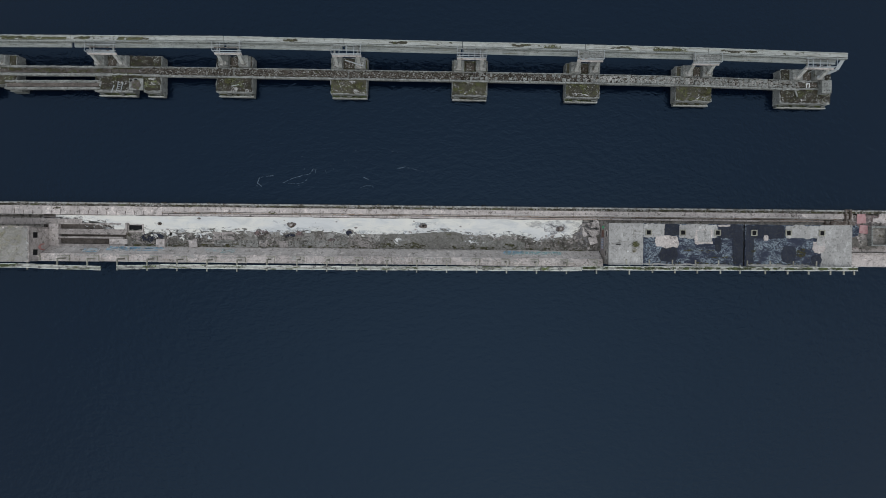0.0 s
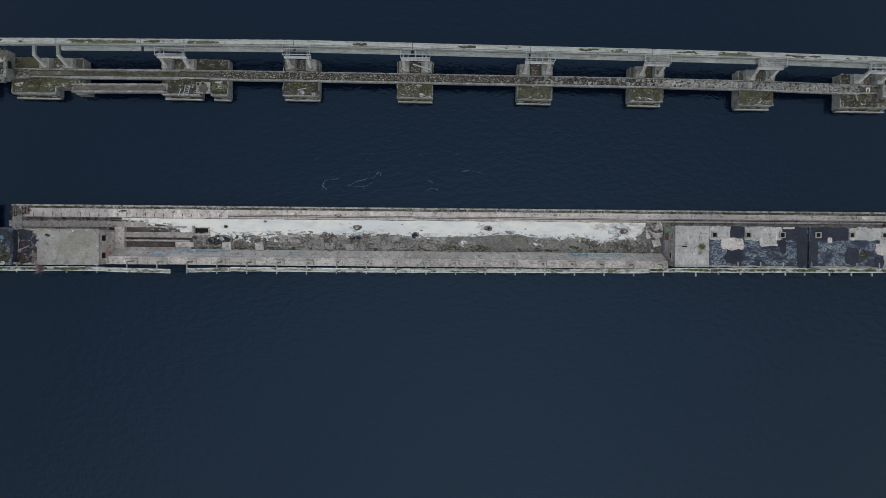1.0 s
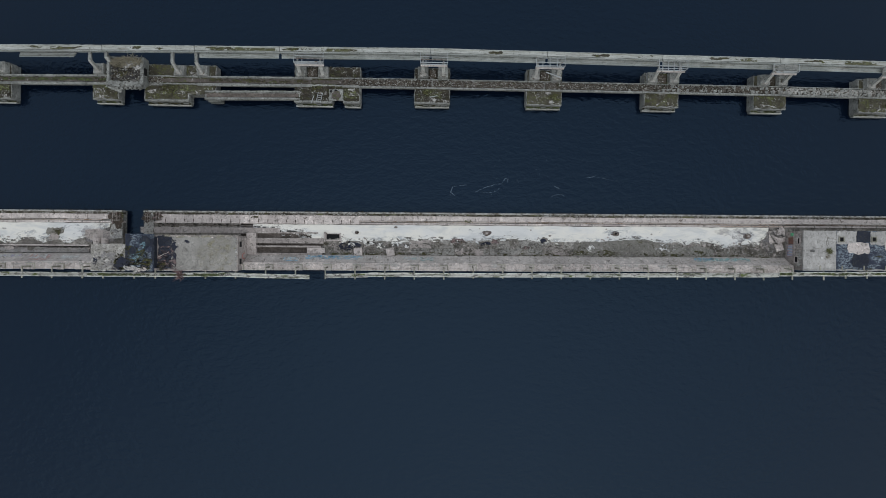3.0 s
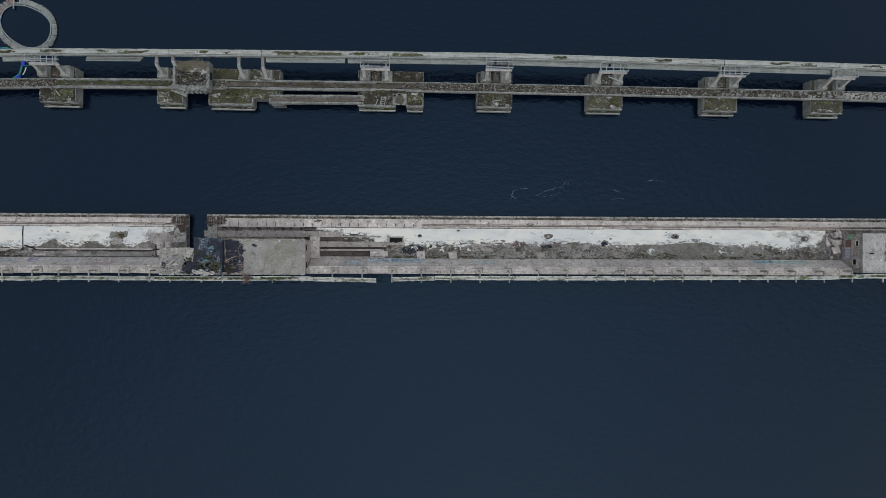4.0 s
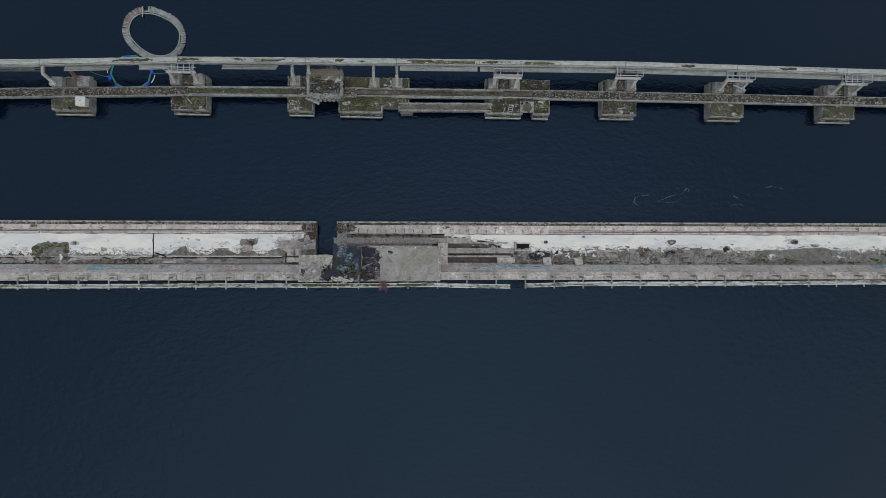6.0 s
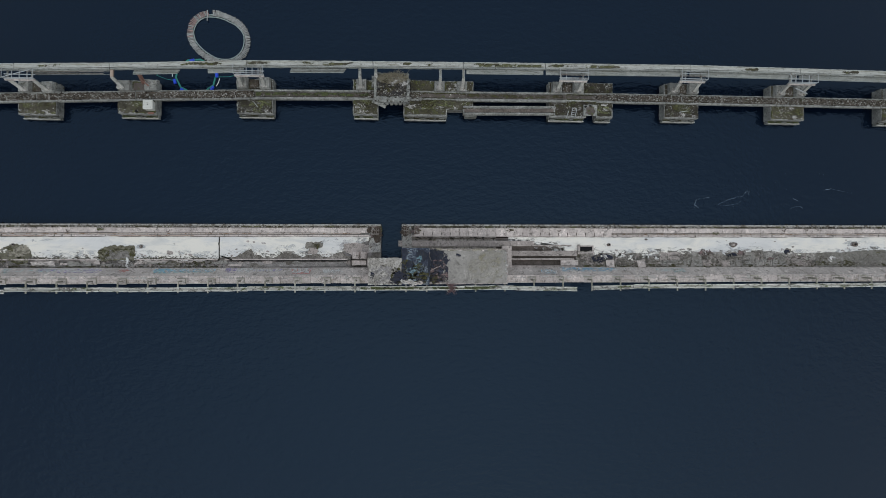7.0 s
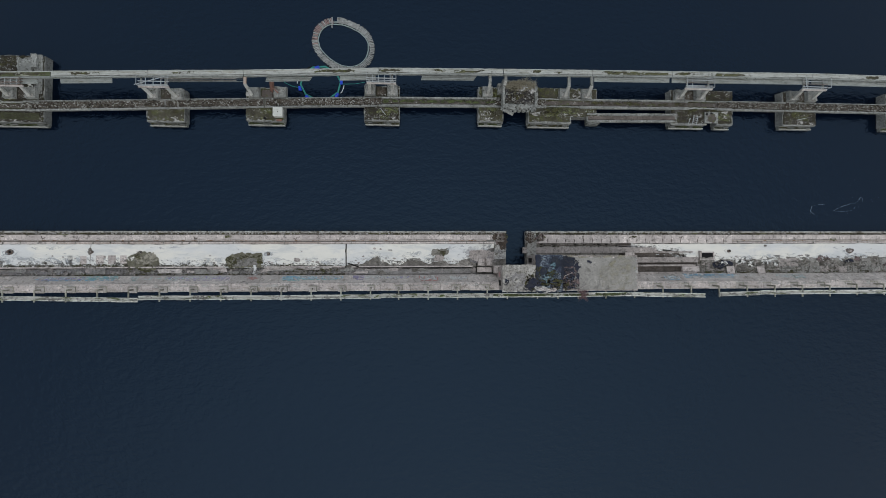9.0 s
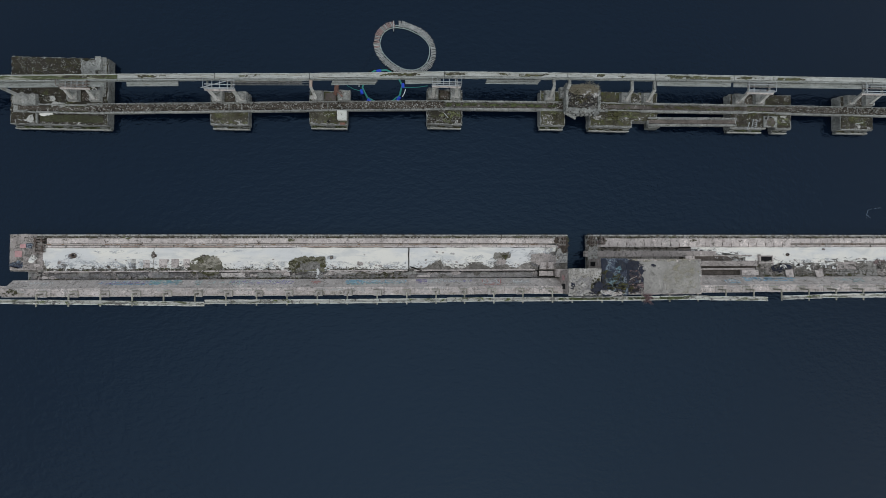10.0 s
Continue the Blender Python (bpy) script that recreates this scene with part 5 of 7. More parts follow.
# hooks and small iron along the north side
for u, v in ((-13.9, 8.0), (7.8, 7.95), (13.2, 7.9), (-10.2, 8.1), (-49.6, 7.9), (-57.2, 7.9), (-143.9, 7.85), (-122.6, 7.8), (-108.2, 7.75), (-101.9, 7.6), (-91.4, 7.5), (-139.1, 7.5), (33.0, 8.0), (47.0, 8.0), (53.0, 7.9)):
    e = thing("iron_hook", MAIN @ pose(u, v, 1.4, 0, 0, rnd.uniform(-30, 30)), "small rusty iron hook fixed to the deck", "hook", "hooks along the north side")
    part("hook", bar(bar(bmesh.new(), (-0.3, 0.15, 0.03), (0, -0.15, 0.06), 0.07), (0.3, 0.15, 0.03), (0, -0.15, 0.06), 0.07), RUST, e)

# ---- elevated cable tray along the south side ----
tray = thing("cable_tray", MAIN @ pose(0, 0, 0), "weathered timber cable tray on concrete posts, green with moss", "cable tray")
T_E, T_W = 5.6, 5.1
trays = ((-60.0, -57.0, -0.22, -0.28), (-57.0, -48.0, -0.3, -0.5), (-45.8, -39.6, -0.35, -0.2), (-39.6, -13.7, -0.12, -0.12), (-13.7, 20.6, -0.1, 0.12), (20.6, 59.9, 0.25, 0.52),
         (-156.5, -129.0, -0.05, -0.62), (-129.0, -120.6, -0.32, -0.35), (-120.6, -112.0, -0.35, -0.38), (-112.0, -95.5, -0.4, -0.35), (-95.5, -79.6, -0.25, -0.28), (-79.6, -66.0, -0.28, -0.3), (-66.0, -60.0, -0.28, -0.22))
for i, (u0, u1, va, vb) in enumerate(trays):
    m, mossy = WOOD, u0 > 20 or -80 < u0 < -60
    tz = T_W if u0 < -95.6 else T_E
    for name, w0, w1, z0, z1 in (("tray_board", -0.6, -0.42, 0.0, 0.16), ("tray_floor", -0.4, -0.2, -0.06, 0.02), ("tray_board", -0.18, 0.0, 0.0, 0.16)):
        bm = bmesh.new()
        n = max(2, int((u1 - u0) / 0.5))
        rows = []
        for j in range(n + 1):
            t = j / n
            u = u0 + 0.03 + (u1 - u0 - 0.06) * t
            v = va + (vb - va) * t + 0.035 * wavy(u, i, 0.5, 3)
            rows.append([bm.verts.new((u, v + a + 0.03 * wavy(u, i + k * 5 + 2, 1.3, 2), tz + b)) for k, (a, b) in enumerate(((w0, z0), (w1, z0), (w1, z1), (w0, z1)))])
        for p, q in zip(rows, rows[1:]):
            for a in range(4):
                bm.faces.new((p[a], p[(a + 1) % 4], q[(a + 1) % 4], q[a]))
        bm.faces.new(rows[0])
        bm.faces.new(rows[-1][::-1])
        part(name, bm, m, tray)
    low = lambda u: va + (vb - va) * (u - u0) / (u1 - u0) - (0.46 if mossy else 0.5) - 0.06 * wavy(u, i + 9, 1.1)
    top = lambda u: va + (vb - va) * (u - u0) / (u1 - u0) - (0.12 if mossy else 0.1) + 0.06 * wavy(u, i + 19, 1.1)
    part("moss", strip(u0 + 0.1, u1 - 0.1, low, top, tz + 0.2, 0.01, 0.2), TURF if mossy else TURF_SPOTS, tray, "green moss in the tray")
    part("dirt_film", strip(u0 + 0.1, u1 - 0.1, lambda u: low(u) - 0.1, lambda u: top(u) + 0.1, tz + 0.185, 0.004, 0.3), DIRT, tray, "dark dirt on the boards")


def tray_post(u, z, foot):
    """Post with an arm that carries the tray; foot: the roof level that it stands on, or none."""
    e = thing("tray_post", MAIN @ pose(u, 0, 0), "weathered post with an arm under the cable tray", "post", "posts along the south side")
    if foot:
        part("post", boxes((-0.1, 0.1, 0.62, 0.84, foot, z - 0.2), bevel=0.02), POST, e)
        part("base_pad", boxes((-0.58, 0.58, 0.28, 1.16, foot - 0.02, foot + 0.06), bevel=0.03), WALK, e)
        part("pad_kerb", boxes((-0.6, 0.6, 1.06, 1.18, foot, foot + 0.16), (0.5, 0.62, 0.4, 1.06, foot, foot + 0.13), bevel=0.02), POST, e, "raised edge of the pad")
    part("arm", boxes((-0.09, 0.09, -0.9, 0.8 if foot else 0.4, z - 0.2, z - 0.01), bevel=0.02), POST, e)
    return e


first = tray_post(22.7, T_E, ROOF_G)
for i in range(1, 20):
    copy_thing(first, MAIN @ pose(22.7 - 4.28 * i, -0.05 if i < 12 else -0.2, 0))
west_first = tray_post(-97.0, T_W, ROOF_G)
west_first.location.y -= 0.25
for i in range(1, 14):
    copy_thing(west_first, MAIN @ pose(-97.0 - 4.17 * i, -0.3 if i < 9 else -0.25, 0))
for u in (-80.3, -84.6, -88.8, -93.0):
    copy_thing(first, MAIN @ pose(u, -0.25, 0))
short = tray_post(27.4, T_E, 0)
for u in (30.7, 33.9, 37.1, 40.4, 43.2, 46.8, 50.0, 53.0, 56.1, 58.0, 59.5, -62.9, -67.0, -70.0, -73.0, -77.4):
    copy_thing(short, MAIN @ pose(u, 0.25 if u > 0 else -0.25, 0))

# ---- east building with a tarred roof ----
eb = thing("pier_building", MAIN @ pose(24.2, 0.5, 0), "long low concrete building with a tarred worn flat roof", "building")
L, Wd, RZ = 34.9, 5.85, 5.3


def lean(bm):
    """The building's west wall leans slightly inwards."""
    for v in bm.verts:
        v.co.x += (v.co.z - 1.1) * 0.04 + 0.14
    return bm


wall_w = part("wall", lean(boxes((0, 0.3, 0, Wd, 1.1, 5.05))), CONCRETE, eb, "inclined end wall")
part("wall", boxes((L - 0.3, L, 0, Wd, 0.8, 5.05)), CONCRETE, eb)
part("wall", boxes((0.3, L - 0.3, 0, 0.3, -2.5, 5.05)), CONCRETE, eb)
part("wall", boxes((0.3, L - 0.3, Wd - 0.3, Wd, 0.8, 5.05)), CONCRETE, eb)
part("door", lean(boxes((-0.05, 0.02, 3.85, 4.95, 1.9, 3.0))), BROWN_DOOR, wall_w, "brown painted door")
for y, z, hgt in ((1.2, 3.4, 0.6), (4.0, 4.0, 0.45)):
    win = part("window", lean(boxes((-0.03, 0.02, y, y + 0.8, z, z + hgt))), DARK, wall_w, "dark empty window")
    part("window_frame", lean(boxes((-0.06, 0.0, y - 0.1, y, z - 0.1, z + hgt + 0.1), (-0.06, 0.0, y + 0.8, y + 0.9, z - 0.1, z + hgt + 0.1), (-0.06, 0.0, y, y + 0.8, z + hgt, z + hgt + 0.1), (-0.06, 0.0, y, y + 0.8, z - 0.1, z))), PALE, win)
part("pale_crust", lean(boxes((-0.012, 0.0, 0.3, Wd - 0.3, 3.2, 5.0))), PALE_FILM, wall_w, "pale crust on the wall")
for i, p in enumerate((V_, W_, R_, B_)):
    bm = bmesh.new()
    for k in range(7):
        y = 2.1 + 0.24 * k + 0.06 * i
        bm.faces.new([bm.verts.new(c) for c in ((-0.05 - i * 0.003, y, 1.75 + 0.2 * (k % 3)), (-0.05 - i * 0.003, y + 0.1, 1.7), (-0.05 - i * 0.003, y + 0.16, 2.9), (-0.05 - i * 0.003, y + 0.06, 2.7))])
    part("graffiti", lean(bm), p, wall_w, "bright spray paint")
for k, film in enumerate((0, 4, 2, 3)):
    bm = bmesh.new()
    x = -0.024 - 0.004 * k
    bm.faces.new([bm.verts.new(c) for c in ((x, 1.9 + 0.1 * k, 1.5), (x, 3.75, 1.5 + 0.1 * k), (x, 3.7 - 0.1 * k, 2.95), (x, 2.0, 2.9 - 0.1 * k))])
    part("paint_film", lean(bm), PAINT_FILMS[film], wall_w, "violet and white spray paint")
part("lintel", lean(boxes((-0.2, 0.02, 5.2, 5.6, 2.6, 3.0))), GREEN_PAINT, wall_w, "green painted block by the door")
roof = part("roof", worn_box(5.2, 19.5, -0.05, Wd + 0.08, 5.05, RZ, 1, 0.5, 0.03), TAR, eb, "blue-black roofing felt worn to pale flakes")
roof2 = part("roof", worn_box(19.75, 30.6, -0.05, Wd + 0.08, 5.05, RZ, 2, 0.5, 0.03), TAR, eb, "blue-black roofing felt worn to pale flakes")
part("roof", worn_box(0.26, 5.2, -0.05, Wd + 0.08, 5.05, RZ + 0.01, 3, 0.5, 0.03), ROOFC, eb, "bare pale concrete roof end")
part("roof", worn_box(30.6, L + 0.15, -0.05, Wd + 0.08, 5.05, RZ + 0.01, 4, 0.5, 0.03), ROOFC, eb, "bare pale concrete roof end")
part("roof_joint", boxes((19.5, 19.75, 0.0, Wd, 5.0, 5.1)), DARK, eb, "open dark joint across the roof")
UP = RZ + 0.016
for cx, cy, rx, ry, sq, sd, m in ((6.75, 4.85, 1.6, 0.98, 0.85, 2, ROOFC), (8.6, 3.35, 1.7, 0.85, 0.55, 3, PALE), (13.0, 4.85, 2.75, 0.98, 0.9, 4, ROOFC), (13.85, 4.1, 1.18, 0.98, 0.85, 5, PALE), (13.85, 4.15, 1.0, 0.85, 0.85, 14, ROOFC), (16.7, 5.72, 0.9, 0.14, 0.5, 6, PALE), (11.5, 0.1, 6.5, 0.12, 0.6, 11, ROOFC)):
    part("bare_patch", blob(cx, cy, rx, ry, UP + 0.002 * sd, sd, 0.2, sq, 0.03, 160), m, roof, "bare pale concrete patch")
for cx, cy, rx, ry, sq, sd, m in ((28.1, 4.95, 2.65, 0.92, 0.9, 8, ROOFC), (30.3, 2.75, 0.9, 0.85, 0.35, 9, PALE), (22.7, 4.0, 0.33, 0.38, 0.6, 10, PALE), (25.0, 0.1, 5.0, 0.12, 0.6, 12, ROOFC), (30.45, 3.9, 0.5, 0.9, 0.6, 13, ROOFC)):
    part("bare_patch", blob(cx, cy, rx, ry, UP + 0.002 * sd, sd, 0.2, sq, 0.03, 160), m, roof2, "bare pale concrete patch")
for i, (cx, cy, rx, ry, sq, rf) in enumerate(((9.23, 5.07, 1.0, 0.8, 0.95, roof), (8.8, 1.6, 1.3, 1.05, 0.35, roof), (17.7, 4.9, 1.75, 0.95, 0.85, roof), (18.7, 2.6, 0.75, 2.3, 0.85, roof), (22.65, 4.9, 2.75, 0.95, 0.92, roof2), (20.4, 2.4, 0.6, 2.1, 0.8, roof2), (26.0, 1.7, 1.1, 1.2, 0.4, roof2), (30.0, 1.0, 0.7, 0.6, 0.5, roof2), (15.9, 3.0, 0.5, 1.0, 0.4, roof))):
    part("fresh_felt", blob(cx, cy, rx, ry, UP + 0.004 * i + (0.05 if i == 0 else -0.008), 31 + i, 0.12, sq, 0.02, 120), FELT, rf, "fresh dark felt patch")
# lines of brown growth along the felt's seams
for cx, cy, rx, ry, rf in ((13.0, 2.1, 2.4, 0.1, roof), (16.2, 1.2, 2.0, 0.08, roof), (27.7, 1.9, 0.7, 0.9, roof2), (23.5, 1.2, 1.8, 0.08, roof2), (20.9, 2.4, 0.5, 0.5, roof2), (13.0, 0.3, 6.0, 0.12, roof), (25.5, 0.3, 5.0, 0.12, roof2)):
    part("seam_growth", blob(cx, cy, rx, ry, UP + 0.045, int(cx * 3), 0.4, 0.2, 0.004, 90), MOSS_FILM, rf, "brown growth along a seam")
# cracks across the bare end of the roof
crack = bmesh.new()
for a, b in (((3.4, 5.6), (3.9, 4.9)), ((3.9, 4.9), (5.2, 4.6)), ((3.9, 4.9), (3.7, 3.9)), ((3.7, 3.9), (4.6, 2.6)), ((4.6, 2.6), (5.2, 1.9)), ((5.8, 4.6), (7.6, 4.3)), ((0.7, 3.0), (3.2, 3.4))):
    bar(crack, (*a, UP + 0.035), (*b, UP + 0.035), 0.045, 0.01)
part("cracks", crack, ROUGH, roof)
hatch_bm = boxes((-0.43, 0.43, -0.43, -0.3, 0, 0.22), (-0.43, 0.43, 0.3, 0.43, 0, 0.22), (-0.43, -0.3, -0.3, 0.3, 0, 0.22), (0.3, 0.43, -0.3, 0.3, 0, 0.22))
hatch_me = mesh_of("hatch_kerb", hatch_bm, POST)
hole_me = mesh_of("hatch_hole", boxes((-0.3, 0.3, -0.3, 0.3, 0.0, 0.06)), DARK)
for i, u in enumerate((5.92, 10.8, 15.77, 20.97, 25.9, 30.67)):
    rf = roof if u < 19 else roof2
    piece("hatch_kerb", hatch_me, rf, pose(u, 4.64 + 0.03 * i, RZ))
    piece("hatch_hole", hole_me, rf, pose(u, 4.64 + 0.03 * i, RZ + 0.02))
stub_me = mesh_of("roof_bracket", boxes((-0.1, 0.1, -0.35, 0.42, 0, 0.12), bevel=0.02), POST)
for i in range(9):
    piece("roof_bracket", stub_me, roof if i < 5 else roof2, pose(2.8 + 3.3 * i + (0.8 if i > 4 else 0), 0.35, RZ - 0.03))
for u, v, w, d, m in ((1.6, 2.9, 0.35, 0.07, DARK), (3.0, 1.9, 0.12, 0.1, WHITE)):
    part("roof_debris", boxes((u - w, u + w, v - d, v + d, UP + 0.02, UP + 0.09), bevel=0.01), m, roof)


def tuft(name, m, n, size, mat, label, spread=0.5, upright=0.8):
    """A clump of thin blades or twigs."""
    r = random.Random(n)
    bm = bmesh.new()
    for i in range(n):
        a, rad = r.uniform(0, 6.283), spread * math.sqrt(r.random())
        p = Vector((rad * math.cos(a), rad * math.sin(a), 0))
        tip = p + Vector((r.uniform(-1, 1) * size * 0.7, r.uniform(-1, 1) * size * 0.7, size * upright * r.uniform(0.5, 1.2)))
        side = Vector((-(tip - p).y, (tip - p).x, 0)).normalized() * size * 0.035
        bm.faces.new([bm.verts.new(q) for q in (p - side, p + side, tip)])
    return solid(name, bm, mat, m, label, "plant", "", "stuff")


tuft("grass_tuft", MAIN @ pose(28.3, 3.4, RZ + 0.04), 160, 0.5, TUFT, "green weed tuft growing in a roof crack", 0.45)
tuft("grass_tuft", MAIN @ pose(28.1, 2.6, RZ + 0.04), 100, 0.4, GRASS, "brown weed tuft growing in a roof crack", 0.35)

# ---- bridge building over the gap ----
bb = thing("bridge_building", MAIN @ pose(-78.3, -0.15, 0), "ruined concrete building that spans the gap in the pier", "building")
wl = part("wall", boxes((0.05, 0.3, 0.3, 3.6, 1.1, 6.7)), CONCRETE, bb)
wm = part("wall", boxes((4.78, 5.03, 3.95, 5.3, 1.1, 6.7)), CONCRETE, bb)
part("wall", boxes((0.3, 9.0, 0.2, 0.5, 3.0, 6.7)), CONCRETE, bb)
part("wall", boxes((9.0, 20.0, 0.2, 0.5, -2.5, 5.5)), CONCRETE, bb)
part("wall", boxes((4.97, 20.0, 4.95, 5.2, 0.9, 5.5)), CONCRETE, bb)
part("wall", boxes((0.3, 4.7, 3.4, 3.65, 3.0, 6.7)), CONCRETE, bb)
part("floor_beam", boxes((0.3, 5.2, 0.5, 3.4, 2.5, 3.0)), CONCRETE, bb)
we = part("wall", boxes((19.75, 20.0, 0.5, 4.95, 0.9, 5.5)), PALE, bb)
part("wall", boxes((8.2, 8.62, 0.5, 5.0, 4.5, 6.65)), FELT, bb, "felt-covered upstand")
part("window", boxes((4.72, 4.79, 4.25, 4.9, 2.2, 4.2)), DARK, wm, "dark empty window")
part("window", boxes((0.0, 0.06, 0.9, 1.7, 3.5, 5.0)), DARK, wl, "dark empty window")
part("graffiti", boxes((0.0, 0.04, 2.2, 2.9, 3.5, 4.6)), PINK, wl, "faded red spray paint")
for y in (1.1, 3.6):
    part("window", boxes((19.98, 20.03, y, y + 0.8, 3.9, 4.8)), DARK, we, "square dark window")
for i in range(8):
    a = i * 0.45
    part("graffiti", boxes((20.0, 20.02, 2.2 + 0.7 * math.cos(a) * 0.6, 2.35 + 0.7 * math.cos(a) * 0.6, 2.4 + 0.8 * math.sin(a), 2.9 + 0.8 * math.sin(a))), PAINTS[4], we, "red spray paint")
part("roof", worn_box(0, 4.73, 0.1, 3.95, 6.65, 6.92, 4, 0.3, 0.08), PLATE_WORN, bb, "pale roof slab patched with moss and old felt")
dark = part("roof", worn_box(4.75, 8.66, 0.1, 5.36, 6.65, 6.95, 5, 0.3, 0.05), TAR_OLD, bb, "tarred roof with olive growth")
grey = part("roof", worn_box(8.63, 20.1, 0.12, 5.25, 5.5, 5.78, 6, 0.3, 0.05), CONCRETE, bb, "bare grey concrete roof slab")
part("grey_screed", blob(14.9, 2.68, 5.0, 2.4, 5.79, 51, 0.04, 0.95, 0.02), surface("grey_screed", (0.3, 0.282, 0.258), (0.225, 0.21, 0.192), stains=0.35, size=1.4, moss=(0.3, 0.275, 0.17), mosses=0.1, grit=0.75), grey, "smooth grey screed with yellow lichen")
part("old_felt", blob(9.75, 2.75, 1.0, 2.35, 5.815, 52, 0.32, 0.8, 0.02, 260), FELT, grey, "torn dark roofing felt")
part("torn_felt", blob(10.3, 2.9, 1.1, 2.2, 5.845, 58, 0.6, 0.4, 0.01, 200), FELT_FILM, grey, "shreds of dark roofing felt")
part("torn_felt", blob(10.0, 1.5, 1.2, 1.2, 5.858, 61, 0.6, 0.3, 0.006, 200), FELT_FILM, grey, "shreds of dark roofing felt")
part("lichen", blob(17.6, 2.7, 1.9, 2.3, 5.85, 59, 0.4, 0.5, 0.006), LICHEN_FILM, grey, "yellow lichen")
part("lichen", blob(16.8, 2.4, 2.6, 1.9, 5.86, 66, 0.5, 0.3, 0.006), LICHEN_FILM, grey, "yellow lichen")
part("lichen", blob(14.6, 5.1, 5.2, 0.14, 5.83, 60, 0.3, 0.7, 0.02), LICHEN_FILM, grey, "yellow lichen")
part("lichen", blob(19.85, 2.6, 0.22, 2.3, 5.84, 62, 0.3, 0.7, 0.02), PALE_FILM, grey, "pale crust along the roof's edge")
part("old_felt", blob(10.4, 1.1, 1.1, 0.9, 5.87, 57, 0.5, 0.3, 0.01), RED_FILM, grey, "brown rotten felt")
part("old_felt", blob(9.9, 2.4, 0.95, 1.3, 5.875, 64, 0.5, 0.3, 0.006), RED_FILM, grey, "brown rotten felt")
part("old_felt", blob(9.6, 0.9, 0.9, 0.7, 5.89, 63, 0.5, 0.3, 0.01), MOSS_FILM, grey, "brown rotten felt")
r = random.Random(71)
for k in range(14):
    x = 11.6 + 0.56 * k + r.uniform(-0.2, 0.2)
    part("roof_chip", worn_box(x - r.uniform(0.08, 0.22), x + r.uniform(0.08, 0.22), 4.92 + r.uniform(-0.05, 0.05), 5.08, 5.78, 5.84, k, 0.1, 0.04), POST if k % 3 else PALE, grey)
part("stain", blob(12.9, 4.4, 0.5, 0.25, 5.84, 53, 0.5, 0.1, 0.012), FELT_FILM, grey, "dark stain")
for cx, cy, rx, ry, sd, m in ((0.55, 1.5, 0.28, 0.5, 54, FELT_FILM), (2.35, 2.85, 0.35, 0.25, 55, LICHEN_FILM), (3.9, 1.6, 0.5, 0.9, 56, MOSS_FILM), (3.8, 0.7, 0.9, 0.35, 57, FELT_FILM), (1.9, 1.8, 1.5, 1.3, 53, SMOKE), (4.2, 1.3, 0.9, 1.1, 56, MOSS_FILM), (5.4, 2.0, 1.4, 1.6, 58, MOSS_FILM), (7.2, 0.9, 1.4, 0.6, 59, MOSS_FILM), (6.9, 3.3, 0.9, 1.7, 68, TEAL_FILM), (6.2, 2.0, 0.9, 1.0, 66, TEAL_FILM), (8.1, 1.6, 0.4, 1.2, 76, MOSS_FILM), (7.4, 1.8, 0.8, 1.3, 69, MOSS_FILM), (4.4, 1.0, 1.0, 0.9, 70, FELT_FILM), (5.6, 0.5, 1.2, 0.4, 71, PALE_FILM), (6.2, 0.35, 1.6, 0.25, 61, PALE), (8.55, 3.2, 0.22, 1.6, 62, FELT), (7.6, 4.3, 0.7, 0.8, 63, FELT), (5.2, 4.6, 0.4, 0.5, 64, FELT), (5.8, 3.0, 0.5, 0.6, 65, FELT)):
    part("roof_patch", blob(cx, cy, rx, ry, 6.95 + 0.006 * (sd - 53), sd, 0.4, 0.1, 0.025), m, dark)
for x0, y0, z0, x1, y1, kinks in ((-69.5, 1.9, 5.95, -68.0, 2.55, 5), (-68.1, 0.0, 5.9, -66.0, 0.65, 6)):
    e = thing("fallen_branch", MAIN @ pose(0, 0, 0), "bare bleached branch lying on the roof", "branch", "fallen branches")
    r = random.Random(kinks)
    pts = [Vector((x0 + (x1 - x0) * k / kinks, y0 + (y1 - y0) * k / kinks + r.uniform(-0.12, 0.12), z0)) for k in range(kinks + 1)]
    for k, (a, b) in enumerate(zip(pts, pts[1:])):
        part("branch", rod(bmesh.new(), a, b, 0.05 - 0.006 * k, 6), PALE, e)
        if k % 2:
            part("twig", rod(bmesh.new(), a, a + Vector((r.uniform(0.1, 0.5), r.uniform(-0.5, 0.5), 0.05)), 0.02, 5), PALE, e)
tuft("dead_bush", MAIN @ pose(-66.4, -0.6, 5.55), 90, 1.2, TWIG, "leafless reddish bush growing beside the tray", 0.5, 0.9)

# ---- outer mole: blocks, beams, supports and walkway ----
BX = (-160.0, -143.0, -99.0, -85.0, -43.0, -17.0, 33.0, 49.0, 60.0)
BY = (25.85, 26.43, 28.02, 28.28, 28.65, 28.7, 28.7, 28.35, 28.2)
WX = (-170.0, -152.0, -134.0, -119.0, -98.0, -95.5, -60.0, -30.0, -14.0, 3.0, 20.0, 38.0, 60.0)
WY = (28.5, 29.2, 29.9, 30.36, 31.0, 31.36, 31.85, 32.2, 32.1, 31.98, 31.9, 31.72, 31.3)


def beam_y(x):
    return float(np.interp(x, BX, BY))


def walk_y(x):
    return float(np.interp(x, WX, WY))


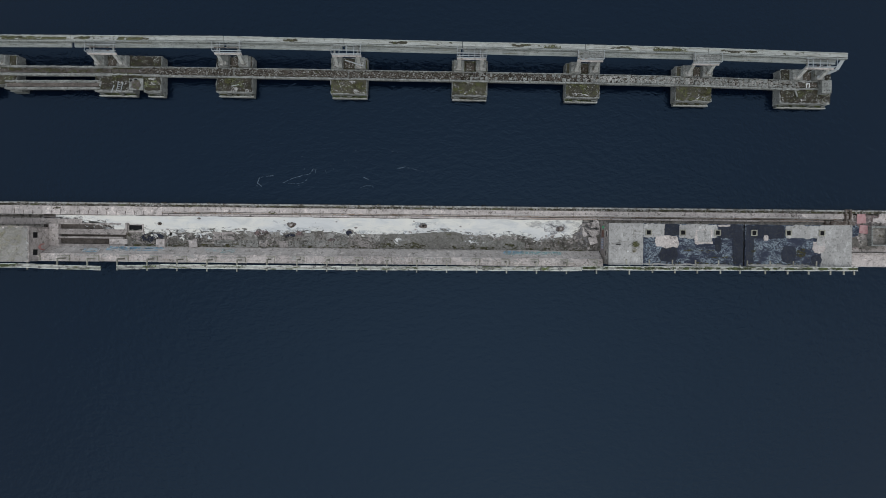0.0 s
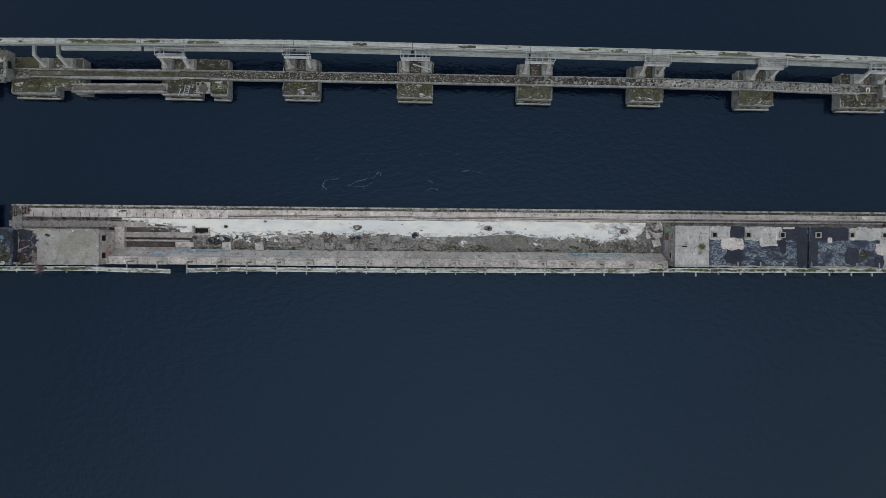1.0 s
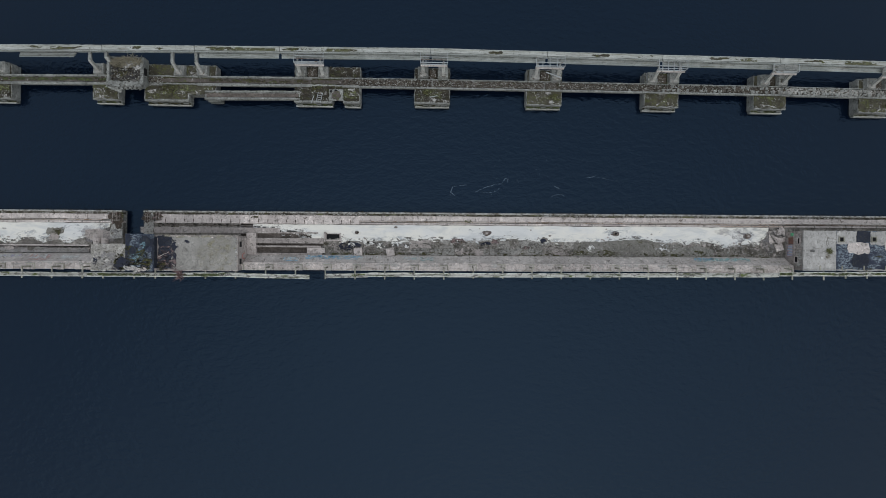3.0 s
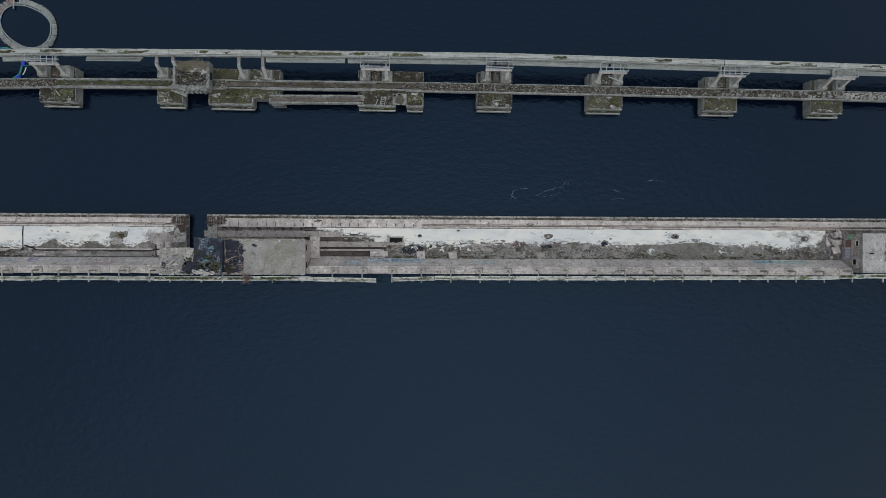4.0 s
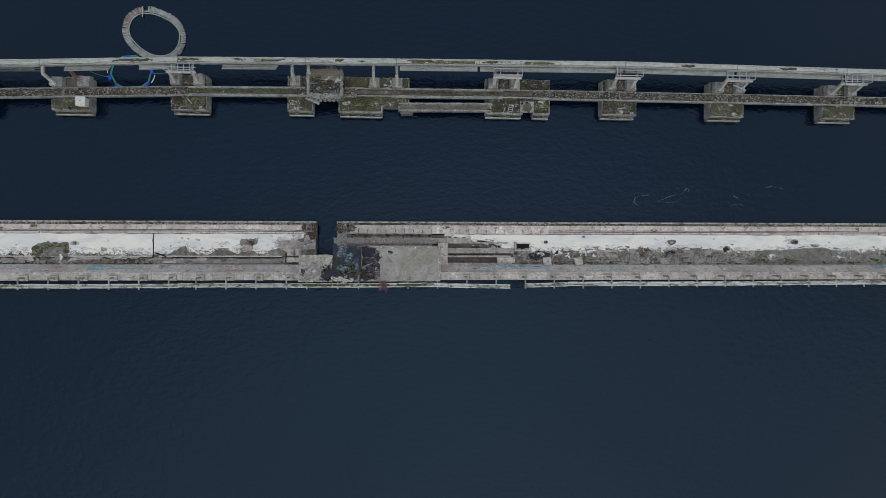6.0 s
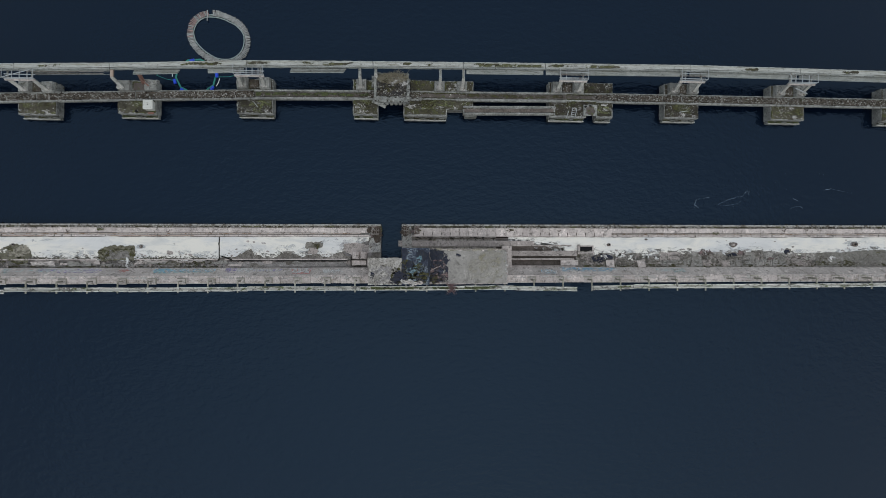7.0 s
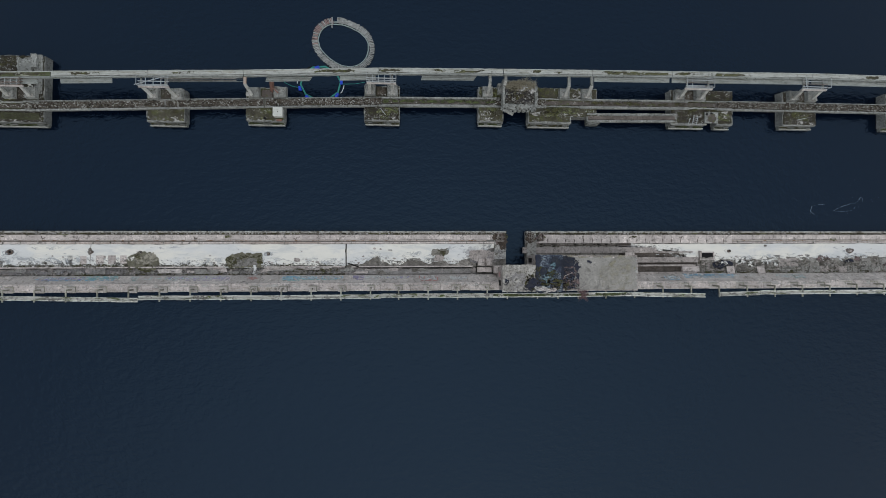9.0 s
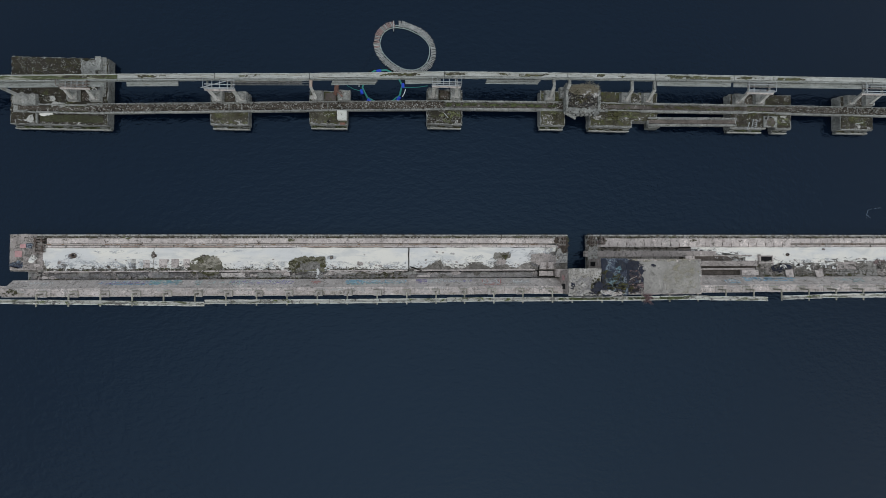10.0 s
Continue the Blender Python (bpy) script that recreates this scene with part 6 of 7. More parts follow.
def mole_block(x0, x1, yf, yb, seed, label="square concrete mole block topped with moss, standing in the sea", slots=5, notch=None):
    """Block with walls round a mossy top, and a slotted ledge in front."""
    cx, cy = (x0 + x1) / 2, (yf + yb) / 2
    e = thing("mole_block", pose(cx, cy, 0), label, "mole block", "blocks of the outer mole")
    a, b = (x1 - x0) / 2, (yb - yf) / 2
    # the front is a row of pieces, left open at a washed-out notch
    spans = [(-a, a)] if notch is None else [(-a, notch[0] - cx), (notch[1] - cx, a)]
    deep = 0.05 if notch is None else 1.1
    part("block_body", worn_box(-a, a, -b + deep, b, -2.5, 1.88, seed, 0.35, 0.09), MOLE, e)
    growth = MOSSY_BROWN if seed in (0, 5, 6, 9, 12) else MOSSY
    part("block_top", worn_box(-a + 0.09, a - 0.09, -b + max(0.12, deep), b - 0.1, 1.8, 1.99, seed + 3, 0.25, 0.13), growth, e, "moss and lichen over old concrete")
    for k, (s0, s1) in enumerate(spans):
        if s1 - s0 < 1.8:
            continue
        if notch:
            part("front_body", worn_box(s0, s1, -b + 0.05, -b + 1.1, -2.5, 1.9, seed + 8 + k, 0.35, 0.08), MOLE, e)
            part("front_top", worn_box(s0 + 0.15, s1 - 0.15, -b + 0.3, -b + 1.12, 1.85, 1.98, seed + 3, 0.3, 0.08), growth, e, "moss and lichen over old concrete")
        part("front_lip", worn_box(s0 + 0.05, s1 - 0.05, -b + 0.0, -b + 0.13, 1.6, 1.96, seed + 4, 0.25, 0.1), MOLE, e)
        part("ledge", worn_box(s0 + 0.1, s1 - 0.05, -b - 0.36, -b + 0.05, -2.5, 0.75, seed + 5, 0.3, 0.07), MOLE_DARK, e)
        part("ledge_lip", worn_box(s0 + 0.12, s1 - 0.06, -b - 0.42, -b - 0.28, 0.6, 0.95, seed + 15, 0.25, 0.05), PALE_MOLE, e, "pale lip along the ledge")
        part("ledge_moss", strip(s0 + 0.2, s1 - 0.2, lambda u: -b - 0.27, lambda u: -b + 0.04, 0.86, 0.04, 0.3), (TURF, MOSS_FILM)[seed % 2], e, "yellow-green moss on the ledge")
    crust([(-a + 0.4, a - 0.4, -b + 0.5, b - 0.4, 1.99, int(a * b * 9))], seed + 90, e, "pale droppings and small stones", 0.02, 0.075)
    r = random.Random(seed + 300)
    for k in range(3 if seed in (10, 11) else 8 if a < 4 else 16):
        x, y, s = r.uniform(-a + 0.9, a - 0.9), r.uniform(-b + 0.9, b - 1.0), r.uniform(0.6, 1.3)
        film, lab = ((GREEN_FILM, "green lichen"), (MOSS_FILM, "dark moss"), (DIRT, "dark dirt"), (GREEN_FILM, "green lichen"), (MOSS_FILM, "dark moss"), (PALE_FILM, "pale crust"), (DIRT, "dark dirt"))[(k + seed) % 7]
        part("film", blob(x, y, min(s, a - abs(x) - 0.3), s * 0.6, 2.03 + 0.006 * k, seed * 11 + k, 0.4, 0.2, 0.004, 60), film, e, lab)
    part("front_crust", strip(-a + 0.25, a - 0.25, lambda u: -b + max(0.14, deep) + 0.1 * wavy(u, seed, 0.9), lambda u: -b + max(0.14, deep) + 0.5 + 0.25 * wavy(u, seed + 1, 0.7), 2.012, 0.004, 0.2), PALE_FILM, e, "pale crust along the front edge")
    w = (2 * a - 0.4) / slots
    for i in range(slots):
        mid = cx - a + 0.2 + (i + 0.5) * w
        if (i * 7 + seed) % 3 == 0 and not (notch and notch[0] - 0.5 < mid < notch[1] + 0.5):
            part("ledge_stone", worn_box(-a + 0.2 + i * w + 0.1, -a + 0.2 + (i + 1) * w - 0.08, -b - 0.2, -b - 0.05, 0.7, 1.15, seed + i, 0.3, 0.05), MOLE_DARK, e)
    return e


BLOCKS = ((50.3, 57.8, 24.9, 30.0), (34.8, 40.2, 24.95, 30.15), (18.5, 23.6, 25.2, 30.35), (1.6, 6.9, 25.2, 30.45), (-16.4, -11.0, 25.15, 30.5), (-33.4, -28.0, 25.1, 30.45),
          (-51.4, -41.5, 24.9, 30.3), (-73.6, -63.0, 24.65, 30.1), (-81.2, -77.4, 24.7, 30.0), (-98.3, -93.0, 24.55, 29.75), (-115.5, -110.0, 24.15, 29.1), (-129.6, -124.2, 23.75, 28.55), (-157.0, -143.8, 23.25, 32.9))
block_of = {}
for i, b in enumerate(BLOCKS):
    block_of[i] = mole_block(*b, i, slots=5 if b[1] - b[0] < 7 else 10, notch={6: (-45.7, -44.1), 7: (-67.0, -64.6)}.get(i))

stone_me = mesh_of("stone", worn_box(-0.29, 0.29, -0.22, 0.22, -0.08, 0.06, 3, 0.15, 0.05), MOLE)
# beams from block to block; some are clean troughs, others lie under droppings
ends = sorted(BLOCKS)
for i, (a, b) in enumerate(zip(ends, ends[1:])):
    x0, x1 = a[1] - 2.7, b[0] + 2.7
    ya, yb = beam_y(x0), beam_y(x1)
    clean = i in (3, 5)
    e = thing("mole_beam", Matrix.Translation((x0, ya - 1.32, 0)) @ pose(0, 0, 0, 0, 0, math.degrees(math.atan2(yb - ya, x1 - x0))),
              "concrete trough beam with bare soil and moss" if clean else "concrete trough beam filled with brown growth and droppings", "beam", "beams of the outer mole")
    n = math.hypot(x1 - x0, yb - ya)
    part("beam_body", boxes((0, n, -0.1, 1.3, 1.5, 2.05)), MOLE, e)
    wide = 0.22 if clean else 0.1
    part("beam_edge", worn_box(0, n, -0.14, wide, 2.0, 2.24, i, 0.3, 0.03), MOLE, e)
    part("beam_edge", worn_box(0, n, 1.3 - wide, 1.32, 2.04, 2.24, i + 20, 0.3, 0.03), MOLE, e)
    part("fill", rough_sheet(0, n, wide - 0.03, 1.33 - wide, 2.16, 0.13, i, 0.14), SOIL_BARE if clean else KERB if x0 > 15 else SOIL, e, "bare soil with moss" if clean else "brown growth spotted with white droppings")
    crust([(0.1, n - 0.1, wide, 1.3 - wide, 2.2, int(n * (3 if clean else 18 if x0 > 15 else 22)))], i + 5, e)
    if clean:
        part("moss", strip(0.3, n - 0.3, lambda u: 0.42 + 0.1 * wavy(u, i, 0.6), lambda u: 0.9 + 0.12 * wavy(u, i + 3, 0.6), 2.3, 0.005, 0.3), TURF if i == 3 else MOSS_FILM, e, "green moss along the beam")
    r = random.Random(i + 70)
    u = 0.3
    while x0 > 2.0 and u < n - 0.7:
        for row in (0.34, 0.92):
            if r.random() < (0.85 if x0 > 15 else 0.35):
                piece("stone", stone_me, e, pose(u + r.uniform(-0.06, 0.06), row + r.uniform(-0.04, 0.04), 2.22 + r.uniform(-0.03, 0.03), r.uniform(-5, 5), r.uniform(-5, 5), r.uniform(-9, 9)) @ Matrix.Diagonal((r.uniform(0.6, 1.1), r.uniform(0.7, 1.1), 1, 1)))
        u += 0.72
# pieces of beam across the long blocks
for x0, x1 in ((-73.4, -65.0), (-51.2, -41.7), (-156.5, -144.2), (50.5, 55.8)):
    y = beam_y((x0 + x1) / 2)
    e = thing("mole_beam", pose(x0, y - 1.3, 0), "concrete trough beam across a mole block", "beam", "beams of the outer mole")
    part("beam_edge", worn_box(0, x1 - x0, 0, 0.2, 1.9, 2.22, 3, 0.3, 0.05), MOLE, e)
    part("beam_edge", worn_box(0, x1 - x0, 1.1, 1.3, 1.9, 2.22, 4, 0.3, 0.05), MOLE, e)
    part("fill", rough_sheet(0, x1 - x0, 0.18, 1.12, 2.1, 0.1, 7, 0.16), SOIL if x0 < -100 or x0 > 0 else SOIL_BARE, e)
# the second, southern beam
e = thing("mole_beam", pose(-64.6, 24.98, 0, 0, 0, 1.0), "second concrete trough beam with pale edges and brown soil", "beam", "beams of the outer mole")
part("beam_body", boxes((0, 14.1, 0, 1.3, 1.45, 1.98)), MOLE, e)
part("beam_edge", worn_box(0, 14.1, 0, 0.24, 1.96, 2.2, 1, 0.3, 0.05), MOLE, e)
part("beam_edge", worn_box(0, 14.1, 1.06, 1.3, 1.96, 2.2, 2, 0.3, 0.05), MOLE, e)
part("fill", rough_sheet(0.1, 14.0, 0.22, 1.08, 2.06, 0.1, 9, 0.15), TROUGH, e)
part("beam_end", worn_box(0.3, 2.2, -0.2, 0.9, -2.0, 1.5, 5, 0.3, 0.08), MOLE_DARK, e)


def plinth(e, x, yc, seed, sx=0.82):
    part("plinth", worn_box(x - sx, x + sx, yc - 0.85, yc + 0.85, 1.9, 2.8, seed, 0.3, 0.07, 0.1), MOLE, e)


def frame_bars(a, b, y0, y1, z, rail):
    bm = bmesh.new()
    for y in (y0, (y0 + y1) / 2, y1):
        bar(bm, (a, y, z), (b, y, z), 0.11)
    for x in (a, b):
        for y in (y0, y1):
            bar(bm, (x, y, z - 0.05), (x, y, z + rail), 0.06)
        bar(bm, (x, y0, z + rail), (x, y1, z + rail), 0.06)
    bar(bm, (a, y0, z + rail), (b, y0, z + rail), 0.07)
    return bm


def support(x0, x1, yc, seed, plank=0, deck=False, lean_x=0.0):
    """Two plinths, two columns, a cross beam and a ladder platform beside the walkway."""
    e = thing("walkway_support", pose((x0 + x1) / 2, yc, 0), "pair of concrete columns on plinths with a steel ladder platform", "walkway support", "supports of the walkway")
    h = (x1 - x0) / 2
    yw = walk_y((x0 + x1) / 2) - yc - 0.85
    for x in (-h, h):
        plinth(e, x, 0, seed + x)
        part("column", bar(bmesh.new(), (x, -0.5, 2.6), (x + lean_x, 0.42, 5.05), 0.46, 0.34), PALE_MOLE, e, "pale leaning concrete column")
        part("column_foot", blob(x, -0.4, 0.45, 0.34, 2.81, int(seed * 3 + x * 5) % 50, 0.3, 0.4, 0.03), KERB, e, "dark growth round the column")
    a, b = -h - 0.35 + lean_x, h + 0.55 + lean_x
    part("recess", rough_sheet(-h + 0.8, h - 0.8, -0.8, 0.75, 2.12, 0.12, seed, 0.2), SOIL, e, "brown growth between the plinths")
    part("cross_beam", boxes((a, b, 0.1, 0.32, 4.9, 5.15), bevel=0.02), WALK, e)
    for x in (-h, h):
        part("bracket_arm", boxes((x + lean_x - 0.12, x + lean_x + 0.12, 0.3, yw + 0.85, 4.85, 5.05), bevel=0.02), MOLE, e)
    fr = part("platform_frame", frame_bars(a, b, 0.35, yw, 5.22, 0.55 + 0.3 * (seed % 2)), RUST if seed == 9 else PAINTED, e, "rusty steel frame" if seed == 9 else "pale painted steel frame")
    for k in range(1, 2 if plank == 4 else 4 + seed % 2):
        x = a + (b - a) * k / (4 + seed % 2)
        part("rung", bar(bmesh.new(), (x, 0.35, 5.25), (x, yw, 5.25), 0.09), PAINTED, fr)
    if deck:
        for k in range(4):
            y = 0.42 + (yw - 0.45) * k / 4
            part("deck_board", boxes((a, b, y, y + (yw - 0.5) / 4.4, 5.27, 5.33)), MOLE, fr)
    if plank == 4:
        for k in range(3):
            y = 0.35 + (yw - 0.35) * (0.2 + 0.28 * k)
            part("long_bar", bar(bmesh.new(), (a, y, 5.3), (b, y, 5.3), 0.09), (PAINTED, RUST)[k % 2], fr)
    if plank == 2:
        part("plank", bar(bmesh.new(), (a - 0.3, 0.3, 5.7), (b - 0.4, yw - 0.1, 5.8), 0.1, 0.05), PAINTED, fr, "white loose plank")
    if plank == 3:
        part("plank", bar(bmesh.new(), (-0.3, -0.1, 4.2), (h + 0.6, -0.6, 3.2), 0.16, 0.08), PAINTED, fr, "fallen pale bar")
    return e


for i, (x0, x1, yc, plank, deck) in enumerate(((52.4, 55.6, 29.0, 0, 0), (36.3, 39.2, 29.3, 0, 1), (19.8, 22.6, 29.5, 0, 1), (2.6, 5.9, 29.5, 0, 0), (-15.3, -12.0, 29.6, 3, 0), (-32.1, -29.1, 29.6, 4, 0), (-50.3, -47.0, 29.3, 4, 0),
                                               (-97.4, -94.1, 29.0, 0, 0), (-128.4, -125.1, 27.7, 2, 0), (-148.3, -145.3, 27.4, 0, 0))):
    support(x0, x1, yc, i, plank, deck, -0.7 if i == 8 else 0.0)


def arm_support(x, yc, seed, off=0.0):
    """One plinth, a column and an arm out to the walkway."""
    e = thing("single_support", pose(x, yc, 0), "concrete column on a plinth with an arm to the walkway", "walkway support", "single arms of the walkway")
    plinth(e, off, 0, seed)
    part("column", bar(bmesh.new(), (off * 0.6, -0.4, 2.6), (0, 0.5, 5.05), 0.42, 0.34), PALE_MOLE, e, "pale leaning concrete column")
    part("column_foot", blob(0, -0.35, 0.45, 0.34, 2.81, seed, 0.3, 0.4, 0.03), KERB, e, "dark growth round the column")
    part("arm", worn_box(-0.2, 0.2, 0.45, walk_y(x) - yc - 0.6, 4.75, 5.15, seed + 2, 0.4, 0.03), RUST_PALE if off else MOLE, e)


for i, (x, yc) in enumerate(((-114.85, 28.15), (-79.9, 29.1), (-68.2, 29.05), (-64.8, 29.1), (-77.6, 29.6))):
    arm_support(x, yc, i + 30, 0.65 if i == 0 else 0.0)
e = thing("plinth_block", pose(-110.45, 28.3, 0), "lone concrete plinth with a dark red post", "plinth")
plinth(e, 0, 0, 4, 0.98)
part("red_post", bar(bmesh.new(), (-1.25, 0.3, 2.0), (-0.78, 0.95, 4.7), 0.52, 0.4), BROWN_DOOR, e, "faded dark red steel post")
part("red_bar", bar(bmesh.new(), (-1.0, 0.5, 3.5), (-0.2, -0.25, 2.9), 0.16), BROWN_DOOR, e, "fallen dark red bar")
part("rusty_bar", bar(bmesh.new(), (-0.75, 0.65, 3.4), (-0.05, 0.1, 2.9), 0.12), RUST, e, "rusty iron bar")
e = thing("moss_bed", pose(-112.4, 28.2, 1.98), "dark mossy growth between two plinths", "moss")
part("growth", rough_sheet(-0.98, 0.95, -0.8, 0.75, 0.12, 0.12, 12, 0.2), SOIL_BARE, e)

# walkway: sections of concrete trough, with a lower tray beside most of them
cuts = (-170.0, -141.0, -128.0, -115.0, -96.0, -78.0, -64.9, -52.8, -31.0, -14.0, 3.0, 20.5, 38.0, 57.9)
low = ((-170.0, -143.0, 0), (-140.0, -133.1, 0), (-126.5, -115.2, 2), (-112.1, -105.5, 1), (-101.6, -96.5, 0), (-90.0, -81.9, 1), (-64.4, -53.0, 0), (-52.6, -31.2, 0), (-30.8, -14.2, 0), (-13.8, 2.8, 0), (3.2, 20.3, 0), (20.7, 37.8, 0), (38.2, 56.5, 0))
for i, (a, b) in enumerate(zip(cuts, cuts[1:])):
    ya, yb = walk_y(a + 0.1), walk_y(b - 0.1)
    m = Matrix.Translation((a, ya, 5.15)) @ pose(0, 0, 0, 0, 0, math.degrees(math.atan2(yb - ya, b - a)))
    e = thing("walkway_section", m, "long pale concrete walkway section with moss patches", "walkway", "sections of the walkway")
    n = b - a
    part("deck", worn_box(0.03, n - 0.03, -0.62, -0.08, 0, 0.3, i, 0.35, 0.03), WOOD_MOSS if i == 0 else WALK_DECK, e)
    part("edge", worn_box(0.03, n - 0.03, -0.1, 0.02, -0.1, 0.4, i + 40, 0.35, 0.03), WALK_DECK, e)
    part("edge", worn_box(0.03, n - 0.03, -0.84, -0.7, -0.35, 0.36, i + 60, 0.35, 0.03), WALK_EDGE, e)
    part("seam", boxes((0.05, n - 0.05, -0.7, -0.62, -0.2, 0.22)), SOIL_BARE, e, "brown dirt in the open seam")
    for k in range(int(n / 1.35)):
        part("edge_bolt", boxes((0.6 + 1.35 * k, 0.71 + 1.35 * k, -0.9, -0.82, 0.22, 0.32)), MOLE_DARK, e)
    r = random.Random(i + 2)
    for k in range(int(n / 9) + 1):
        u = r.uniform(1.5, n - 1.5)
        part("moss_patch", blob(u, -0.32, r.uniform(0.5, 2.0), 0.16, 0.315 + 0.006 * k, i * 9 + k, 0.6, 0.3, 0.012, 120), MOSS_FILM if k % 2 else MOSSY, e, "flat moss patch")
    for c, d in ((-62.6, -53.4), (-46.8, -42.9), (-85.2, -83.6), (30.2, 35.0), (14.6, 17.0)):
        if a <= c < b:
            part("moss_patch", strip(c - a, min(d, b - 0.2) - a, lambda u: -0.6, lambda u: -0.2 + 0.12 * wavy(u, 81, 0.6), 0.345, 0.02, 0.2), TURF_DULL, e, "long green moss patch")
    for k, (c, d, frail) in enumerate(low):
        if a - 0.5 <= c < b - 0.5:
            c2, d2 = c - a, min(d, b + 0.0) - a
            for w in range(6):
                if frail == 2:
                    # thin rotten planks, some of them slipped aside
                    if w != 2:
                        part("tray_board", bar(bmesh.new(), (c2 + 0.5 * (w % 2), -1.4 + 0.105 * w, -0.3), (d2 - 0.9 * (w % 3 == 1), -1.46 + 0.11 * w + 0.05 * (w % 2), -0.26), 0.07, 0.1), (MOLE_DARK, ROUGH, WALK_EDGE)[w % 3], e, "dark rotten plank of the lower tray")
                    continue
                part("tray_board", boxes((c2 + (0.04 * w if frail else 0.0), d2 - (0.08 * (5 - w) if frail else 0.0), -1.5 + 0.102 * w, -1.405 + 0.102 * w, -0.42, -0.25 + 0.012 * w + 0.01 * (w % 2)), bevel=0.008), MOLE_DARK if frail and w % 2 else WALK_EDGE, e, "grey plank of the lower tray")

# end bracket of the walkway
e = thing("end_support", pose(57.4, 30.6, 0), "grey steel bracket under the walkway end", "bracket")
part("strut", bar(bmesh.new(), (0.2, 0.3, 5.1), (-0.4, -1.3, 4.4), 0.5, 0.12), PAINTED, e)
part("strut", bar(bmesh.new(), (-0.4, -1.3, 4.4), (-2.2, -2.0, 2.9), 0.4, 0.12), PAINTED, e)
part("mast", rod(bmesh.new(), (-3.2, -1.2, 2.4), (-3.2, -1.0, 6.4), 0.05), PAINTED, e)

# ---- things on the blocks ----
e = thing("end_wall", pose(56.5, 27.2, 0), "upright pale concrete slab with bolt holes on the end block", "wall")
part("slab", worn_box(-0.7, 0.7, -0.95, 0.95, 1.9, 3.1, 2, 0.3, 0.06), MOLE, e)
for x in (-0.35, 0.05, 0.4):
    for y in (-0.55, 0.4):
        part("bolt_hole", boxes((x - 0.06, x + 0.06, y - 0.06, y + 0.06, 3.05, 3.13)), DARK, e)
e = thing("fallen_post", pose(52.4, 26.9, 2.05, 0, 0, -70), "fallen pale concrete post lying in moss", "post")
part("post", boxes((-1.1, 1.1, -0.1, 0.1, 0, 0.18), bevel=0.02), MOLE, e)
e = thing("loose_window", pose(54.3, 27.5, 2.05), "small white frame lying on the block", "frame")
part("frame", boxes((-0.25, 0.25, -0.4, -0.28, 0, 0.12), (-0.25, 0.25, 0.28, 0.4, 0, 0.12), (-0.25, -0.15, -0.28, 0.28, 0, 0.12), (0.15, 0.25, -0.28, 0.28, 0, 0.12)), WHITE_STEEL, e)
for x, y, a in ((-30.5, 26.1, 10), (-95.5, 25.9, -50), (-48.6, 25.3, 70), (6.0, 28.3, -12)):
    e = thing("white_stick", pose(x, y, 2.12, 0, 0, a), "pale broken timber lying on a block", "timber", "loose timbers on the blocks")
    part("timber", bar(bmesh.new(), (-0.6, 0, 0), (0.6, 0, 0.05), 0.09), PAINTED, e)
e = thing("broken_slab", pose(-146.2, 31.3, 2.0), "broken pale slab heaped on the big block", "slab")
part("slab", worn_box(-1.2, 0.9, -1.1, 1.2, 0, 0.5, 3, 0.3, 0.2), MOLE, e)
part("slab", worn_box(0.9, 1.7, -0.3, 1.6, 0, 0.7, 5, 0.3, 0.15), MOLE, e)
e = thing("grass_bed", pose(-148.5, 24.1, 2.02), "walled bed of short grass on the big block", "bed")
part("bed_wall", worn_box(-4.9, 4.4, 0.75, 0.95, 0, 0.25, 2, 0.3, 0.05), MOLE, e)
part("bed_wall", worn_box(-4.9, -4.65, -0.7, 0.75, 0, 0.25, 3, 0.3, 0.05), MOLE, e)
part("white_patch", blob(-3.5, 0.6, 1.0, 0.2, 0.1, 3, 0.5, 0.3, 0.03, 120), WHITE, e)
part("turf", rough_sheet(-4.6, 4.3, -0.65, 0.75, 0.05, 0.1, 4, 0.2), surface("turf", (0.055, 0.056, 0.03), (0.035, 0.034, 0.018), stains=0.6, moss=(0.07, 0.08, 0.03), mosses=0.4, size=0.5), e)
e = thing("gangway", pose(-155.5, 27.2, 0), "grey concrete gangway sloping down to the block", "gangway")
part("ramp", bar(bmesh.new(), (-2.2, 0.9, 4.6), (1.4, -0.7, 3.0), 0.5, 0.2), MOLE, e)
part("landing", worn_box(0.9, 2.4, -1.4, 0.2, 1.9, 2.9, 3, 0.3, 0.08), MOLE, e)
for x, y, w, d in ((-144.6, 31.4, 0.6, 1.6), (-144.6, 28.6, 0.55, 1.2), (-155.6, 25.4, 0.9, 0.5), (-150.0, 26.0, 0.5, 0.4)):
    e = thing("edge_slab", pose(x, y, 1.98), "pale bare slab on the big block", "slab", "bare slabs on the big block")
    part("slab", worn_box(-w, w, -d, d, 0, 0.14, x, 0.3, 0.06), MOLE, e)
for k, (x, y, rx, ry) in enumerate(((-155.6, 26.5, 1.1, 0.8), (-153.2, 27.0, 0.9, 0.4), (-151.3, 26.9, 0.5, 0.5), (-148.2, 27.0, 0.5, 0.5), (-150.6, 26.2, 0.8, 0.3), (-145.6, 27.9, 0.5, 0.9), (-154.2, 24.0, 0.5, 0.4))):
    ob = part("white_crust", blob(x, y, rx, ry, 2.1 + 0.006 * k, 140 + k, 0.7, 0.2, 0.03, 120), THIN if k % 2 else PALE_MOLE, block_of[12], "ragged white crust of droppings")
    ob.matrix_basis = block_of[12].matrix_basis.inverted()
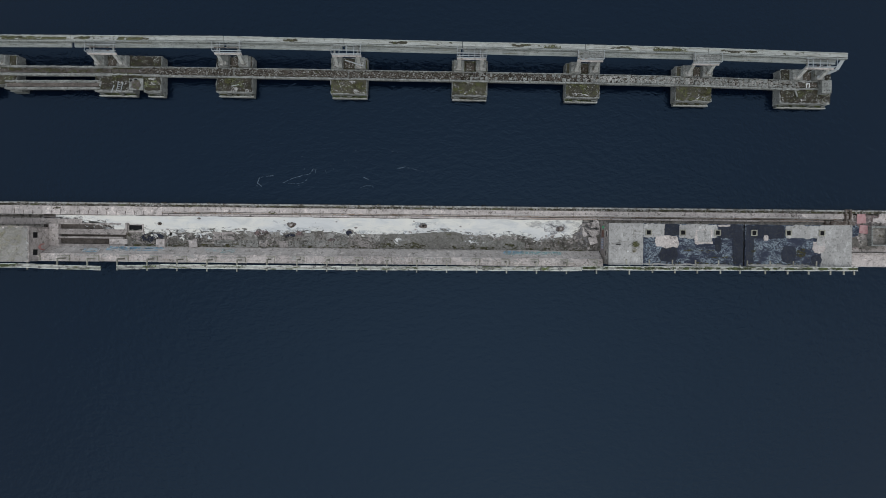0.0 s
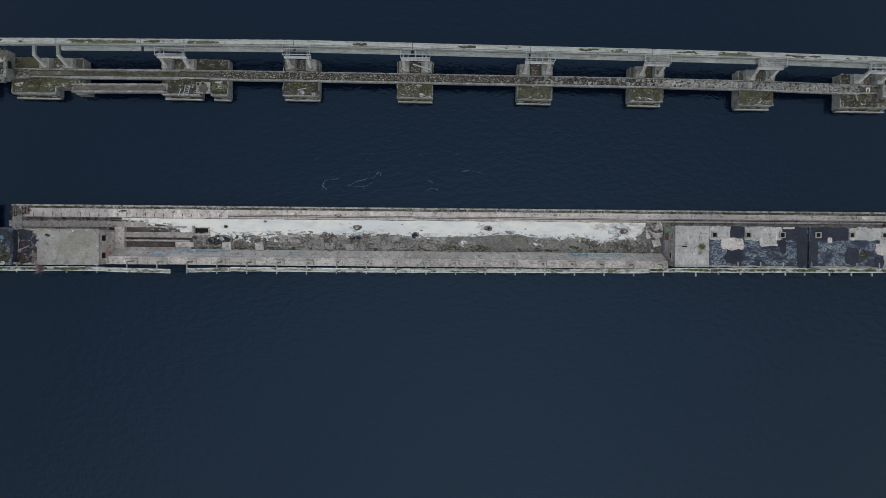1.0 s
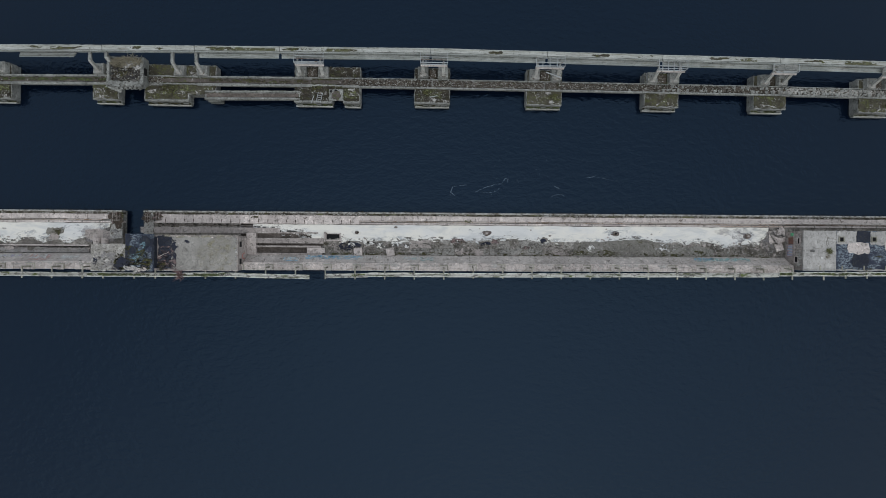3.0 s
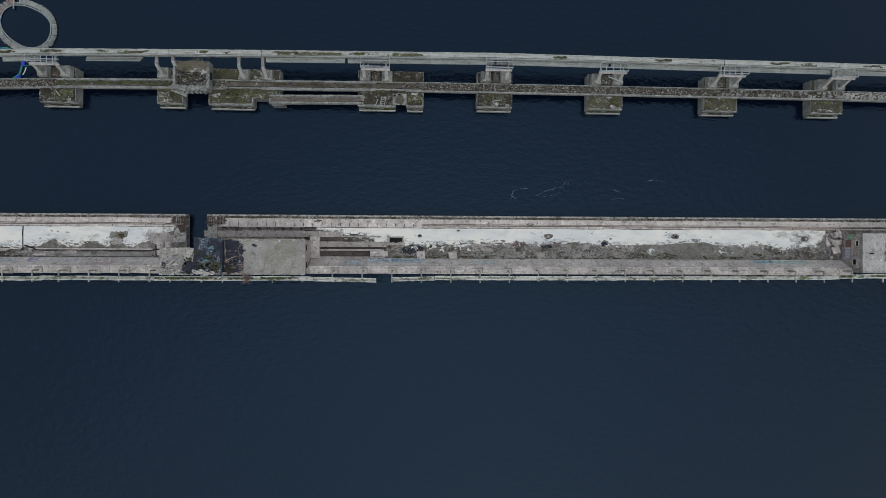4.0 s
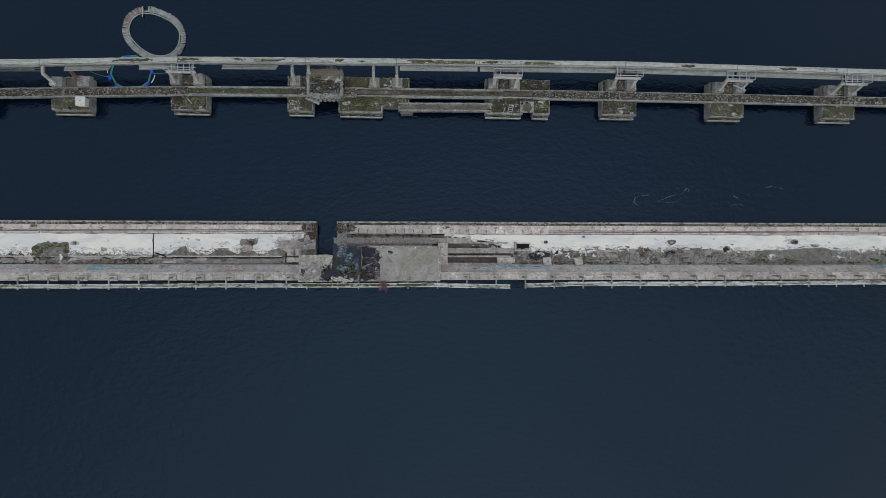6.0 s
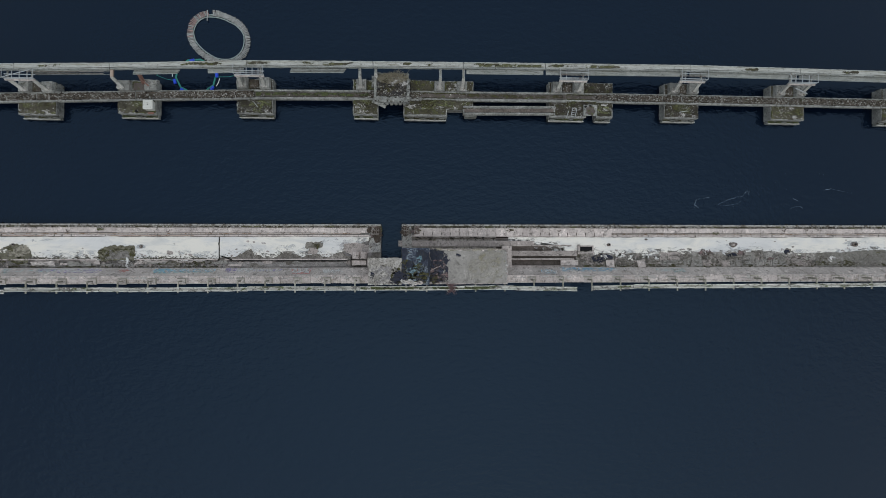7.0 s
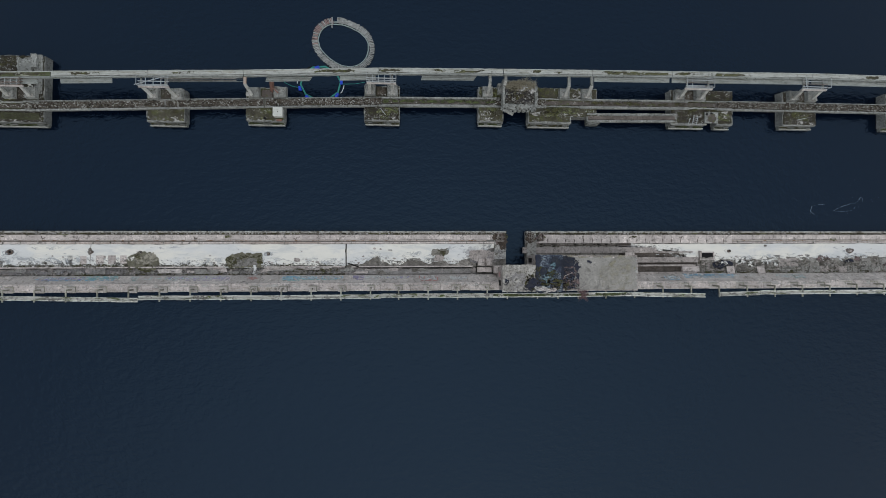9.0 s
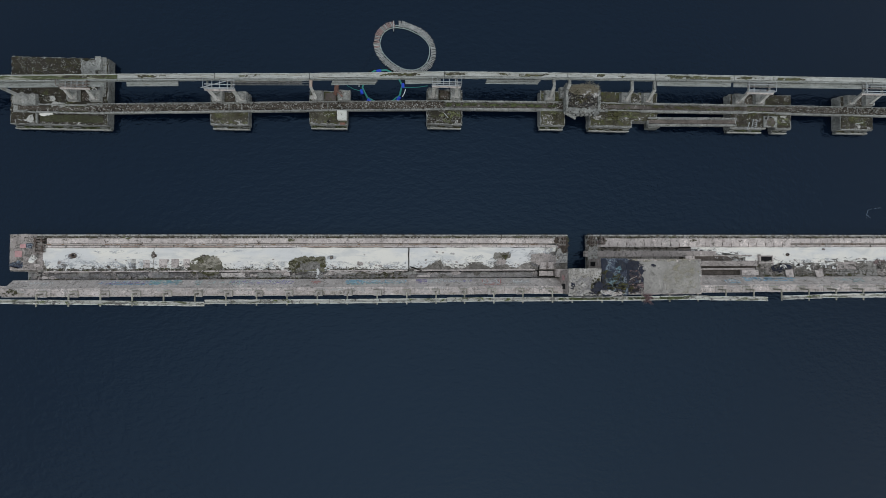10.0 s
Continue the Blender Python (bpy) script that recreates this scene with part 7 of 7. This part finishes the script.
tuft("bed_grass", pose(-148.6, 24.1, 2.08), 700, 0.22, TURF_BLADE, "short grass on the walled bed", 1.0, 0.6).scale = (4.2, 0.6, 1)
# collar plate with a round hole, and a ladder
e = thing("hatch_collar", pose(-45.1, 26.0, 2.0), "whitish square concrete collar round a brown hole", "hatch")
part("collar", worn_box(-1.05, 1.05, -0.85, 0.85, 0, 0.3, 2, 0.25, 0.05), MOLE, e)
part("collar_fill", blob(0.1, -0.1, 0.72, 0.62, 0.3, 3, 0.5, 0.0, 0.03, 90), SOIL_BARE, e, "brown growth in the round hole")
part("dark_spot", blob(-0.75, 0.5, 0.2, 0.16, 0.3, 5, 0.3, 0.0, 0.03, 24), DARK, e)
part("dark_spot", blob(0.0, 0.66, 0.22, 0.13, 0.3, 6, 0.3, 0.0, 0.03, 24), DARK, e)
e = thing("ladder", pose(-47.6, 25.6, 2.06, 0, 0, 78), "pale steel ladder lying on the moss", "ladder")
for y in (-0.32, 0.32):
    part("stile", bar(bmesh.new(), (-0.75, y, 0.05), (0.75, y, 0.05), 0.08), PAINTED, e)
for k in range(5):
    part("rung", bar(bmesh.new(), (-0.62 + 0.31 * k, -0.32, 0.05), (-0.62 + 0.31 * k, 0.32, 0.05), 0.06), PAINTED, e)
# white cabinet on its block
e = thing("white_cabinet", pose(-110.68, 25.3, 1.98), "white painted metal cabinet standing on a mossy block", "cabinet")
part("body", boxes((-0.64, 0.64, -0.64, 0.62, 0, 1.1), bevel=0.06), OLD_WHITE, e)
part("lid", boxes((-0.7, 0.7, -0.7, 0.68, 1.1, 1.18), bevel=0.05), OLD_WHITE, e)
part("lid_rim", boxes((-0.52, 0.52, -0.52, 0.5, 1.17, 1.2), bevel=0.02), OLD_WHITE, e)
part("knob", boxes((-0.05, 0.06, -0.05, 0.05, 1.19, 1.27)), DARK, e)
e = thing("black_bollard", pose(-112.68, 24.5, 1.98), "small black iron bollard", "bollard")
bm = bmesh.new()
bmesh.ops.create_cone(bm, cap_ends=True, segments=16, radius1=0.15, radius2=0.19, depth=0.3, matrix=pose(0, 0, 0.15))
part("bollard", bm, DARK, e)
e = thing("red_tray", pose(-110.65, 24.3, 2.0), "flat rusty red plate beside the cabinet", "plate")
part("plate", boxes((-0.4, 0.4, -0.16, 0.16, 0, 0.08), bevel=0.02), BROWN_DOOR, e)

# raised ruin with soil and dead grass
e = thing("ruined_tub", pose(-75.2, 28.6, 0), "raised concrete tub with soil and dead grass", "tub")
part("tub_floor", worn_box(-2.6, 2.4, -2.0, 1.9, 2.24, 3.9, 1, 0.35, 0.06), MOLE_DARK, e)
part("soil", rough_sheet(-2.4, 2.2, -1.7, 1.8, 3.95, 0.25, 3, 0.16), surface("dark_soil", (0.035, 0.033, 0.036), (0.06, 0.055, 0.05), stains=0.5, moss=(0.2, 0.17, 0.1), mosses=0.45, droppings=0.3, size=0.6), e, "dark soil with dead stalks")
for x0, x1, y0, y1 in ((-2.7, -2.35, -2.1, 1.9), (2.1, 2.5, -2.1, 1.0), (-2.7, 2.5, -2.5, -1.7)):
    part("tub_wall", worn_box(x0, x1, y0, y1, 3.2, 4.3, x0 + y1, 0.25, 0.13), MOLE, e)
for k in range(7):
    part("drip_edge", worn_box(-2.3 + 0.65 * k, -1.9 + 0.65 * k, -2.75, -2.5, 3.3, 3.9, k, 0.3, 0.05), MOLE, e)
part("wall_hole", boxes((2.4, 2.66, -0.7, 0.3, 3.35, 4.0), bevel=0.04), DARK, e, "dark opening in the broken wall")
crust([(-2.2, 2.0, -1.8, 1.6, 4.12, 260), (-2.6, 2.4, -2.5, -1.8, 4.3, 14)], 41, e, "rubble and stalks in the tub")
for k, (x, y, rx, ry, m) in enumerate(((-1.0, -0.2, 1.2, 0.8, MOSS_FILM), (0.9, 0.4, 1.1, 0.7, PALE_FILM), (1.5, -1.0, 0.8, 0.7, DIRT))):
    part("film", blob(x, y, rx, ry, 4.33 + 0.01 * k, 130 + k, 0.5, 0.2, 0.006, 100), m, e, "growth on the tub")
part("fallen_slab", bar(bmesh.new(), (-2.9, -2.3, 4.0), (-1.0, -3.0, 3.3), 0.5, 0.2), MOLE, e, "broken slab hanging off the tub")
tuft("dead_grass", pose(-75.3, 29.6, 4.1), 1700, 0.6, GRASS, "dry straw-coloured grass on the tub", 1.0, 0.5).scale = (2.1, 0.75, 1)
tuft("dead_stalks", pose(-74.0, 29.9, 4.1), 90, 0.8, GRASS, "thin dead stalks over the tub's edge", 1.2, 0.5)

# ---- floating slatted ring, and the net pen beside the mole ----


def egg(a, inset):
    """A place on the bent ring: a turn about its middle and a step in from its outer rim."""
    k = 4.39 +0.10 * math.cos(a) -0.31 * math.sin(a) +0.30 * math.cos(2 * a) -0.41 * math.sin(2 * a) - inset
    return k * math.cos(a), k * math.sin(a)


ring = thing("floating_ring", pose(-101.7, 36.7, 0.0), "floating ring of weathered slats on a pale hose", "floating ring")
red_me = mesh_of("slat", boxes((-0.085, 0.085, -0.43, 0.43, 0, 0.07)), SLAT_RED)
slat_me = mesh_of("slat", boxes((-0.085, 0.085, -0.43, 0.43, 0, 0.07)), SLAT)
r = random.Random(4)
N = 116
for i in range(N):
    a = 2 * math.pi * i / N
    x, y = egg(a, 0.45)
    x2, y2 = egg(a + 0.02, 0.45)
    rz = math.degrees(math.atan2(y2 - y, x2 - x))
    if 1.8 < a < 1.97:
        continue
    piece("slat", red_me if 1.97 < a < 3.3 and r.random() < 0.75 else slat_me, ring, pose(x, y, 0.12 + r.uniform(0, 0.05), r.uniform(-4, 4), r.uniform(-3, 3), rz + r.uniform(-7, 7)) @ Matrix.Diagonal((1, r.uniform(0.8, 1.15), 1, 1)))


def hose(name, pts, rad, mat, parent, label="", closed=False):
    cu = bpy.data.curves.new(name, "CURVE")
    cu.dimensions, cu.bevel_depth, cu.bevel_resolution = "3D", rad, 2
    sp = cu.splines.new("POLY")
    sp.points.add(len(pts) - 1)
    for p, c in zip(sp.points, pts):
        p.co = (*c, 1)
    sp.use_cyclic_u = closed
    tmp = bpy.data.objects.new("tmp", cu)
    me = bpy.data.meshes.new_from_object(tmp)
    bpy.data.objects.remove(tmp)
    bpy.data.curves.remove(cu)
    me.materials.append(mat)
    ob = new(name, me)
    ob.parent = parent
    return tagged(ob, label)


hose("float_hose", [(*egg(2 * math.pi * i / 72, 0.98 + 0.12 * wavy(i, 3, 0.1)), 0.12) for i in range(72)], 0.085, HOSE, ring, "pale grey-green float hose", True)
hose("float_hose", [(*egg(2 * math.pi * i / 72, 0.7), 0.02) for i in range(72)], 0.12, HOSE, ring, "", True)
part("cross_board", boxes((-1.68, -1.54, 2.2, 3.8, 0.2, 0.3)), PAINTED, ring, "white board across the ring")
pen = thing("net_pen", pose(-104.95, 30.5, 0.0), "round teal net pen held up by blue barrels", "net pen")
hose("pen_ring", [(3.0 * math.cos(2 * math.pi * i / 10 + 0.1), 2.6 * math.sin(2 * math.pi * i / 10 + 0.1), 0.06) for i in range(10)], 0.15, TEAL, pen, "teal rope ring", True)
hose("outer_hose", [(3.5 * math.cos(0.05 * i - 0.55), 2.8 * math.sin(0.05 * i - 0.55), 0.05) for i in range(10)], 0.07, WHITE_STEEL, pen, "white bent hose")
hose("outer_hose", [(3.5 * math.cos(0.05 * i + 2.85), 2.8 * math.sin(0.05 * i + 2.85), 0.05) for i in range(8)], 0.06, WHITE_STEEL, pen, "white bent hose")
hose("outer_hose", [(3.4 * math.cos(0.1 * i + 0.1), 2.75 * math.sin(0.1 * i + 0.1), 0.05) for i in range(14)], 0.08, DARK, pen)
hose("outer_hose", [(3.4 * math.cos(0.1 * i + 1.8), 2.75 * math.sin(0.1 * i + 1.8), 0.05) for i in range(9)], 0.07, DARK, pen)
for x, y in ((-0.55, 2.35), (3.1, 0.2), (-3.1, -0.9), (2.45, -1.8), (-1.95, -2.2)):
    bm = rod(bmesh.new(), (-0.36, 0, 0.12), (0.36, 0, 0.12), 0.24, 14)
    bmesh.ops.bevel(bm, geom=[ed for ed in bm.edges if len(ed.link_faces) == 2 and ed.calc_face_angle() > 1.2], offset=0.05, segments=2, affect="EDGES")
    ob = part("barrel", bm, BLUE, pen, "blue plastic barrel")
    ob.matrix_basis = pose(x, y, 0, 0, 0, math.degrees(math.atan2(y, x)) + 90)
hose("rope", [(3.1, -0.1, 0.2), (5.2, -0.25, 1.0), (6.75, -0.3, 2.1)], 0.04, TEAL, pen, "teal mooring rope")
hose("rope", [(-3.1, -0.8, 0.2), (-4.2, -0.7, 0.7), (-5.1, -0.5, 1.8)], 0.04, TEAL, pen, "teal mooring rope")
hose("rope", [(-5.1, -0.5, 1.8), (-4.7, 0.1, 1.4), (-4.4, 0.6, 1.0)], 0.03, TEAL, pen, "teal mooring rope")
hose("rope", [(-5.1, -0.5, 1.8), (-4.2, 1.0, 1.4), (-3.1, 2.4, 0.9), (-1.4, 5.1, 0.3)], 0.012, DARK, pen, "thin mooring rope")

# ---- drifting foam lines ----
foam = bmesh.new()
r = random.Random(12)


def foam_line(pts, w):
    for i, (a, b) in enumerate(zip(pts, pts[1:])):
        a, b = Vector((*a, 0.015)), Vector((*b, 0.015))
        n = max(2, int((b - a).length / 0.14))
        for k in range(n):
            if r.random() < 0.7:
                p, q = (c + Vector((wavy(c.x, 91, 1.3, 3), wavy(c.y, 92, 1.3, 3), 0)) * 0.22 for c in (a.lerp(b, k / n), a.lerp(b, (k + 1.1) / n)))
                s = Vector((-(q - p).y, (q - p).x, 0)).normalized() * w * r.uniform(0.3, 1.2)
                foam.faces.new([foam.verts.new(c) for c in (p - s, q - s * 0.6, q + s * 0.6, p + s)])


foam_line(((-27.0, 11.4), (-27.7, 12.0), (-27.4, 12.6), (-26.4, 12.9), (-25.4, 13.0), (-25.0, 12.7)), 0.05)
foam_line(((-23.9, 12.1), (-23.2, 12.4), (-21.5, 12.9), (-20.0, 13.3), (-19.4, 13.9)), 0.035)
foam_line(((-23.5, 12.0), (-22.3, 12.0), (-20.6, 12.3), (-19.6, 13.0)), 0.03)
foam_line(((-19.5, 13.6), (-19.3, 14.1), (-18.9, 14.0), (-18.95, 13.6)), 0.06)
foam_line(((-11.6, 13.0), (-11.2, 12.8), (-10.8, 12.7)), 0.07)
foam_line(((-12.0, 11.5), (-11.2, 11.8), (-10.5, 11.9), (-10.0, 11.5)), 0.03)
foam_line(((-7.0, 14.5), (-6.6, 14.5), (-5.6, 14.6), (-5.2, 14.8)), 0.05)
foam_line(((-5.0, 14.6), (-3.6, 14.4), (-2.4, 14.0)), 0.02)
for i in range(26):
    x, y = r.uniform(-28, 0), r.uniform(10.2, 17.5)
    foam_line(((x, y), (x + r.uniform(-0.3, 0.3), y + r.uniform(-0.2, 0.2))), r.uniform(0.02, 0.05))
solid("sea_foam_lines", foam, FOAM, pose(0, 0, 0), "thin pale foam lines drifting on the water", "foam", "", "stuff")
